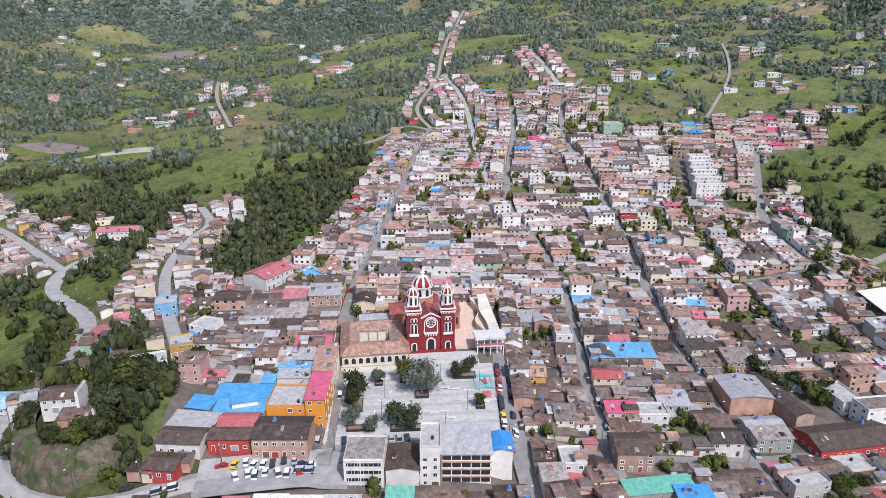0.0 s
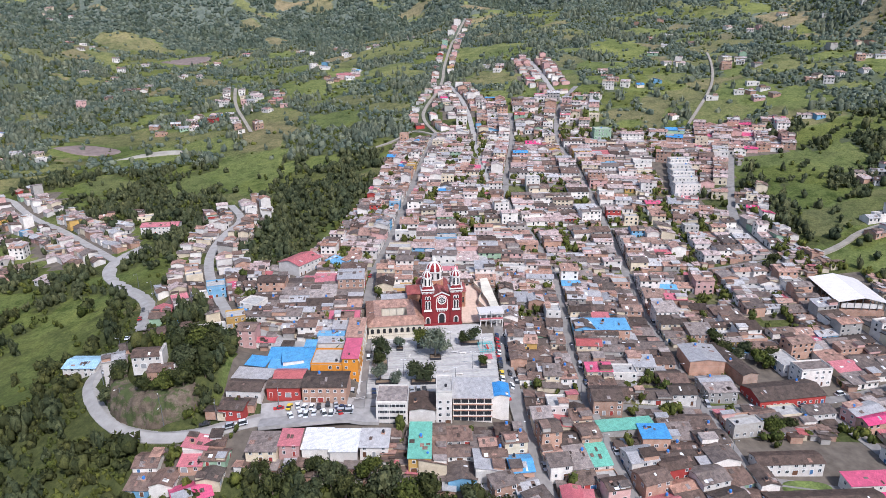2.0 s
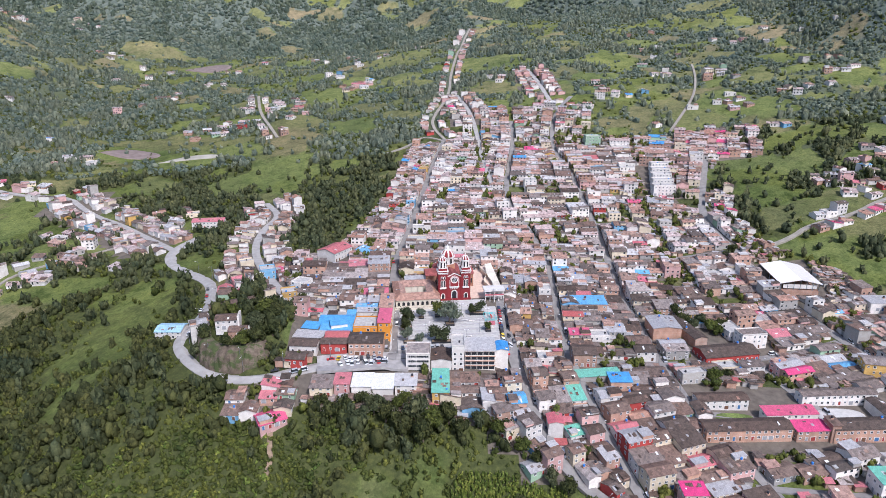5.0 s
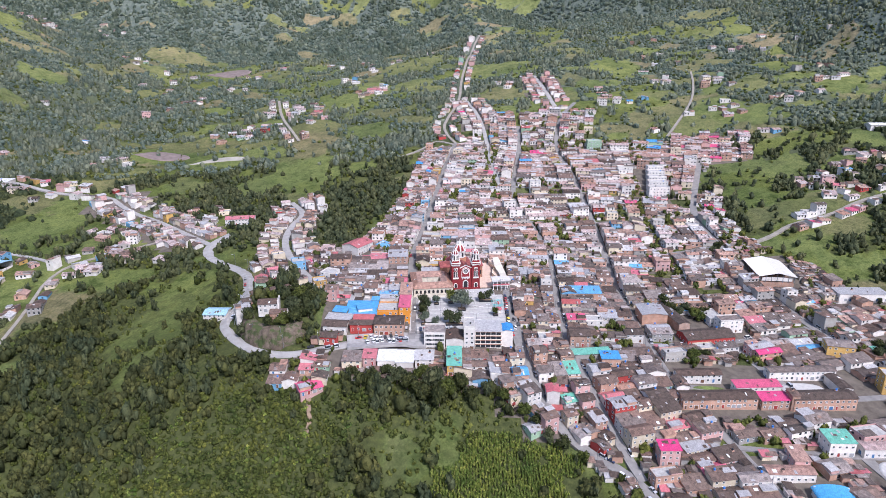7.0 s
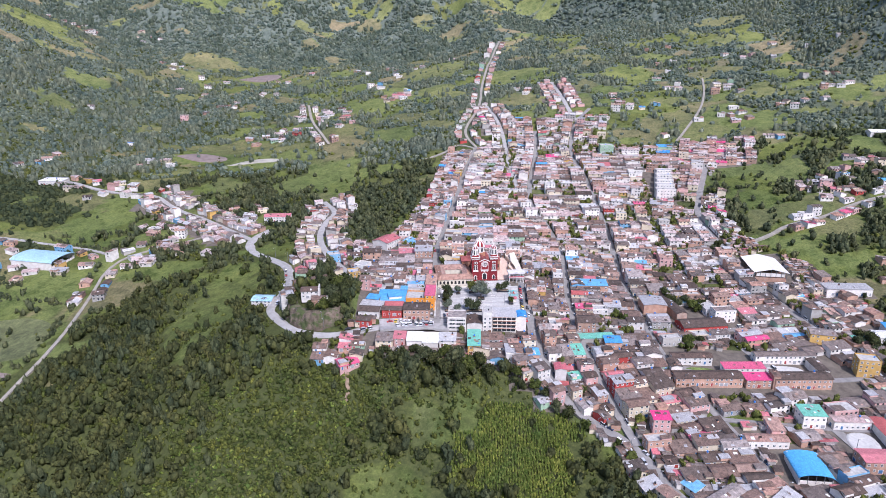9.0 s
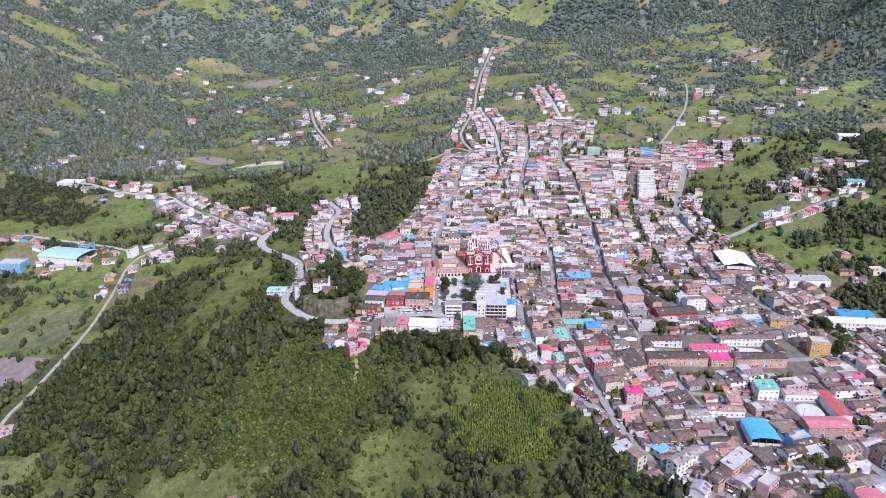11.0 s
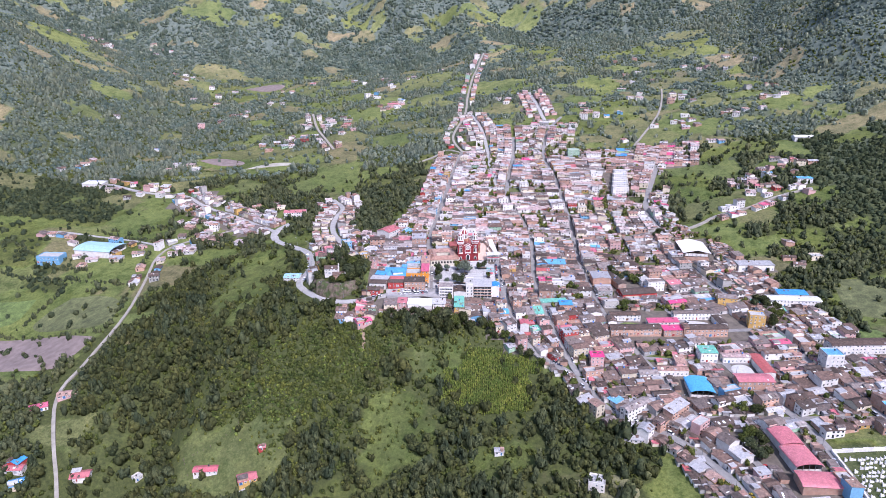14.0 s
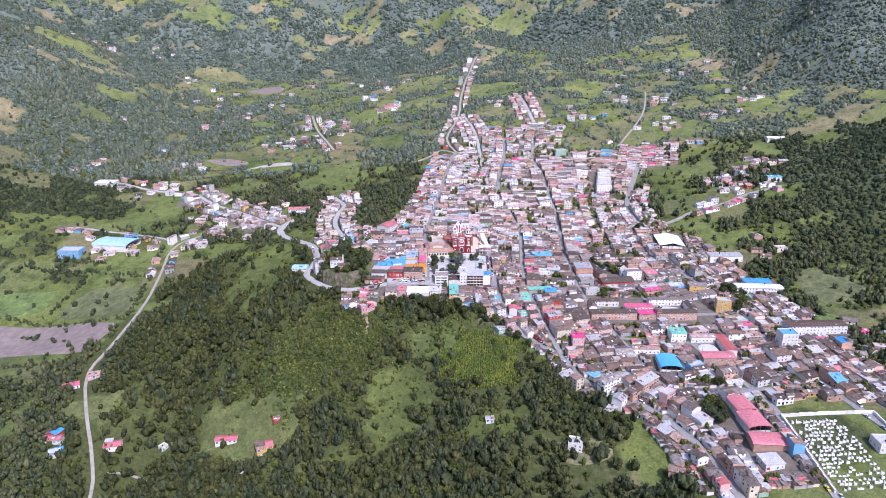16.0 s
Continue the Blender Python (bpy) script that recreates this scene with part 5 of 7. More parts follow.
def side_terrace():
    """Terraces and white-roofed gallery on the other side of the church."""
    top = thing("gallery", 20, 4, 0, 7, "tan terraces with a long white-roofed gallery beside the church", "gallery")
    s = Solid()
    s.slab([(-9.5, 0, 0.6), (2.5, 0, 0.6), (4.5, 42, 3.8), (-9.5, 42, 3.8)], 6)
    part("terrace", s.mesh("terrace", TERRACE), top)
    curve = [(2.6 + 1.5 * math.sin(k * 0.62) + k * 0.1, k * 2.2, 3.2 + k * 0.176) for k in range(20)]

    def ribbon(left, right, over, under):
        """A band along the curve, from left to right of it."""
        vs = [q for x, y, z in curve for q in ((left(x), y, z + over), (right(x), y, z + over), (right(x), y, z - under), (left(x), y, z - under))]
        n = len(curve)
        return vs, [(4 * i + j, 4 * i + (j + 1) % 4, 4 * i + 4 + (j + 1) % 4, 4 * i + 4 + j) for i in range(n - 1) for j in range(4)] + [(3, 2, 1, 0), (4 * n - 4, 4 * n - 3, 4 * n - 2, 4 * n - 1)]

    s = Solid()
    s.add(*ribbon(lambda x: x, lambda x: 8.0, 0, 7))
    part("upper_walk", s.mesh("upper_walk", TERRACE), top)
    s = Solid()
    s.add(*ribbon(lambda x: x - 0.15, lambda x: x + 0.2, 1.0, 0.6))
    part("parapet", s.mesh("parapet", CREAM), top)
    for k in range(9):
        s = Solid()
        z = 3.2 + k * 0.33
        s.ring(6.4, 3 + k * 4.1, [(0.16, z - 0.6), (0.14, z + 3.2)], 8)
        part("column", s.mesh("column", WHITE), top)
    s = Solid()
    n = 10
    pts = [(5.2 + 0.7 * math.sin(k * 0.9), 2 + k * 4, 6.2 + k * 0.33) for k in range(n)]
    for a, b in zip(pts[:-1], pts[1:]):
        s.slab([(a[0], a[1], a[2]), (10.2, a[1], a[2] + 0.5), (10.2, b[1], b[2] + 0.5), (b[0], b[1], b[2])], 0.25)
    part("canopy", s.mesh("canopy", CREAM), top)
    s = Solid()
    s.box(9.6, 2, -6, 10.0, 40, 6)
    part("back_wall", s.mesh("back_wall", CREAM), top)
    # two-storey porch to the street
    s = Solid()
    s.box(-1.5, -5.6, 3.2, 10.5, 2, 3.7)
    s.box(-2.0, -6.0, 6.6, 11, 2, 7.6)
    s.box(4, -1, -5, 10.5, 2, 6.6)
    part("porch_slab", s.mesh("porch_slab", WHITE), top)
    for k in range(5):
        s = Solid()
        s.box(-1.2 + k * 2.8, -5.4, -5, -0.8 + k * 2.8, -5.0, 6.6)
        part("porch_post", s.mesh("porch_post", WHITE), top)
    s = Solid()
    s.box(-1.4, -5.5, 3.7, 10.4, -5.4, 4.6)
    part("porch_rail", s.mesh("porch_rail", ROOFS["red"]), top)


side_terrace()


def forecourt():
    s = Solid()
    for k in range(7):
        s.box(-13.5, -11 - k * 0.45, -6, 19, -10.6 - k * 0.45, 0.2 - k * 0.17)
    s.box(-13.5, -10.6, -6, 19, -1, 0.45)
    ob = new("forecourt", s.mesh("forecourt", PAVING))
    ob.matrix_basis = pose(0, 0, 0, 0, 0, 6)
    tagged(ob, "pale stone forecourt and steps before the church", "pavement", kind="structure")


forecourt()
BAND = plain("grey_paving", (0.4, 0.38, 0.36), 0.85, vary=0.2, scale=0.6)


def square():
    """The sloping square: long paved treads stepping down to the south, in two tones."""
    n = 24
    top = thing("plaza", 0, 0, 0, 0, "pale paved town square stepping down in long bands", "pavement", kind="structure")
    for k in range(n):
        t0, t1 = k / n, (k + 1) / n
        y0a, y1a = -15 - 44 * t0, -15 - 44 * t1
        z = -0.15 - 4.3 * t1
        s = Solid()
        dx = 9 * (1 - t0)
        s.add([(-33, y0a - 0.5, z - 4), (25, y0a + 6.5 - 2 * t0, z - 4), (25.6, y1a + 6.5 - 2 * t1, z - 4), (-33, y1a - 0.5, z - 4), (-33, y0a - 0.5, z), (25, y0a + 6.5 - 2 * t0, z), (25.6, y1a + 6.5 - 2 * t1, z), (-33, y1a - 0.5, z)],
              [(0, 1, 2, 3), (4, 7, 6, 5), (0, 4, 5, 1), (1, 5, 6, 2), (2, 6, 7, 3), (3, 7, 4, 0)])
        part("tread", s.mesh("tread", BAND if k % 3 == 1 or 5 < k < 9 else PAVING), top)


square()
LOT = plain("parking_concrete", (0.33, 0.31, 0.29), 0.9, vary=0.25, scale=0.3)
strip("car_park", [(-72, -80), (-55, -77), (-40, -74), (-26, -72)], 17, LOT, "worn concrete car park below the square", "pavement", 0.36)
strip("side_street", [(-36, -14), (-36, -40), (-35, -66)], 5.5, PAVING, "paved walk along the square", "pavement", 0.42)

# round the square
block("corner_building", -57, -70, -39, -57, 7.0, "brick", "dark", "two-storey brick corner building with brown roof and red ground floor", "gable", 0.22, 2)
block("orange_building", -57, -51, -43.5, -37, 9, "orange", "flat", "tall bright orange building with flat roof terraces", "flat", 0.2, 3, base=-4, windows=0.08)
block("orange_building", -43.2, -51, -36.4, -34, 12, "orange", "pink", "tall orange building with bright pink roof", "lean", 0.12, 4, base=-4, front=1)
block("cream_building", -44, -32.5, -36.4, -16, 9, "cream", "clay", "three-storey cream building along the street", "lean", 0.2, 3, front=1)
block("zinc_shed", -57, -34, -45, -28.5, 5.5, "white", "zinc", "low white shed with pale zinc roof", "lean", 0.15, 1)
block("blue_shed", -77, -45, -57.5, -37, 3.6, "grey", "blue", "open market shed with bright blue roof", "lean", 0.22, 1, detail=0)
block("blue_shed", -75, -53, -57.5, -45.3, 3.0, "grey", "blue", "open market shed with bright blue roof", "lean", 0.25, 1, detail=0)
block("blue_shed", -62, -37, -57.5, -32, 5, "white", "blue", "narrow market shed with bright blue roof", "lean", 0.2, 1, detail=0)
block("market_shed", -88, -61, -72, -53, 3.4, "grey", "zinc", "open shed with grey zinc roof", "lean", 0.15, 1, detail=0, turn=-8)
block("market_shed", -70.5, -62, -58, -53.5, 4.4, "grey", "red", "shed with rusty red sheet roof", "gable", 0.35, 1, detail=0)
block("shop_row", -72, -68, -58, -59.5, 4.5, "red", "dark", "low red shop row with brown roof", "gable", 0.25, 1)
block("shop_row", -88, -70, -73.5, -60, 4.2, "white", "dark", "low white shop row with brown roof", "gable", 0.28, 1, turn=-4)
block("shop_row", -88, -80, -78, -71.5, 3.6, "red", "dark", "low shop with dark brown roof and red front", "gable", 0.25, 1, turn=-6)
block("blue_shed", -70, -50, -61, -42, 5.2, "white", "blue", "raised market roof in bright blue sheet", "lean", 0.1, 1, detail=0, turn=14)
block("blue_shed", -85, -51, -76, -44, 3.2, "grey", "blue", "small market shed with bright blue roof", "lean", 0.2, 1, detail=0, turn=-12)
block("blue_shed", -58, -27, -46, -22, 5, "white", "blue", "white building with blue sheet canopy", "lean", 0.06, 2)
office = block("office_building", -26, -79, -13.5, -66, 11, "white", "fibre", "four-storey white office building with ribbon windows", "flat", 0.1, 4, base=-8, detail=0)
for level in range(4):
    for x0, x1 in ((-5.4, -1.2), (-0.8, 5.4)):
        s = Solid()
        s.box(x0, -6.62, level * 2.75 + 1.0, x1, -6.4, level * 2.75 + 2.1)
        band = part("ribbon_window", s.mesh("ribbon_window", GLASS), office)
        for k in range(4):
            s = Solid()
            q = x0 + (k + 0.5) * (x1 - x0) / 4
            s.box(q - 0.05, -6.7, level * 2.75 + 1.0, q + 0.05, -6.6, level * 2.75 + 2.1)
            part("mullion", s.mesh("mullion", FRAME), band)
block("courtyard_house", -13, -78, -2.5, -65, 5, "white", "tile", "low white house with maroon-brown roofs", "gable", 0.2, 2)
block("white_tower_house", -2.2, -77, 4.2, -64, 14.5, "white", "flat", "narrow five-storey white building", "flat", 0.1, 5, base=-8)
glazed = block("glazed_building", 4.6, -75, 20.5, -60, 11, "white", "zinc", "four-storey building with dark glazed front and pale zinc roof", "lean", 0.05, 4, base=-8, detail=0)
for level in range(4):
    for k in range(5):
        s = Solid()
        x0 = -7.7 + k * 3.1
        s.box(x0, -7.62, level * 2.75 + 0.5, x0 + 2.8, -7.4, level * 2.75 + 2.3)
        part("window", s.mesh("window", GLASS), glazed)
    s = Solid()
    s.box(-8.0, -7.9, level * 2.75 + 2.35, 8.0, -7.4, level * 2.75 + 2.75)
    part("floor_band", s.mesh("floor_band", WALLS["brick"]), glazed)
block("blue_roof_house", 20.8, -72, 27.5, -62, 9, "white", "blue", "three-storey white house with bright blue roof", "gable", 0.25, 3)
block("white_shed", -52, -98, -42, -86, 3.2, "white", "whitesheet", "large white-roofed shed above the slope", "lean", 0.12, 1, detail=0)
block("white_shed", -41.5, -99, -31.5, -86, 3.4, "white", "whitesheet", "large white-roofed shed above the slope", "lean", 0.12, 1, detail=0)
block("white_shed", -72, -101, -61, -90, 4.6, "cream", "fibre", "cream house with pale roof above the slope", "lean", 0.15, 2)
block("maroon_house", -60.5, -98, -53, -89, 4.6, "pink", "red", "house with dull red roof above the slope", "lean", 0.2, 2)
block("green_house", -12, -104, -4, -84, 6.5, "ochre", "green", "yellow house with pale green sheet roof", "lean", 0.15, 2)
block("blue_grey_house", -30.5, -97, -20, -86, 4.2, "white", "zinc", "white house with blue-grey zinc roof", "lean", 0.1, 2)

# further out
block("brick_hall", 120, -22, 137, -4, 7.5, "brick", "zinc", "large bare brick hall with pale blue-grey roof", "gable", 0.12, 3, windows=0.1)
block("red_warehouse", 141, -46, 174, -31, 4.2, "red", "dark", "long red warehouse with dark tiled roof", "gable", 0.3, 1, turn=10)
block("long_shed", 139, -30, 147, 2, 5.5, "brick", "dark", "long narrow brown-roofed shed", "gable", 0.3, 1, turn=12)
block("white_hotel", 170, -28, 186, -19, 8.5, "white", "fibre", "three-storey white building with many windows", "flat", 0.1, 3, turn=8)
block("white_terrace", 166, -18.6, 176, -2, 4.5, "white", "flat", "low white terrace building with parapets", "flat", 0.1, 1, turn=8)
block("green_canopy", 64, -76, 87, -69, 3.2, "grey", "green", "open car shelter with bright green roof", "lean", 0.08, 1, detail=0, turn=8)
block("brick_gable_house", 64, -64, 76.5, -52, 7.2, "brick", "dark", "large bare brick house with brown gabled roof", "gable", 0.28, 3, windows=0.3)
block("blue_sheet_house", 80, -82.5, 91, -73.5, 5, "brick", "blue", "brick house with broad blue sheet roof", "lean", 0.12, 1)
block("red_blue_hall", 73, 2, 97, 14, 7, "brick", "blue", "brick building with blue sheet roof", "lean", 0.14, 2)
block("red_roof_school", -94, 60, -78, 80, 6.5, "white", "red", "white building with broad red roof", "gable", 0.28, 2, turn=-30)
block("teal_house", 144, 320, 160, 332, 9, "green", "flat", "pale green three-storey house", "flat", 0.1, 3)
for k in range(5):
    block("white_block", 184 + k * 3, 202 + k * 13, 204 + k * 2, 212 + k * 13, 9 - k * 0.4, "white", "flat", "white stepped apartment block", "flat", 0.1, 3)
block("white_cube", 68, 216, 79, 226, 10, "white", "flat", "tall white cubic house", "flat", 0.1, 4)
# ridge chapel and neighbours
block("chapel_house", -131, -58, -119, -49, 5.4, "white", "tile", "white two-storey house with brown roof on the knoll", "gable", 0.3, 2, turn=8)
block("brick_porch", -122, -64.5, -112, -58.6, 3.0, "brick", "tile", "brick porch house with grey roof on the knoll", "lean", 0.15, 1, turn=8)
block("bell_wall", -118.6, -59, -117.6, -51, 7.0, "white", "flat", "white end wall with a raised gable on the knoll", "flat", 0.1, 2, turn=8, detail=0)
block("garden_wall", -112, -62, -111.4, -47, 1.8, "white", "flat", "white garden wall round the terrace on the knoll", "flat", 0.1, 1, turn=4, detail=0)
house(-133, -21, 32, 26, 8.5, 1, "tile", "ochre", "gable", 0.3, 2, "", "row_house", -1, "long orange row house with brown tiled roof on the ridge", raised=0)
house(-146, -28, 30, 9, 8, 1, "tile", "brick", "gable", 0.3, 2, "", "brick_house", -1, "small bare brick house with brown roof by the road", raised=0)
block("white_chapel", -110, -33, -100, -24, 6, "white", "flat", "white chapel hall on the ridge street", "flat", 0.1, 2, turn=24)
block("chapel_gable", -111, -35.6, -105, -34, 8.5, "white", "flat", "tall white chapel with raised front wall", "flat", 0.1, 2, turn=24, detail=0)
block("white_ruin", -102, 2, -92, 12, 6, "white", "flat", "stepped white building with tall end walls", "flat", 0.1, 3, turn=-20)
block("blue_roof_villa", -175, -36, -160, -24, 4.8, "white", "paleblue", "white house with blue hipped roof beside the road", "gable", 0.22, 2)


def sports_hall():
    top = thing("sports_hall", 238, 53, float(ground(235, 45)) - 1, -6, "large open sports hall with white gabled roof", "hall")
    s = Solid()
    s.box(-12.5, -18.5, -8, 12.5, 18.5, 3)
    part("wall", s.mesh("wall", WALLS["brick"]), top)
    for sx in (-1, 1):
        s = Solid()
        s.slab([(sx * 14, -20, 8), (0, -20, 11.0), (0, 20, 11.0), (sx * 14, 20, 8)], 0.3)
        part("roof", s.mesh("roof", WHITE), top)
    for k in range(8):
        for sx in (-1, 1):
            s = Solid()
            s.box(sx * 12.5 - 0.25, -18.5 + k * 5.2, 2.9, sx * 12.5 + 0.25, -18.0 + k * 5.2, 8.2)
            part("column", s.mesh("column", LAMP_METAL), top)
    for k in range(7):
        s = Solid()
        s.box(-12.4 + k * 4.1, -18.7, 2.9, -12.1 + k * 4.1, -18.3, 10.7 - abs(k - 3) * 0.85)
        part("column", s.mesh("column", LAMP_METAL), top)
    s = Solid()
    s.box(-11, -18.45, 4, 11, -18.3, 7)
    part("banner_wall", s.mesh("banner_wall", WALLS["white"]), top)


sports_hall()


def vault_shed(name, x, y, turn, w, length, h, rise, roof, label, wall="white"):
    """Shed under a barrel roof; its axis runs along local y."""
    z, foot = footing(x, y, turn, w, length)
    top = thing(name, x, y, z, turn, label, "shed")
    s = Solid()
    for x0, x1 in ((-w / 2, -w / 2 + 0.3), (w / 2 - 0.3, w / 2)):
        s.box(x0, -length / 2, -foot, x1, length / 2, h)
    s.box(-w / 2 + 0.3, length / 2 - 0.3, -foot, w / 2 - 0.3, length / 2, h + rise * 0.6)
    s.box(-w / 2 + 0.3, -length / 2, -foot, w / 2 - 0.3, -length / 2 + 0.3, h * 0.45)
    part("wall", s.mesh("wall", WALLS[wall]), top)
    s, n = Solid(), 12
    arc = [(-(w / 2 + 0.6) * math.cos(math.pi * k / n), h + rise * math.sin(math.pi * k / n)) for k in range(n + 1)]
    prof = arc + [(q[0] * 0.985, q[1] - 0.18) for q in arc[::-1]]
    m = len(prof)
    s.add([(px, py, pz) for py in (-length / 2 - 1, length / 2 + 1) for px, pz in prof],
          [(k, m + k, m + (k + 1) % m, (k + 1) % m) for k in range(m)] + [(k, k + 1, m - 2 - k, m - 1 - k) for k in range(n)] + [(m + k + 1, m + k, 2 * m - 1 - k, 2 * m - 2 - k) for k in range(n)])
    part("roof", s.mesh("roof", ROOFS[roof]), top)
    for k in range(5):
        s = Solid()
        q = -w / 2 + 0.4 + k * (w - 0.8) / 4
        s.box(q - 0.15, -length / 2 - 0.1, 0, q + 0.15, -length / 2 + 0.2, h + rise * (1 - abs(k - 2) / 2.4) * 0.8)
        part("post", s.mesh("post", LAMP_METAL), top)


vault_shed("market_hall", 169, -183, -4, 17, 20, 3.6, 2.4, "sky", "market hall under a bright blue barrel roof")
vault_shed("red_shed", 203, -245, 4, 14, 17, 4.5, 2.0, "red", "long shed under a pinkish red barrel roof")
vault_shed("red_shed", 204, -264, 4, 16, 19, 4.5, 2.2, "red", "long shed under a pinkish red barrel roof")
vault_shed("red_shed", 206, -284, 86, 14, 24, 4.5, 1.8, "red", "dull red open shed with curved roof", "brick")
vault_shed("gym", -430, 106, 80, 30, 46, 6, 3.0, "paleblue", "gymnasium with wide pale blue roof")
block("blue_clinic", -490, 78, -464, 94, 7, "blue", "flat", "blue and white two-storey building", "flat", 0.1, 2)
# fields that lie as patches on the land
def field(name, pts, mat, label, lift=0.12):
    cx, cy = sum(p[0] for p in pts) / len(pts), sum(p[1] for p in pts) / len(pts)
    ring, n = spread(list(pts) + [pts[0]], 8), 7
    vs, fs = [(cx, cy, float(ground(cx, cy)) + lift)], []
    m = len(ring) - 1
    for j in range(1, n + 1):
        for k in range(m):
            p = Vector((cx, cy, 0)).lerp(ring[k], j / n)
            vs.append((p.x, p.y, float(ground(p.x, p.y)) + lift * (1 if j < n else -4)))
    fs += [(0, 1 + k, 1 + (k + 1) % m) for k in range(m)]
    fs += [(1 + (j - 1) * m + k, 1 + j * m + k, 1 + j * m + (k + 1) % m, 1 + (j - 1) * m + (k + 1) % m) for j in range(1, n) for k in range(m)]
    tagged(new(name, mesh_of(name, vs, fs, [mat], smooth=True)), label, "field", kind="structure")


def turf(name, colour):
    """Rough grass: tussocks, shrubs and worn patches over a base colour."""
    m, nt, b = shader(name, 0.95)
    c = colour
    for scale, detail, lo, hi in ((0.035, 4, 0.7, 1.2), (0.16, 6, 0.55, 1.2), (0.9, 5, 0.6, 1.3)):
        g = ramp(nt, noise_node(nt, scale, detail, 0.7).outputs[0], [(0.35, (lo, lo * 1.05, lo)), (0.65, (hi, hi, hi * 0.92))])
        c = mix(nt, 1.0, c, g.outputs[0], "MULTIPLY")
    nt.links.new(c, b.inputs["Base Color"])
    return m


PLOUGHED = plain("ploughed_earth", (0.2, 0.155, 0.135), 0.95, vary=0.3, scale=0.15)
PASTURE = turf("pasture", (0.135, 0.138, 0.07))
MEADOW = turf("bright_meadow", (0.135, 0.17, 0.06))
DRY = turf("dry_grass", (0.2, 0.18, 0.11))


# brick college with courts
block("college_wing", 118, -114, 160, -104, 5.6, "brick", "tile", "long brick college wing with brown roof", "gable", 0.3, 2, turn=3, category="school")
block("college_wing", 179.5, -113, 215, -103, 6.8, "brick", "dark", "long brick college wing with dark roof", "gable", 0.28, 2, turn=3, category="school")
block("college_wing", 162, -113, 178, -105, 5.4, "brick", "pink", "college gatehouse with bright pink roof", "lean", 0.2, 2, turn=3, category="school")
block("college_wing", 152, -102, 178, -95, 5.8, "white", "pink", "college court wing with bright pink roof", "lean", 0.2, 2, turn=3, category="school")
block("college_wing", 178, -85, 218, -78, 5.8, "white", "fibre", "white two-storey cloister wing with dark windows", "gable", 0.25, 2, turn=3, category="school")
block("college_wing", 211, -102, 218, -85.5, 5.8, "white", "dark", "white two-storey cloister wing with dark windows", "gable", 0.25, 2, turn=3, category="school")
block("college_wing", 122, -92, 148, -84, 5, "white", "tile", "white college wing with brown roof", "gable", 0.28, 2, turn=3, category="school")
block("college_wing", 118, -103.5, 125, -92.5, 5.0, "white", "dark", "low college court wing with dark roof", "gable", 0.3, 1, turn=3, category="school")
block("college_tower", 178.2, -113.5, 182.5, -106, 9, "brick", "tile", "narrow brick tower of the college front", "lean", 0.1, 2, turn=3, category="school", windows=0.2)
field("court_paving", [(181, -101), (209, -101), (209, -87), (181, -87)], PAVING, "pale paved college court", 0.5)
field("court_garden", [(128, -102), (150, -102), (150, -94), (128, -94)], MEADOW, "grass in a college court", 0.5)
block("court_building", 196, -186, 222, -174, 6.5, "brick", "red", "brick building with broad red roof", "gable", 0.15, 2, category="building")
block("court_wing", 219.5, -173.5, 228, -144, 5, "white", "red", "low white wing with a pinkish red roof beside a court", "gable", 0.15, 1, category="building")
block("court_wing", 198, -150, 219, -143, 5, "white", "rose", "low white wing with a pale rose roof beside a court", "gable", 0.15, 1, category="building")
field("court_floor", [(200, -172), (218, -172), (218, -151), (200, -151)], PAVING, "pale paved court between red-roofed wings", 0.5)
block("white_school", 284, -141, 336, -129, 8.0, "white", "tile", "long three-storey white school with brown roof", "gable", 0.15, 3, turn=3, category="school")
block("blue_white_block", 268, -165, 281, -153, 13, "white", "blue", "tall white and blue building", "flat", 0.1, 4)
block("hospital", 272, -60, 317, -48, 6, "white", "whitesheet", "long white hospital building with pale roof", "gable", 0.15, 2, turn=-4)
block("hospital", 286, -46, 312, -36, 5, "white", "blue", "low white hospital wing with blue roof", "lean", 0.15, 1, turn=-4)
block("ochre_block", 226, -62, 242, -51, 9.5, "ochre", "fibre", "three-storey ochre building with dark roof", "gable", 0.2, 3, turn=-12)
block("ochre_block", 239, -98, 252, -88, 11, "ochre", "flat", "four-storey ochre building with flat roof", "flat", 0.1, 4, turn=-10)
block("white_warehouse", 270, 10, 305, 22, 5.5, "white", "zinc", "long warehouse with white sheet roof", "lean", 0.06, 1, windows=0.2)
block("pink_court", 144, -165, 167, -158, 4.5, "white", "clay", "low white building with pale pink roof", "gable", 0.22, 1)
block("pink_court", 160, -157.5, 167.5, -146, 5, "pink", "clay", "pink building with pale pink roof", "lean", 0.2, 2)
block("green_white_building", 181, -149, 194, -138, 8, "white", "green", "white building with green sheet roof", "lean", 0.12, 2)
block("pink_house", 95, -154, 105, -146, 9, "pink", "pink", "three-storey pink house with pink roof", "lean", 0.15, 3)
block("white_house", 43, -116, 50, -108, 6, "white", "red", "white house with salmon-red roof", "gable", 0.25, 2)
block("red_hall", -229, 172, -202, 185, 6, "white", "red", "large hall with red and white roof", "gable", 0.22, 2, turn=8)
block("blue_white_house", -132, 33, -122, 43, 6.5, "blue", "flat", "blue and white house with flat roof at the street bend", "flat", 0.1, 2, turn=20)
block("yellow_house", -106, -14, -97, -5, 5, "ochre", "flat", "yellow house on the ridge street", "flat", 0.1, 2, turn=20)
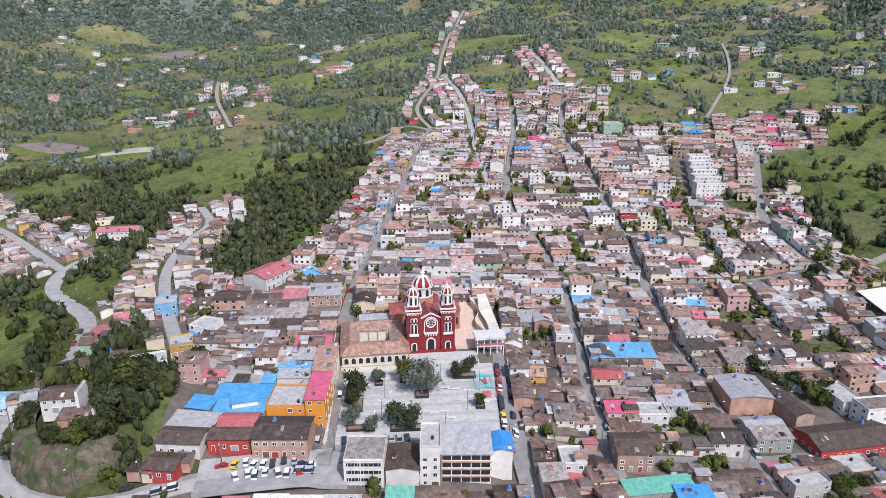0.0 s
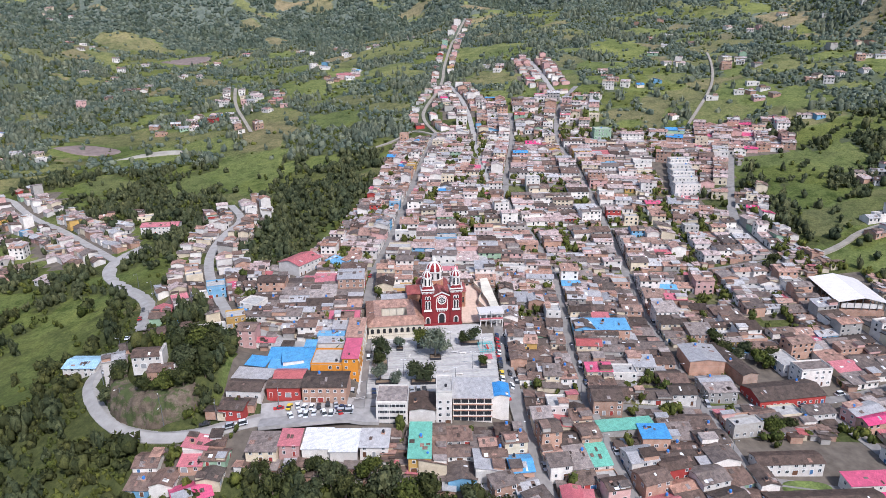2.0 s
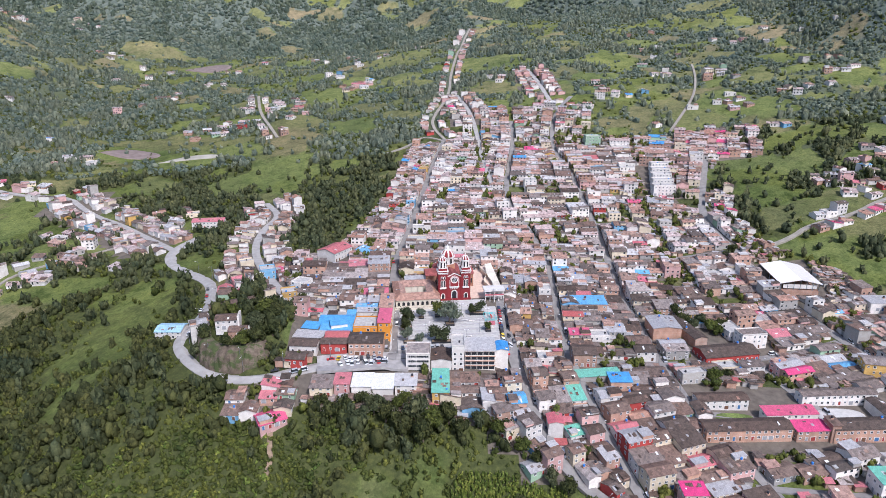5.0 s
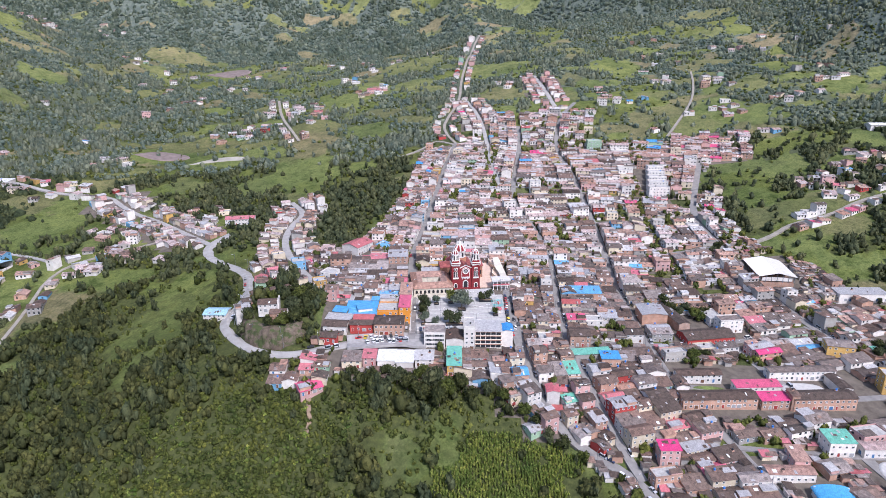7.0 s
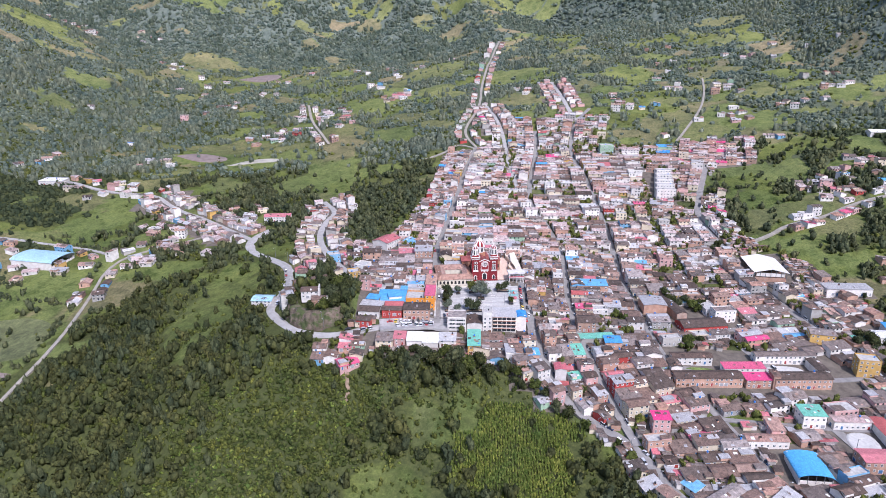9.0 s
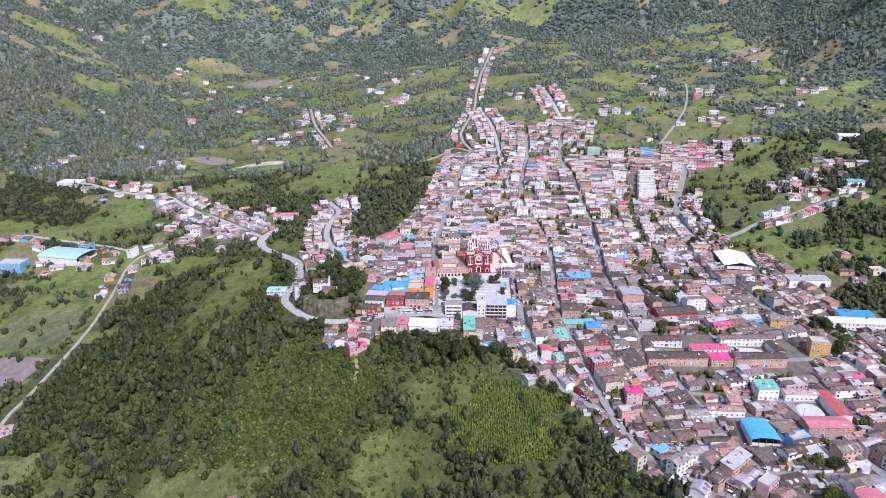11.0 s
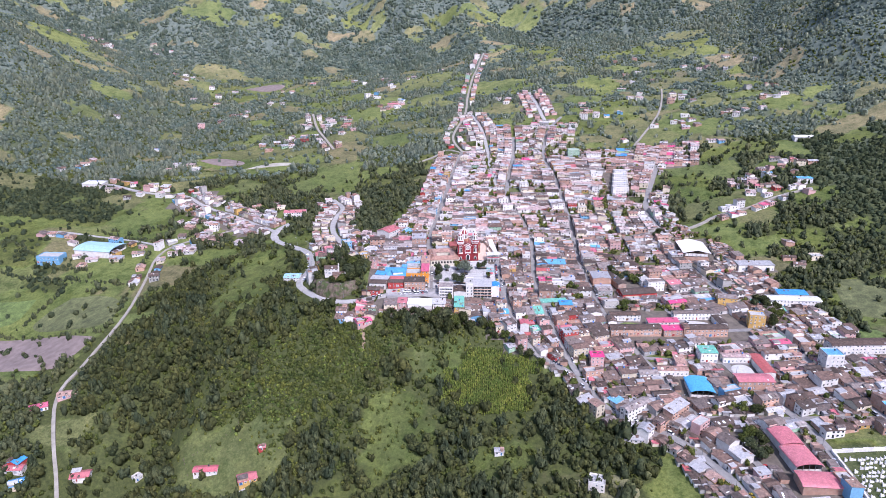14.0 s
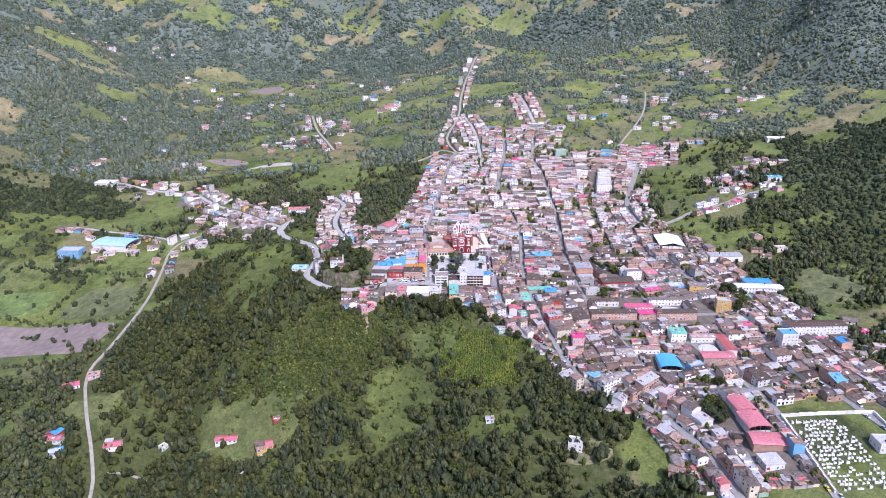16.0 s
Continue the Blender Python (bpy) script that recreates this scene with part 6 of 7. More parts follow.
block("white_hall", -562, 312, -532, 330, 5, "white", "whitesheet", "wide white-roofed hall beside the village road", "lean", 0.06, 1, windows=0.2)
block("blue_hall", 398, 176, 416, 188, 6, "white", "sky", "white hall with a blue roof at the eastern hamlet", "gable", 0.15, 2)
block("red_villa", -146, 628, -126, 640, 6, "pink", "red", "hillside house with a broad red roof", "gable", 0.2, 2)
block("greenhouse", 448, 300, 478, 312, 3, "white", "whitesheet", "long white plastic greenhouse between fields", "gable", 0.3, 1, detail=0)
# farmhouses below
for x, y, turn, w, d, wall, roof, label in ((-191, -217, 6, 17, 7, "white", "red", "long farmhouse with bright red roof"), (-158, -226, 25, 13, 9, "ochre", "red", "yellow cottage with reddish roof and white path"),
                                             (-284, -218, 12, 13, 9, "white", "red", "white farmhouse with red roof among trees"), (-346, -162, 30, 13, 8, "white", "pink", "white farmhouse with pink roof by the lane"),
                                             (-330, -148, 20, 14, 8, "pink", "clay", "farmhouse with pale pink roof by the lane"), (79, -270, -15, 10, 9, "white", "flat", "small white two-storey house in a clearing"),
                                             (108, -232, -5, 15, 9, "white", "zinc", "white house at the edge of the trees"), (-152, -206, 10, 5, 4, "red", "red", "small red hut in the pasture"), (-89, -112, 30, 13, 11, "pink", "pink", "house with bright pink-red roof on the slope"),
                                             (-330, -222, 4, 15, 7, "white", "red", "low farmhouse with dull red roof"), (-250, -205, 60, 6, 5, "white", "flat", "small white hut among trees"), (20, -235, 0, 6, 5, "white", "zinc", "small white shed in the pasture")):
    house(x, y, turn, w, d, 2 if "two-storey" in label else 1, roof, wall, "flat" if roof == "flat" else "gable", 0.3, 2, "", "farmhouse", 1, label)


def cemetery():
    top = thing("cemetery_wall", 250, -290, 0, 0, "low white wall round the cemetery", "wall", kind="structure")
    for x0, y0, x1, y1 in ((226, -258, 290, -257), (226, -330, 227, -258), (290, -330, 291, -257)):
        s = Solid()
        for k in range(10):
            a, b, c, d = (x0 + (x1 - x0) * k / 10, y0, x0 + (x1 - x0) * (k + 1) / 10, y1) if x1 - x0 > 5 else (x0, y0 + (y1 - y0) * k / 10, x1, y0 + (y1 - y0) * (k + 1) / 10)
            z = float(ground((a + c) / 2, (b + d) / 2))
            s.box(a - 250, b + 290, z - 1, c - 250, d + 290, z + 2.4)
        part("wall", s.mesh("wall", WALLS["white"]), top)
    r = random.Random(5)
    s = Solid()
    s.box(-0.9, -0.45, -0.5, 0.9, 0.45, 0.9)
    s.box(-0.9, -0.4, 0.9, -0.6, 0.4, 1.6)
    tomb = s.mesh("tomb", WHITE)
    for i in range(13):
        for j in range(18):
            x, y = 231 + i * 2.6 + r.uniform(-0.5, 0.5), -328 + j * 3.7 + r.uniform(-0.8, 0.8)
            if r.random() < 0.72:
                ob = tagged(new("tomb", tomb), "white masonry tomb in the cemetery", "tomb", "tombs")
                ob.matrix_basis = pose(x, y, float(ground(x, y)), 0, 0, r.uniform(-8, 8)) @ Matrix.Diagonal((r.uniform(0.8, 1.3), 1, r.uniform(0.7, 1.8), 1))
    block("white_shed", 193, -308, 206, -297, 4, "white", "zinc", "shed with white sheet roof beside the red sheds", "lean", 0.08, 1, turn=8)
    block("grave_house", 270, -300, 286, -288, 5, "white", "flat", "white burial chapel in the cemetery", "flat", 0.1, 1)


cemetery()


field("field_ploughed", [(-335, -72), (-344, -98), (-354, -120), (-443, -106), (-530, -92), (-530, -40), (-468, -45), (-428, -42), (-380, -55)], PLOUGHED, "brown ploughed field with a few pale tracks", 0.5)
field("field_pasture", [(-417, 14), (-375, 14), (-343, -9), (-336, -43), (-345, -62), (-390, -50), (-444, -34), (-438, -8)], PASTURE, "dull green pasture beside the lane", 0.4)
field("field_low", [(-420, -124), (-360, -128), (-362, -152), (-411, -150)], PASTURE, "dull green pasture below the ploughed field", 0.4)
PALE_SOIL = plain("pale_soil", (0.36, 0.33, 0.27), 0.95, vary=0.25, scale=0.08)
field("field_pitch", [(-345, 372), (-320, 390), (-270, 384), (-250, 366), (-275, 372), (-310, 374)], PALE_SOIL, "bare pale sports pitch between fields", 0.9)
field("field_brown", [(-425, 400), (-395, 428), (-350, 420), (-345, 398), (-385, 385)], PLOUGHED, "brown ploughed hillside field", 0.9)
field("field_tilled", [(-500, 890), (-460, 925), (-405, 915), (-400, 880), (-450, 868)], PLOUGHED, "brown ploughed hillside field", 1.5)
field("field_meadow", [(-450, 20), (-450, -34), (-540, -40), (-560, 20)], MEADOW, "bright green meadow", 0.4)
field("field_house", [(60, -262), (70, -290), (110, -285), (100, -258)], DRY, "bare dry ground round the white house", 0.4)
field("field_football", [(348, -6), (402, -10), (404, -90), (326, -88)], PASTURE, "mown green football field", 0.5)
field("field_school", [(285, -105), (285, -125), (350, -125), (350, -95)], MEADOW, "grass beside the school", 0.4)
# the raw bank cut into the knoll by the road
def bank():
    """Steep raw earth face, sweeping round the knoll above the road."""
    vs, fs, n, m = [], [], 90, 9
    for k in range(n):
        a = radians(184 + (312 - 184) * k / (n - 1))
        fade = min(1, k / 10, (n - 1 - k) / 10)
        c, q = math.cos(a) / (1.12 if math.cos(a) > 0 else 1.0), math.sin(a) / 0.92
        at = lambda d: (-114 + c * d, -48 + q * d)
        z0, z1 = float(ground(*at(31))), float(ground(*at(22)))
        for d, t in ((30.8, -0.15), (30.2, 0.12), (29.7, 0.3), (29.2, 0.48), (28.6, 0.66), (28.0, 0.82), (27.0, 0.95), (25.6, 1.02), (21.5, 1.05)):
            w = 1.3 * noise.noise((k * 0.33, t * 2.2, 0.5)) + 0.5 * noise.noise((k * 0.9, t * 1.5, 4.5)) if 0 < t < 1.03 else 0.0
            x, y = at(d + w)
            flat = float(ground(x, y)) - 0.3
            vs.append((x, y, flat + (z0 + (z1 - z0) * t + 0.4 * w - flat) * fade))
    for k in range(n - 1):
        for j in range(m - 1):
            i = k * m + j
            fs.append((i, i + 1, i + m + 1, i + m))
    raw, nt, b = shader("raw_bank", 0.95, 0, 0.04)
    c = ramp(nt, noise_node(nt, 0.25, 6, 0.7).outputs[0], [(0.3, (0.075, 0.06, 0.045)), (0.5, (0.135, 0.105, 0.078)), (0.7, (0.21, 0.17, 0.13))]).outputs[0]
    weeds = ramp(nt, noise_node(nt, 0.18, 5, 0.7, "Object").outputs[0], [(0.46, (0, 0, 0)), (0.54, (1, 1, 1))])
    c = mix(nt, weeds.outputs[0], c, (0.07, 0.085, 0.035))
    nt.links.new(c, b.inputs["Base Color"])
    bump_from(nt, b, noise_node(nt, 1.2, 6).outputs[0], 0.8, 0.5)
    tagged(new("bank", mesh_of("bank", vs, fs, [raw], smooth=True)), "raw brown earth bank cut above the road", "bank", kind="structure")


bank()


# ---- vehicles ----
def car_mesh(paint, kind):
    top = new("car" if kind != "truck" else "truck")
    w, l = (0.9, 2.15) if kind == "car" else (0.95, 2.4) if kind == "van" else (1.1, 3.2)
    roof = 1.45 if kind == "car" else 1.95 if kind == "van" else 2.6
    s = Solid()
    s.add([(-w, -l, 0.3), (w, -l, 0.3), (w, l, 0.3), (-w, l, 0.3), (-w, -l, 0.85), (w, -l, 0.85), (w, l, 0.8), (-w, l, 0.8)], BOX_F)
    part("body", s.mesh("body", paint), top)
    s = Solid()
    f, g = (0.9, -1.5) if kind == "car" else (1.5, -2.2) if kind == "van" else (-0.9, -3.0)
    s.add([(-w, g, 0.84), (w, g, 0.84), (w, f, 0.84), (-w, f, 0.84), (-w * 0.8, g + 0.4, roof), (w * 0.8, g + 0.4, roof), (w * 0.8, f - 0.7, roof), (-w * 0.8, f - 0.7, roof)], BOX_F)
    part("cabin", s.mesh("cabin", GLASS), top)
    s = Solid()
    s.box(-w * 0.8, g + 0.4, roof, w * 0.8, f - 0.7, roof + 0.06)
    part("roof", s.mesh("roof", paint), top)
    wheel = Solid()
    wheel.ring(0, 0, [(0.32, -0.1), (0.32, 0.1)], 10)
    me = wheel.mesh("wheel", TYRE)
    for sx in (-1, 1):
        for y in (-l * 0.62, l * 0.62):
            part("wheel", me, top, pose(sx * (w - 0.05), y, 0.32, 0, 90))
    return top


PAINTS = [("white", (0.75, 0.75, 0.75)), ("red", (0.45, 0.03, 0.03)), ("yellow", (0.7, 0.5, 0.04)), ("dark grey", (0.05, 0.05, 0.055)), ("dark blue", (0.03, 0.05, 0.11)), ("silver", (0.45, 0.46, 0.48))]
FLEET = []
for word, colour in PAINTS:
    for kind in ("car", "van") if word in ("white", "silver") else ("car",):
        m = plain(word.replace(" ", "_") + "_paint", colour, 0.3, 0.1, vary=0.05)
        FLEET.append(tagged(car_mesh(m, kind), "%s %s parked on the pavement" % (word, kind), "car", "parked cars"))
crng = random.Random(11)
SPOTS = []
for k in range(9):
    SPOTS.append((-29 + k * 2.7, -57.8 + k * 0.2, 8, 0))
for k in range(13):
    SPOTS.append((26.9 if k % 3 else 30.6, -8 - k * 3.6 - crng.uniform(0, 1.2), 2, 0))
for row, y in enumerate((-74.0, -78.8)):
    for k in range(7):
        SPOTS.append((-62 + k * 3.1 + row * 2 + crng.uniform(-0.5, 0.5), y + k * 0.5 + crng.uniform(-0.8, 0.8), 10 + crng.uniform(-14, 14), 0))
for k in range(6):
    SPOTS.append((-41 + (k % 2) * 3, -79 + (k // 2) * 3.2, 95, 0))
for street, off in ((STREET_A, 2.6), (STREET_C, 2.8), (STREET_D, 2.3), (STREET_E, 2.3), (MAIN_ROAD, 3.0), (CROSS[0], 2.3), (STREET_F, 3), (STREET_H, 2.5)):
    pts = spread(street, 6)
    for k in range(2, len(pts) - 2):
        if pts[k].y < 60 and crng.random() < 0.28:
            d = (pts[k + 1] - pts[k - 1]).normalized()
            sgn = crng.choice((-1, 1))
            SPOTS.append((pts[k].x + d.y * off * sgn, pts[k].y - d.x * off * sgn, math.degrees(math.atan2(-d.x, d.y)), (pts[k].x, pts[k].y)))
for k in range(8):
    SPOTS.append((67 + k * 2.5, -70, 8, 0))
used = set()
for x, y, turn, onroad in SPOTS:
    ob = FLEET[crng.randrange(len(FLEET))]
    if ob is FLEET[3] and crng.random() < 0.6:
        ob = FLEET[0]
    d = 0.8
    z = [float(ground(x + a, y + b)) for a, b in ((0, -d), (0, d), (-d, 0), (d, 0))]
    tilt = pose(0, 0, 0, math.degrees(math.atan2(z[1] - z[0], 2 * d)), -math.degrees(math.atan2(z[3] - z[2], 2 * d)))
    lift = 0.42
    if -33 < x < 25 and -61 < y < -50:
        lift = 0.5
    stand = sum(z) / 4 + lift
    if -33 < x < 25 and -59.4 < y < -50:
        stand, tilt = -4.44, Matrix.Identity(4)
    if -72 < x < -26 and -92 < y < -66:
        mid = float(np.interp(x, (-72, -55, -40, -26), (-80, -77, -74, -72)))
        far = mid + (8.5 if y > mid else -8.5)
        stand = max(stand, float(ground(x, mid)) + (float(ground(x, far)) - float(ground(x, mid))) * abs(y - mid) / 8.5 + 0.44)
    if -95 < x < -36 and -92 < y < -66:
        way = float(np.interp(x, (-95, -77, -58, -36), (-86, -80, -75, -72)))
        if abs(y - way) < 5.2:
            stand, tilt = max(stand, float(ground(x, way)) + 0.4), Matrix.Identity(4)
    if onroad:
        cx, cy = onroad
        hx, hy = -math.sin(radians(turn)), math.cos(radians(turn))
        rise = float(ground(cx + hx * 2, cy + hy * 2)) - float(ground(cx - hx * 2, cy - hy * 2))
        stand = float(ground(cx, cy)) + 0.36
        tilt = pose(0, 0, 0, 0, 0, turn) @ pose(0, 0, 0, math.degrees(math.atan2(rise, 4))) @ pose(0, 0, 0, 0, 0, -turn)
    m = Matrix.Translation((x, y, stand)) @ tilt @ pose(0, 0, 0, 0, 0, turn)
    if id(ob) in used:
        copy_thing(ob, m)
    else:
        used.add(id(ob))
        ob.matrix_basis = m
for ob in FLEET:
    if id(ob) not in used:
        ob.matrix_basis = pose(-50, -70, float(ground(-50, -70)) + 0.4)


# ---- furniture of the square ----
def plaza_z(y):
    return -0.15 - 4.3 * min(1, max(0, math.ceil((-y - 12.5) / 44 * 24) / 24))


def planter(x, y, w, d):
    top = thing("planter", x, y, plaza_z(y), 4, "dark stone planter wall round a tree", "planter", "planters")
    for a, b, c, e in ((-w, -d, w, -d + 0.3), (-w, d - 0.3, w, d), (-w, -d + 0.3, -w + 0.3, d - 0.3), (w - 0.3, -d + 0.3, w, d - 0.3)):
        s = Solid()
        s.box(a, b, -0.5, c, e, 0.9)
        part("kerb_wall", s.mesh("kerb_wall", TANK), top)
    s = Solid()
    s.box(-w + 0.3, -d + 0.3, -0.5, w - 0.3, d - 0.3, 0.65)
    part("soil", s.mesh("soil", EARTH), top)


for x, y, w, d in ((-3, -31, 2.6, 2.2), (-27, -37, 2.2, 5.0), (-8, -50.5, 5.5, 1.8), (13.5, -18.5, 4.5, 1.8), (-10, -22, 2, 1.6), (-24, -51, 5, 1.6), (19, -38, 1.6, 1.6), (-20, -24, 1.6, 1.6)):
    planter(x, y, w, d)


def lamp(x, y):
    top = thing("street_lamp", x, y, plaza_z(y) - 0.1, 0, "tall grey lamp post in the square", "lamp", "square lamps")
    s = Solid()
    s.ring(0, 0, [(0.2, 0), (0.12, 0.6), (0.07, 8.5)], 8)
    part("post", s.mesh("post", LAMP_METAL), top)
    for sx in (-1, 1):
        s = Solid()
        s.slab([(sx * 0.05, -0.15, 8.3), (sx * 1.3, -0.15, 8.6), (sx * 1.3, 0.15, 8.6), (sx * 0.05, 0.15, 8.3)], 0.1)
        part("lamp_head", s.mesh("lamp_head", FRAME), top)


for x, y in ((-17, -33), (14, -40), (4, -22), (-17, -46), (19, -28), (6, -52)):
    lamp(x, y)


def bench(x, y, turn):
    top = thing("bench", x, y, plaza_z(y), turn, "long pale stone bench in the square", "bench", "benches")
    s = Solid()
    s.box(-1.6, -0.3, 0.4, 1.6, 0.3, 0.52)
    part("seat", s.mesh("seat", WHITE), top)
    for q in (-1.2, 1.2):
        s = Solid()
        s.box(q - 0.15, -0.25, -0.2, q + 0.15, 0.25, 0.4)
        part("leg", s.mesh("leg", WHITE), top)


for x, y, turn in ((-15, -30, 80), (-15, -38, 84), (6, -27, 8), (10, -27.5, 8), (2, -42, 6), (8, -45, 6), (-20, -42, 90)):
    bench(x, y, turn)
TURQUOISE = plain("turquoise_paint", (0.05, 0.5, 0.5), 0.5, vary=0.1)
fence = thing("playground_fence", 21, -23, plaza_z(-23), 6, "turquoise metal fence round the small playground", "fence")
for a, b, c, d in ((-3.4, -4, 3.4, -3.9), (-3.4, 3.9, 3.4, 4), (-3.4, -3.9, -3.3, 3.9), (3.3, -3.9, 3.4, 3.9)):
    for z in (0.3, 1.2):
        s = Solid()
        s.box(a, b, z, c, d, z + 0.14)
        part("rail", s.mesh("rail", TURQUOISE), fence)
for k in range(9):
    for y in (-3.95, 3.95):
        s = Solid()
        s.box(-3.4 + k * 0.83, y - 0.06, -0.4, -3.28 + k * 0.83, y + 0.06, 1.5)
        part("post", s.mesh("post", TURQUOISE), fence)
slide = thing("slide", 21.5, -23, plaza_z(-23), 20, "small turquoise and red playground slide", "playground slide")
s = Solid()
s.slab([(-0.4, -2, 0.3), (0.4, -2, 0.3), (0.4, 0.6, 1.9), (-0.4, 0.6, 1.9)], 0.12)
part("chute", s.mesh("chute", WALLS["red"]), slide)
s = Solid()
for sx in (-0.45, 0.45):
    s.box(sx - 0.05, 0.6, -0.3, sx + 0.05, 0.75, 2.7)
s.box(-0.5, 0.6, 1.8, 0.5, 1.6, 1.9)
part("tower", s.mesh("tower", TURQUOISE), slide)
kiosk = thing("kiosk", 21.5, -34, plaza_z(-34), 6, "small kiosk with a red awning beside the street", "kiosk")
s = Solid()
s.box(-1.2, -1.2, -0.5, 1.2, 1.2, 2.3)
part("booth", s.mesh("booth", WALLS["white"]), kiosk)
s = Solid()
s.slab([(-1.7, -1.9, 2.2), (1.7, -1.9, 2.2), (1.7, 1.5, 2.9), (-1.7, 1.5, 2.9)], 0.12)
part("awning", s.mesh("awning", ROOFS["red"]), kiosk)


# ---- farm yard on the slope ----
def yard_fence(points):
    top = thing("yard_fence", points[0][0], points[0][1], 0, 0, "low dark post fence round the farm yard", "fence")
    for p in spread(points, 4):
        s = Solid()
        z = float(ground(p.x, p.y))
        s.box(p.x - points[0][0] - 0.12, p.y - points[0][1] - 0.12, z - 0.4, p.x - points[0][0] + 0.12, p.y - points[0][1] + 0.12, z + 1.5)
        part("post", s.mesh("post", BARK), top)


yard_fence([(-212, -206), (-200, -226), (-182, -240), (-166, -236)])
yard_fence([(-206, -204), (-186, -196), (-166, -172)])
strip("path_yard", [(-158, -232), (-166, -236), (-170, -246), (-180, -250)], 1.6, PAVING, "pale winding path to the farm cottage", "path", 0.3)
strip("path_slope", [(-88, -117), (-87, -124), (-85, -131), (-87, -138)], 2.4, EARTH, "steep brown earth steps down the slope", "path", 0.5)
strip("track_field", [(-279, -240), (-255, -236), (-236, -246)], 2.2, DIRT_ROAD, "pale dirt track off the lane", "path", 0.3)


# ---- trees ----
PHI = (1 + 5 ** 0.5) / 2
ICO_V = np.array([(-1, PHI, 0), (1, PHI, 0), (-1, -PHI, 0), (1, -PHI, 0), (0, -1, PHI), (0, 1, PHI), (0, -1, -PHI), (0, 1, -PHI), (PHI, 0, -1), (PHI, 0, 1), (-PHI, 0, -1), (-PHI, 0, 1)]) / math.sqrt(1 + PHI * PHI)
ICO_F = np.array([(0, 11, 5), (0, 5, 1), (0, 1, 7), (0, 7, 10), (0, 10, 11), (1, 5, 9), (5, 11, 4), (11, 10, 2), (10, 7, 6), (7, 1, 8), (3, 9, 4), (3, 4, 2), (3, 2, 6), (3, 6, 8), (3, 8, 9), (4, 9, 5), (2, 4, 11), (6, 2, 10), (8, 6, 7), (9, 8, 1)])


def crown_template(seed, lobes, sprays, size, full=1.0, reach=1.0):
    """A crown of unit radius: uneven leaf masses of several sizes with loose sprays standing out of them. Points and triangles."""
    r = np.random.RandomState(seed)
    vs, fs, n = [], [], 0
    spots = []
    for k in range(lobes):
        a, d = r.uniform(0, 6.28), (0.0 if k == 0 else r.uniform(0.25, 0.55))
        c = np.array([d * math.cos(a), d * math.sin(a), r.uniform(0.5, 1.3) if k else 0.9])
        rad = r.uniform(0.3, 0.52) if k else r.uniform(0.45, 0.6)
        rad *= full
        turn = np.linalg.qr(r.normal(size=(3, 3)))[0]
        v = (ICO_V @ turn) * r.uniform(0.72, 1.2, (12, 1)) * np.array([1, 1, r.uniform(0.7, 1.15)]) * rad + c
        f = ICO_F if np.linalg.det(turn) > 0 else ICO_F[:, ::-1]
        vs.append(v)
        fs.append(f + n)
        n += 12
        spots.append((c, rad))
    for k in range(sprays):
        c, rad = spots[k % lobes]
        d = r.normal(size=3)
        d[2] = abs(d[2]) * 0.8
        d /= np.linalg.norm(d)
        p = c + d * rad * r.uniform(0.8, 1.15) * (1 + (reach - 1) * r.rand())
        t = np.cross(d, r.normal(size=3))
        t /= np.linalg.norm(t)
        u = np.cross(d, t) + d * r.uniform(0.2, 0.9)
        s = size * r.uniform(0.6, 1.3)
        vs.append(np.array([p - t * s, p + t * s * 0.8, p + u * s * 1.3]))
        fs.append(np.array([(n, n + 1, n + 2)]))
        n += 3
    return np.concatenate(vs), np.concatenate(fs)


def triangle_mesh(name, v, f, mat, smooth=False):
    me = bpy.data.meshes.new(name)
    me.vertices.add(len(v))
    me.vertices.foreach_set("co", v.astype(np.float32).ravel())
    me.loops.add(f.size)
    me.loops.foreach_set("vertex_index", f.astype(np.int32).ravel())
    me.polygons.add(len(f))
    me.polygons.foreach_set("loop_start", np.arange(0, f.size, 3, dtype=np.int32))
    me.polygons.foreach_set("use_smooth", np.full(len(f), smooth))
    me.materials.append(mat)
    me.update(calc_edges=True)
    return me


def woods(name, xyz, width, height, mat, lobes, sprays, size, label, seed=0, smooth=False, sink=0.3):
    """Many trees in one mesh, for what nobody could count."""
    if not len(xyz):
        return
    r = np.random.RandomState(seed)
    temps = [crown_template(seed * 17 + k, lobes, sprays, size) for k in range(8)]
    allv, allf, n = [], [], 0
    for (x, y, z), w, h, k, a in zip(xyz, width, height, r.randint(0, 8, len(xyz)), r.uniform(0, 6.28, len(xyz))):
        t, f = temps[k]
        c, s = math.cos(a), math.sin(a)
        allv.append(np.stack([x + (t[:, 0] * c - t[:, 1] * s) * w, y + (t[:, 0] * s + t[:, 1] * c) * w, z + (t[:, 2] - sink) * h / (1.6 - sink)], -1))
        allf.append(f + n)
        n += len(t)
    tagged(new(name, triangle_mesh(name, np.concatenate(allv), np.concatenate(allf), mat, smooth)), label, "trees", kind="stuff")


trng = np.random.RandomState(3)


def wood_noise(x, y, s):
    return noise.noise((x / s, y / s, 3.7))


row_w, row_e = [q[1] for q in TOWN_ROWS], [q[2] for q in TOWN_ROWS]


def in_town(x, y):
    return -420 < y < 440 and np.interp(y, row_y, row_w) - 2 < x < np.interp(y, row_y, row_e) + 2


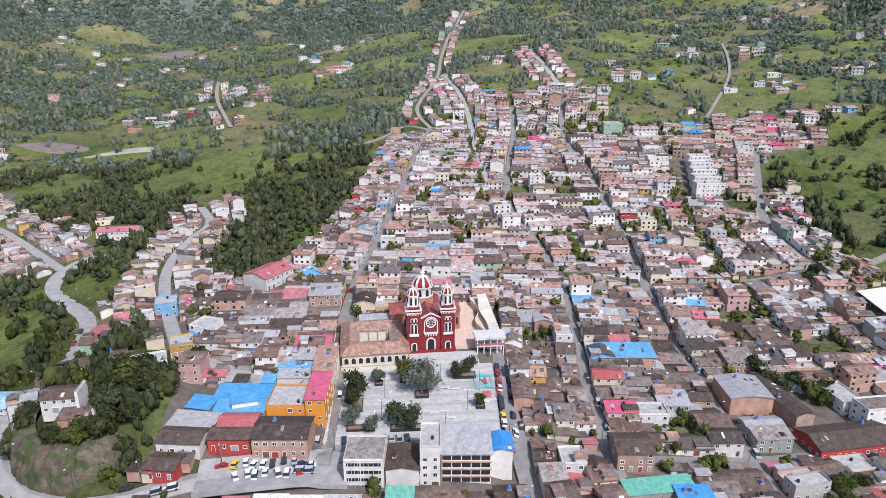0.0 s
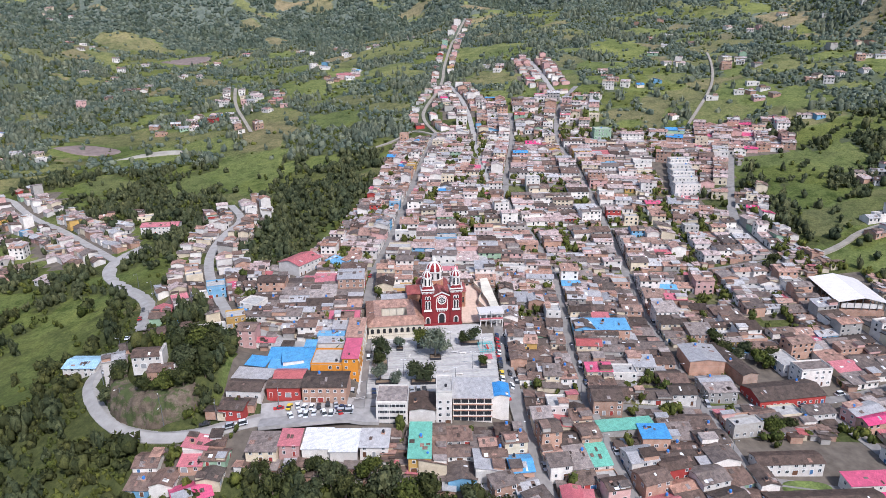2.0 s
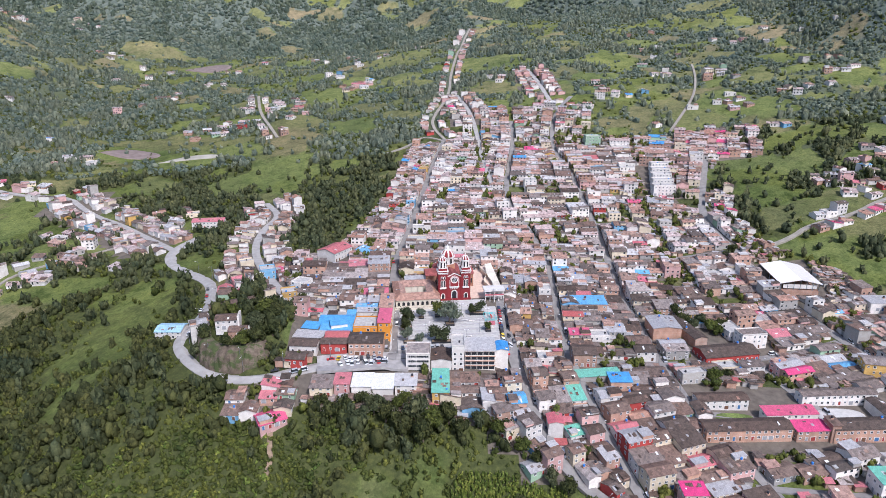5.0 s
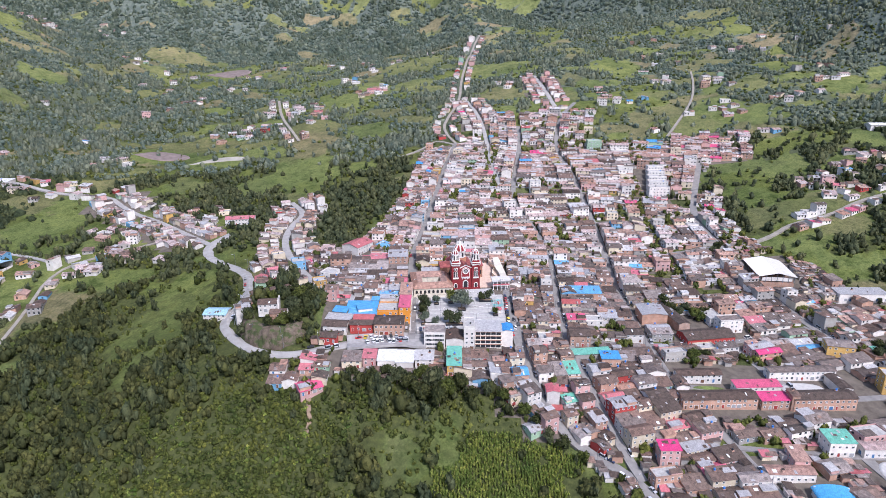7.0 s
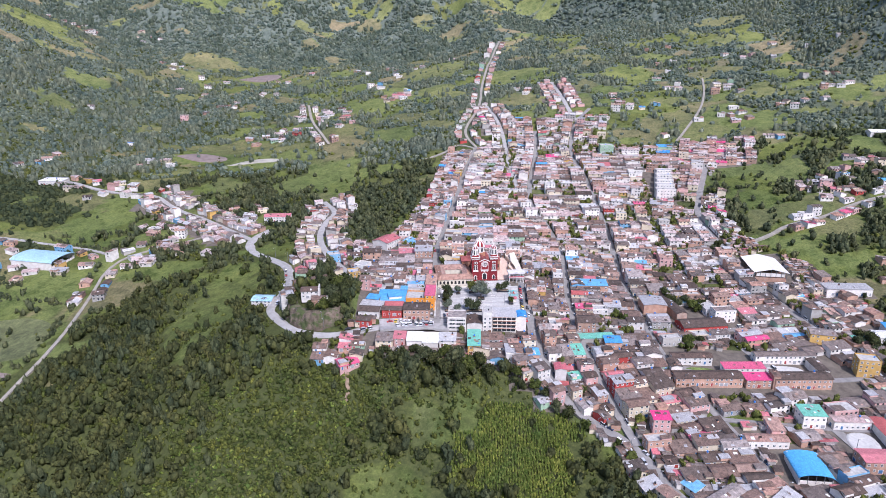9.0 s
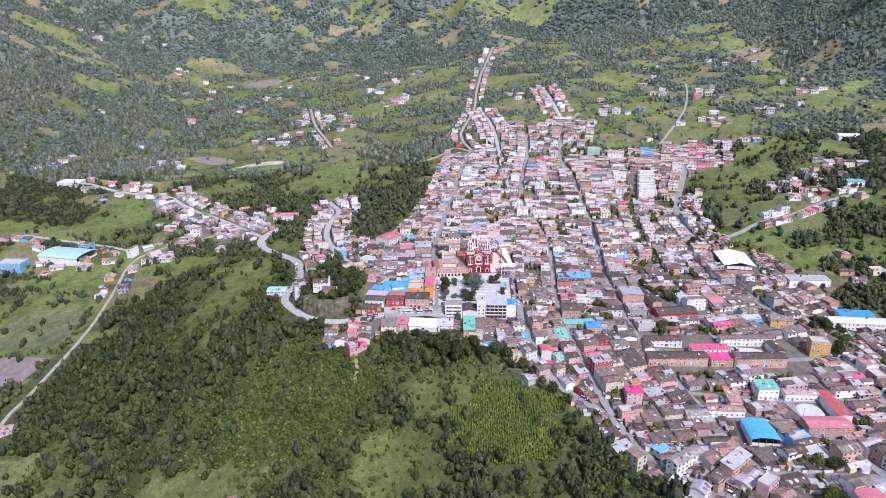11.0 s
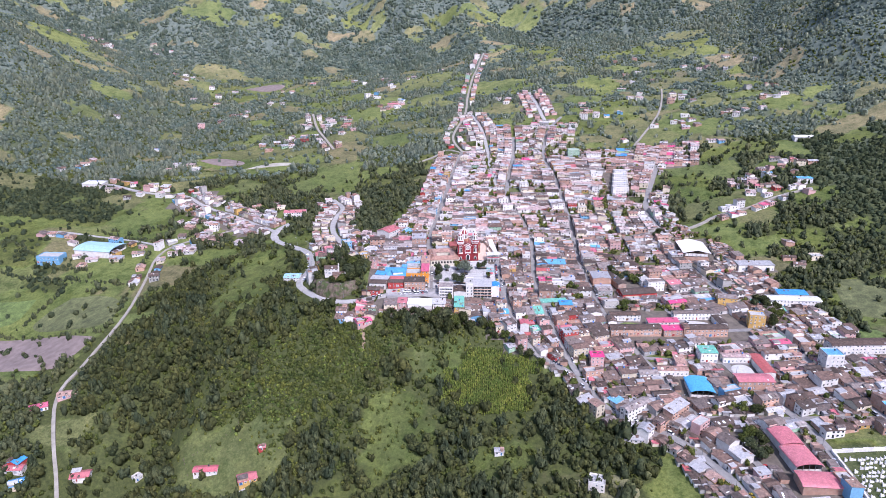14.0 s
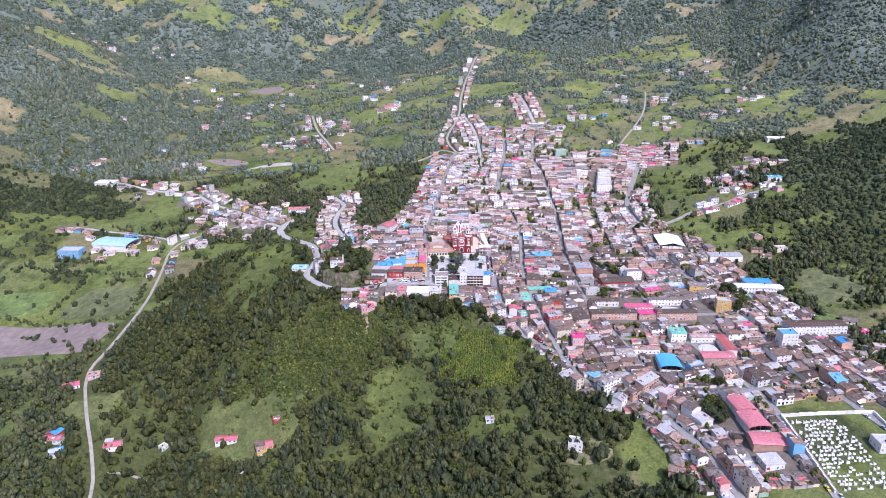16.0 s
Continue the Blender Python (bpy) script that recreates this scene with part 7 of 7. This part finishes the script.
SLOPE_FIELDS = [(-410, -92, 66, 40), (20, -170, 38, 30), (-470, -30, 90, 60), (-460, -120, 80, 40), (-54, -206, 30, 34), (25, -240, 26, 14), (-172, -207, 42, 28), (-40, -145, 14, 20), (-215, 0, 26, 78), (-120, -245, 40, 12), (365, -48, 34, 38), (310, -112, 30, 12)]
WEST_FIELDS = [(-179, 320, 45, 46), (-359, 448, 84, 29), (-298, 372, 47, 22), (-384, 407, 44, 29), (-173, 595, 42, 55), (-123, 442, 29, 36), (-211, 749, 39, 40), (-91, 790, 56, 50), (-449, 898, 54, 40), (-585, 967, 69, 37), (-713, 1249, 80, 70),
               (-411, 252, 34, 40), (-422, 197, 44, 31), (-365, -19, 25, 60), (-878, 871, 70, 70), (-678, 566, 37, 21), (-697, 686, 40, 23), (-537, 563, 26, 25), (-276, 879, 29, 36), (-116, 314, 22, 22), (-400, 60, 50, 40)]
EAST_FIELDS = [(56, 689, 55, 37), (246, 650, 39, 46), (282, 385, 30, 36), (333, 435, 28, 31), (266, 432, 18, 21), (367, 392, 32, 28), (490, 436, 33, 29), (435, 281, 20, 33), (333, 253, 33, 28), (278, 193, 24, 24), (314, 154, 29, 22),
               (290, 92, 24, 17), (327, 117, 23, 22), (311, 62, 27, 14), (118, 387, 18, 15), (449, 491, 28, 19), (300, 743, 38, 21), (177, 356, 17, 13), (267, 496, 27, 22), (18, 474, 18, 26), (60, 540, 40, 30), (200, 560, 34, 24)]
FIELDS = SLOPE_FIELDS + WEST_FIELDS + EAST_FIELDS
FIELD_ARRAY = np.array(FIELDS, float)


def field_at(x, y):
    """Number of the open field that holds a point, or -1."""
    q = ((x - FIELD_ARRAY[:, 0]) / FIELD_ARRAY[:, 2]) ** 2 + ((y - FIELD_ARRAY[:, 1]) / FIELD_ARRAY[:, 3]) ** 2
    k = int(q.argmin())
    return k if q[k] < 1 + 0.9 * wood_noise(x, y, 22) + 0.6 * wood_noise(x, y, 9) else -1


def plot_at(x, y):
    """The parcel that holds a point: a number of its own and how near its hedge is."""
    d, p = noise.voronoi((x / 54 + 0.4 * noise.noise((x / 45, y / 45, 1.3)), y / 40 + 0.4 * noise.noise((x / 45, y / 45, 7.1)), 0.5))
    return math.fmod(abs(math.sin(p[0].x * 12.99 + p[0].y * 78.23 + p[0].z * 3.7)) * 4375.85, 1.0), d[1] - d[0]


def wooded_share(x, y):
    """How much of the country round a point is under trees."""
    # woods closed on the north-east spur to imitate cloud shade; eastern hill wooded
    if (x - 560) * 0.8 + (y - 520) * 0.6 > 0 and x > 505 or x > 440 and y < 240:
        return 0.95
    if x < -470 and 190 < y < 700:
        return 0.85
    if x < -290 and y < -60:
        return 0.75
    if y > 860:
        return 0.62 + 0.8 * wood_noise(x, y, 170)
    if x > 130:
        return 0.55 if y < 40 else 0.34 if y < 330 else 0.44
    return 0.62 + 0.5 * wood_noise(x, y, 150) if x < -400 and y > 250 else 0.42


def tree_chance(x, y):
    if in_town(x, y):
        return 0.0
    k = field_at(x, y)
    if k == 1:
        return 0.02
    if k >= 0:
        return 0.3 if y < -90 and -150 < x < 110 else 0.08 if y < -90 and x > -210 else 0.025
    n = wood_noise(x, y, 110) + 0.5 * wood_noise(x, y, 37)
    if y < 40 and -300 < x < 110:
        return 0.8 + 0.9 * n            # wooded slope below the town
    if -140 < x < -30 and 90 < y < 260:
        return 0.8 + 0.5 * n             # wood west of the main street
    if -172 < x < -118 and 30 < y < 110 or -205 < x < -160 and 60 < y < 140:
        return 0.75 + 0.8 * n            # wooded flank between the two roads
    own, rim = plot_at(x, y)
    woody = wooded_share(x, y) + 0.35 * wood_noise(x, y, 240)
    p = 0.9 + 0.6 * n if own < woody else 0.22 if own < woody + 0.15 else 0.03
    if rim < 0.11:
        p = max(p, 0.5 + 1.1 * wood_noise(x, y, 30))
    return p + 0.2 * wood_noise(x, y, 16)


GRASS = [(-54, -205, 30, 34, 0.56), (25, -240, 28, 14, 0.5), (-215, 0, 28, 82, 0.6), (-172, -207, 46, 32, 0.78), (-38, -150, 9, 15, 0.78), (-125, -150, 80, 48, 0.36), (-100, -252, 40, 14, 0.4), (-30, -266, 14, 12, 0.97), (70, -264, 20, 12, 0.96), (-305, -140, 14, 18, 0.8), (-190, -40, 10, 20, 0.84), (-15, -150, 14, 24, 0.62)]


def turf_at(x, y):
    for a, b, c, d, v in GRASS:
        if ((x - a) / c) ** 2 + ((y - b) / d) ** 2 < 1 + 0.9 * wood_noise(x, y, 22) + 0.5 * wood_noise(x, y, 9):
            return v + 0.06 * wood_noise(x, y, 14)
    k = field_at(x, y)
    return plot_at(x, y)[0] if k < 0 else (0.66, 0.72, 0.6, 0.8, 0.7, 0.87, 0.68, 0.62)[k % 8] + 0.05 * wood_noise(x, y, 14)


def cover_at(x, y):
    """How thickly shrubs and ferns close the ground."""
    if not (abs(x) < 2200 and -700 < y < 3000):
        return 0.7
    c = min(1.0, max(0.0, tree_chance(x, y)))
    if y < 40 and -300 < x < 110 and not in_town(x, y):
        open_ground = any(((x - a) / b) ** 2 + ((y - d) / e) ** 2 < 1 + 0.9 * wood_noise(x, y, 22) for a, d, b, e, v in GRASS if v != 0.36)
        return 0.36 if open_ground else max(c, 0.55)
    return c


cover = [cover_at(x, y) for x, y in zip(GX.ravel(), GY.ravel())]
plots = [turf_at(x, y) for x, y in zip(GX.ravel(), GY.ravel())]
for word, values in (("cover", cover), ("plot", plots)):
    land_me.attributes.new(word, "FLOAT", "POINT").data.foreach_set("value", values)
HOUSE_GRID = set()
for hx, hy in HOUSE_SPOTS:
    for i in (-1, 0, 1):
        for j in (-1, 0, 1):
            HOUSE_GRID.add((int(hx // 4) + i, int(hy // 4) + j))
LINES = ALL_STREETS + [VILLAGE, LANE, FAR_ROAD, HILL_ROAD]
LINE_POINTS = np.array([(p.x, p.y) for l in LINES for p in spread(l, 5)])


def scatter(x0, x1, y0, y1, step, reach=6):
    """Places for trees in a stretch of land; the valley narrows towards the south."""
    out = []
    for y in np.arange(y0, y1, step):
        wide = 0.72 * (y + 665) + 70
        for x in np.arange(max(x0, -wide), min(x1, wide), step):
            px, py = x + trng.uniform(-0.5, 0.5) * step, y + trng.uniform(-0.5, 0.5) * step
            if trng.rand() < tree_chance(px, py) and (int(px // 4), int(py // 4)) not in HOUSE_GRID and free(px, py):
                out.append((px, py))
    out = np.array(out).reshape(-1, 2)
    keep = np.ones(len(out), bool)
    for k in range(0, len(out), 500):
        keep[k:k + 500] = ((out[k:k + 500, None] - LINE_POINTS[None]) ** 2).sum(-1).min(1) > reach ** 2
    return out[keep]


def plant(name, pts, lo, hi, slim, mat, lobes, sprays, size, label, seed, smooth=False, sink=0.3):
    if not len(pts):
        return
    h = trng.uniform(lo, hi, len(pts)) * (0.75 + 0.5 * trng.rand(len(pts)))
    z = ground(pts[:, 0], pts[:, 1])
    woods(name, np.c_[pts, z], h * slim * trng.uniform(0.75, 1.25, len(pts)), h, mat, lobes, sprays, size, label, seed, smooth, sink)


near = scatter(-420, 420, -340, 330, 4.3, 8)
open_slope = np.array([float(max(bump(x, y, -125, -152, 78, 48), 0.8 * bump(x, y, -10, -130, 40, 30), 0.7 * bump(x, y, -225, 0, 45, 80))) for x, y in near])
gully = np.array([float(bump(x, y, -235, -110, 45, 120)) for x, y in near])
sel = np.clip(trng.rand(len(near)) - 0.35 * gully + 0.35 * np.array([wood_noise(x, y, 45) for x, y in near]), 0, 1)
grassy = np.array([any(((x - a) / c) ** 2 + ((y - b) / d) ** 2 < 1 for a, b, c, d, v in GRASS[:2] + GRASS[3:5]) for x, y in near])
low = (trng.rand(len(near)) < open_slope * 1.3) | (grassy & (trng.rand(len(near)) < 0.75))
plant("scrub", near[low], 1.6, 3.4, 0.75, LEAF_A, 3, 14, 0.3, "low yellow-green scrub on the slope", 11, True, 0.75)
near, sel = near[~low], sel[~low]
slope = (near[:, 1] < 60) & (near[:, 0] < 150) & (near[:, 0] > -320)
away, off = near[~slope], sel[~slope]
near, sel = near[slope], sel[slope]
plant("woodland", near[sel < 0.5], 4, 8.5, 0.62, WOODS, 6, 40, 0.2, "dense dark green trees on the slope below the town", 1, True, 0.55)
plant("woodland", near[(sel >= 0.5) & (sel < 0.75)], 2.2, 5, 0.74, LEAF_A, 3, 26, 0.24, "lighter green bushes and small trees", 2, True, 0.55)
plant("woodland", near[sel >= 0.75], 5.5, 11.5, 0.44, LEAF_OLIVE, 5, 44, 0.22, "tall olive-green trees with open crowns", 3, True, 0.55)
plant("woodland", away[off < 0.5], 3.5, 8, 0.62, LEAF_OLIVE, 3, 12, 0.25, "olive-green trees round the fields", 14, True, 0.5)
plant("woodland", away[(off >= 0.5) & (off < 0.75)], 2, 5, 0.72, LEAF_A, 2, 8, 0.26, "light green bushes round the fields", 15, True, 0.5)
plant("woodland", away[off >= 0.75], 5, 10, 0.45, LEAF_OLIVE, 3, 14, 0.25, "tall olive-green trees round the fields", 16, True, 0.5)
mid = scatter(-1000, 1000, 330, 980, 4.6, 5)
sel = np.clip(trng.rand(len(mid)) * 0.75 + 0.12 + 0.6 * np.array([wood_noise(x, y, 55) for x, y in mid]), 0, 1)
plant("far_woods", mid[sel < 0.48], 3, 6.5, 1.0, LEAF_HAZY, 1, 5, 0.24, "dark green woods between the fields", 4, True, 0.8)
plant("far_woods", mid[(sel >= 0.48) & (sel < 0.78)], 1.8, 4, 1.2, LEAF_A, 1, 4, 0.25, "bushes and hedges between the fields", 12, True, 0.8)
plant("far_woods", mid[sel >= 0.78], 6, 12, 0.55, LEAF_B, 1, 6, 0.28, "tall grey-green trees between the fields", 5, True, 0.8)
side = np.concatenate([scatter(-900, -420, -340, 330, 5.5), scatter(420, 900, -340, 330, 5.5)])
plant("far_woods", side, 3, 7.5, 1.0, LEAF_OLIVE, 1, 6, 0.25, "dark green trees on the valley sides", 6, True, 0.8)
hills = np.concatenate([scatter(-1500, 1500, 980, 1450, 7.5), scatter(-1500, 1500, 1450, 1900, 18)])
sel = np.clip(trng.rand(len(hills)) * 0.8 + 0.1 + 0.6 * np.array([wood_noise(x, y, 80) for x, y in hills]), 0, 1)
plant("hill_forest", hills[sel < 0.7], 3.5, 8, 1.35, LEAF_HAZY, 1, 5, 0.25, "dark forest on the mountain slopes", 7, True, 0.8)
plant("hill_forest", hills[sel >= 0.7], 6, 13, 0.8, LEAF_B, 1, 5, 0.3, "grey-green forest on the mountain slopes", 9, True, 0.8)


def hedge(points, width=5.0):
    """Places of bushes and trees along a field boundary."""
    return [(p.x + trng.uniform(-0.5, 0.5) * width, p.y + trng.uniform(-0.5, 0.5) * width) for p in spread(points, 2.6) if trng.rand() < 0.85]


rows = []
for line in ([(-500, -30), (-420, -50), (-345, -66)], [(-520, 62), (-440, 46), (-400, 34), (-352, 26)], [(-428, 42), (-446, -30)], [(-352, -126), (-430, -130), (-520, -112)],
             [(-352, 24), (-341, -44)], [(-460, 160), (-400, 140), (-366, 122)], [(-540, 120), (-470, 70), (-420, 60)], [(-390, -200), (-365, -160), (-352, -150)]):
    rows += hedge(line)
plant("hedges", np.array(rows), 2.2, 6, 0.6, LEAF_OLIVE, 3, 14, 0.25, "dark green hedges between the valley fields", 17, True, 0.75)
thick = scatter(-215, -30, -215, -95, 2.7, 5)
thick = thick[np.array([float(bump(x, y, -125, -152, 72, 45)) + 0.5 * wood_noise(x, y, 20) > 0.42 for x, y in thick])]
tone = trng.rand(len(thick)) + 0.8 * np.array([wood_noise(x, y, 18) for x, y in thick])
plant("slope_scrub", thick[tone < 0.82], 0.9, 2.4, 1.35, LEAF_A, 1, 7, 0.3, "close green scrub and ferns on the slope", 31, True, 0.75)
plant("slope_scrub", thick[tone >= 0.82], 0.9, 2.2, 1.3, MAIZE, 1, 7, 0.3, "pale yellow-green scrub on the slope", 32, True, 0.75)
under = scatter(-300, 110, -340, 20, 4.4, 4)
plant("undergrowth", under, 1.2, 3.0, 0.85, LEAF_A, 1, 5, 0.35, "low bushes and ferns under the trees", 13, True, 0.75)
yards = np.array([p for p in YARDS if free(*p)] + [(a + trng.uniform(-c, c), b + trng.uniform(-d, d)) for a, b, c, d in GREEN for _ in range(7)])
plant("garden_trees", yards, 3, 6.5, 0.5, LEAF_A, 4, 24, 0.22, "small green garden trees between roofs", 8, True)


# ---- trees in the square and on the slope ----
def tree(x, y, h, r, mat, seed, label, leaves=420, base=None, size=0.12, full=1.0, reach=1.0):
    """Tapered trunk with limbs and a crown of many small leaf sprays."""
    z = float(ground(x, y)) if base is None else base
    top = thing("tree", x, y, z, seed * 37 % 360, label, "tree")
    q = random.Random(seed)
    s = Solid()
    s.ring(0, 0, [(0.05 * h * 0.7, -0.8), (0.035 * h * 0.7, 0.2 * h), (0.02 * h * 0.7, 0.5 * h)], 7)
    for k in range(5):
        a, t = 1.26 * k + q.uniform(-0.3, 0.3), q.uniform(0.28, 0.45) * h
        e = (r * 0.7 * math.cos(a), r * 0.7 * math.sin(a), t + 0.3 * h)
        b = (0, 0, t)
        w0, w1 = 0.014 * h, 0.004 * h
        s.add([(b[0] - w0, b[1], b[2]), (b[0] + w0, b[1] - w0, b[2]), (b[0] + w0, b[1] + w0, b[2]), (e[0] - w1, e[1], e[2]), (e[0] + w1, e[1] - w1, e[2]), (e[0] + w1, e[1] + w1, e[2])],
              [(0, 1, 4, 3), (1, 2, 5, 4), (2, 0, 3, 5), (3, 4, 5)])
    part("trunk", s.mesh("trunk", BARK), top)
    t, q = crown_template(seed + 200, 9, leaves, size, full, reach)
    v = np.stack([t[:, 0] * r, t[:, 1] * r, t[:, 2] * h / 1.75], -1)
    part("crown", triangle_mesh("crown", v, q, mat, True), top)
    return top


for k, (x, y, h, r, mat) in enumerate(((-3, -31, 12, 6.5, LEAF_B), (-27, -34, 11, 4.5, LEAF_OLIVE), (-11, -50, 8, 4.2, LEAF_OLIVE), (-5, -51, 8, 4, LEAF_OLIVE), (16, -17, 6, 3.5, LEAF_OLIVE), (11, -20, 6, 3.2, WOODS), (-10, -22, 9, 4, LEAF_A), (-27, -50, 8, 3.6, LEAF_B), (-28, -40, 7, 3.2, WOODS),
                                        (-20, -24, 6, 3, LEAF_B), (19, -38, 5, 2.5, LEAF_A), (-20, -52, 6, 2.6, LEAF_B))):
    tree(x, y, h * 1.2, r * 1.25, mat, k + 1, "spreading green tree in a planter of the square", 1100, -0.15 - 4.3 * min(1, max(0, (-y - 13) / 44)), 0.08, 0.62, 1.9)
n = 40
SLOPE_LEAF = (WOODS, LEAF_OLIVE, WOODS, LEAF_A)
for x, y, h, r in ((-20, -112, 17, 7), (-26, -118, 15, 6), (-12, -116, 15, 6.5), (-34, -112, 13, 5), (-40, -108, 12, 5), (-4, -112, 14, 6), (-28, -106, 10, 4), (-16, -122, 16, 6), (-46, -114, 11, 5), (-60, -112, 12, 5), (20, -118, 10, 5), (-120, -62, 9, 5), (-110, -55, 10, 5),
                   (-104, -40, 11, 6), (-100, -30, 10, 5), (-98, -48, 9, 4.5), (-140, -64, 8, 4.5), (-92, -18, 9, 4.5), (-112, -70, 8, 4), (146, 0, 9, 5), (150, -6, 8, 4), (144, 8, 10, 5), (100, -16, 8, 3), (-104, -66, 8, 4), (-128, -66, 8, 4.5), (261, -89, 10, 5), (264, -78, 11, 5), (266, -64, 12, 6), (262, -70, 9, 4.5), (268, -56, 10, 5), (140, -66, 8, 5), (148, -64, 7, 4), (205, -205, 9, 5), (198, -214, 9, 5), (190, -210, 8, 5), (212, 92, 10, 5), (208, 84, 9, 4.5), (25, -116, 9, 4.5), (30, -124, 8, 4.5), (36, -131, 9, 4.5), (41, -139, 8, 4), (48, -145, 9, 4.5), (57, -152, 8, 4), (-46, -104, 8, 4), (-38, -105, 8, 4.5), (-66, -105, 7, 4), (-25, -103, 9, 4.5), (-54, -106, 8, 4), (10, -113, 9, 4.5), (2, -118, 10, 5), (160, -8, 9, 5), (166, -4, 8, 4.5), (157, 0, 9, 5), (170, -2, 7, 4), (163, -12, 7, 4), (-136, -60, 7, 4.5), (-129, -65, 8, 5), (-121, -70, 7, 4.5), (-113, -72, 8, 5), (-105, -70, 9, 5), (-139, -53, 7, 4), (-98, -64, 8, 4.5), (183, -238, 10, 5), (188, -246, 9, 5), (180, -250, 11, 6), (186, -256, 10, 5), (178, -244, 9, 5), (189, -238, 8, 4.5), (182, -260, 9, 5), (258, -96, 10, 5), (270, -82, 10, 5), (272, -70, 11, 5), (258, -60, 10, 5), (264, -48, 9, 5), (-133, -58, 6, 4), (-118, -61, 9, 5.5), (-108, -58, 10, 5.5), (-101, -52, 10, 5), (-106, -47, 11, 6), (-111, -39, 10, 5), (-96, -40, 8, 4.5), (-113, -31, 9, 4.5), (-126, -58, 6, 4)):
    n += 1
    if -134 < x < -111 and -68 < y < -44:
        continue
    tree(x, y, h, r, SLOPE_LEAF[n % 4], n, "large leafy tree on the slope beside the houses", 620, None, 0.11, 0.85, 1.35)

# maize plot
crng2 = np.random.RandomState(9)
gxm, gym = np.meshgrid(np.arange(-22, 66, 1.5), np.arange(-208, -136, 1.7))
edge_noise = np.array([wood_noise(a, b, 14) for a, b in zip(gxm.ravel(), gym.ravel())]).reshape(gxm.shape)
keep = (((gxm - 20) / 38) ** 2 + ((gym + 170) / 31) ** 2 < 0.95 + 0.8 * edge_noise) & (crng2.rand(*gxm.shape) < 0.92)
mx, my = (gxm[keep] + crng2.uniform(-0.3, 0.3, keep.sum())), (gym[keep] + crng2.uniform(-0.3, 0.3, keep.sum()))
woods("maize", np.c_[mx, my, ground(mx, my)], crng2.uniform(0.7, 1.2, len(mx)), crng2.uniform(2.2, 3.2, len(mx)), MAIZE, 1, 8, 0.5, "rows of tall green and yellow maize", 21)


# ---- street lamps and poles ----
def pole(x, y, h, turn):
    z = float(ground(x, y))
    top = thing("utility_pole", x, y, z, turn, "grey concrete pole with a lamp arm", "pole", "poles")
    s = Solid()
    s.ring(0, 0, [(0.16, -0.5), (0.1, h)], 8)
    part("post", s.mesh("post", LAMP_METAL), top)
    s = Solid()
    s.box(-0.05, 0, h - 0.5, 0.05, 1.8, h - 0.4)
    a = part("arm", s.mesh("arm", LAMP_METAL), top)
    s = Solid()
    s.box(-0.15, 1.6, h - 0.55, 0.15, 2.3, h - 0.4)
    part("lamp_head", s.mesh("lamp_head", FRAME), a)
    return top


first = pole(-112, -78, 9, 30)
prng = random.Random(2)
for street, off in ((STREET_A, 3.8), (STREET_C, 3.8), (STREET_D, 3.1), (STREET_E, 3.1), (MAIN_ROAD, 4.4), (STREET_H, 3.3)):
    pts = spread(street, 6)
    for k in range(2, len(pts) - 2, 5):
        if pts[k].y < 80:
            d = (pts[k + 1] - pts[k - 1]).normalized()
            x, y = pts[k].x + d.y * off, pts[k].y - d.x * off
            copy_thing(first, pose(x, y, float(ground(x, y)), 0, 0, math.degrees(math.atan2(d.y, d.x))))
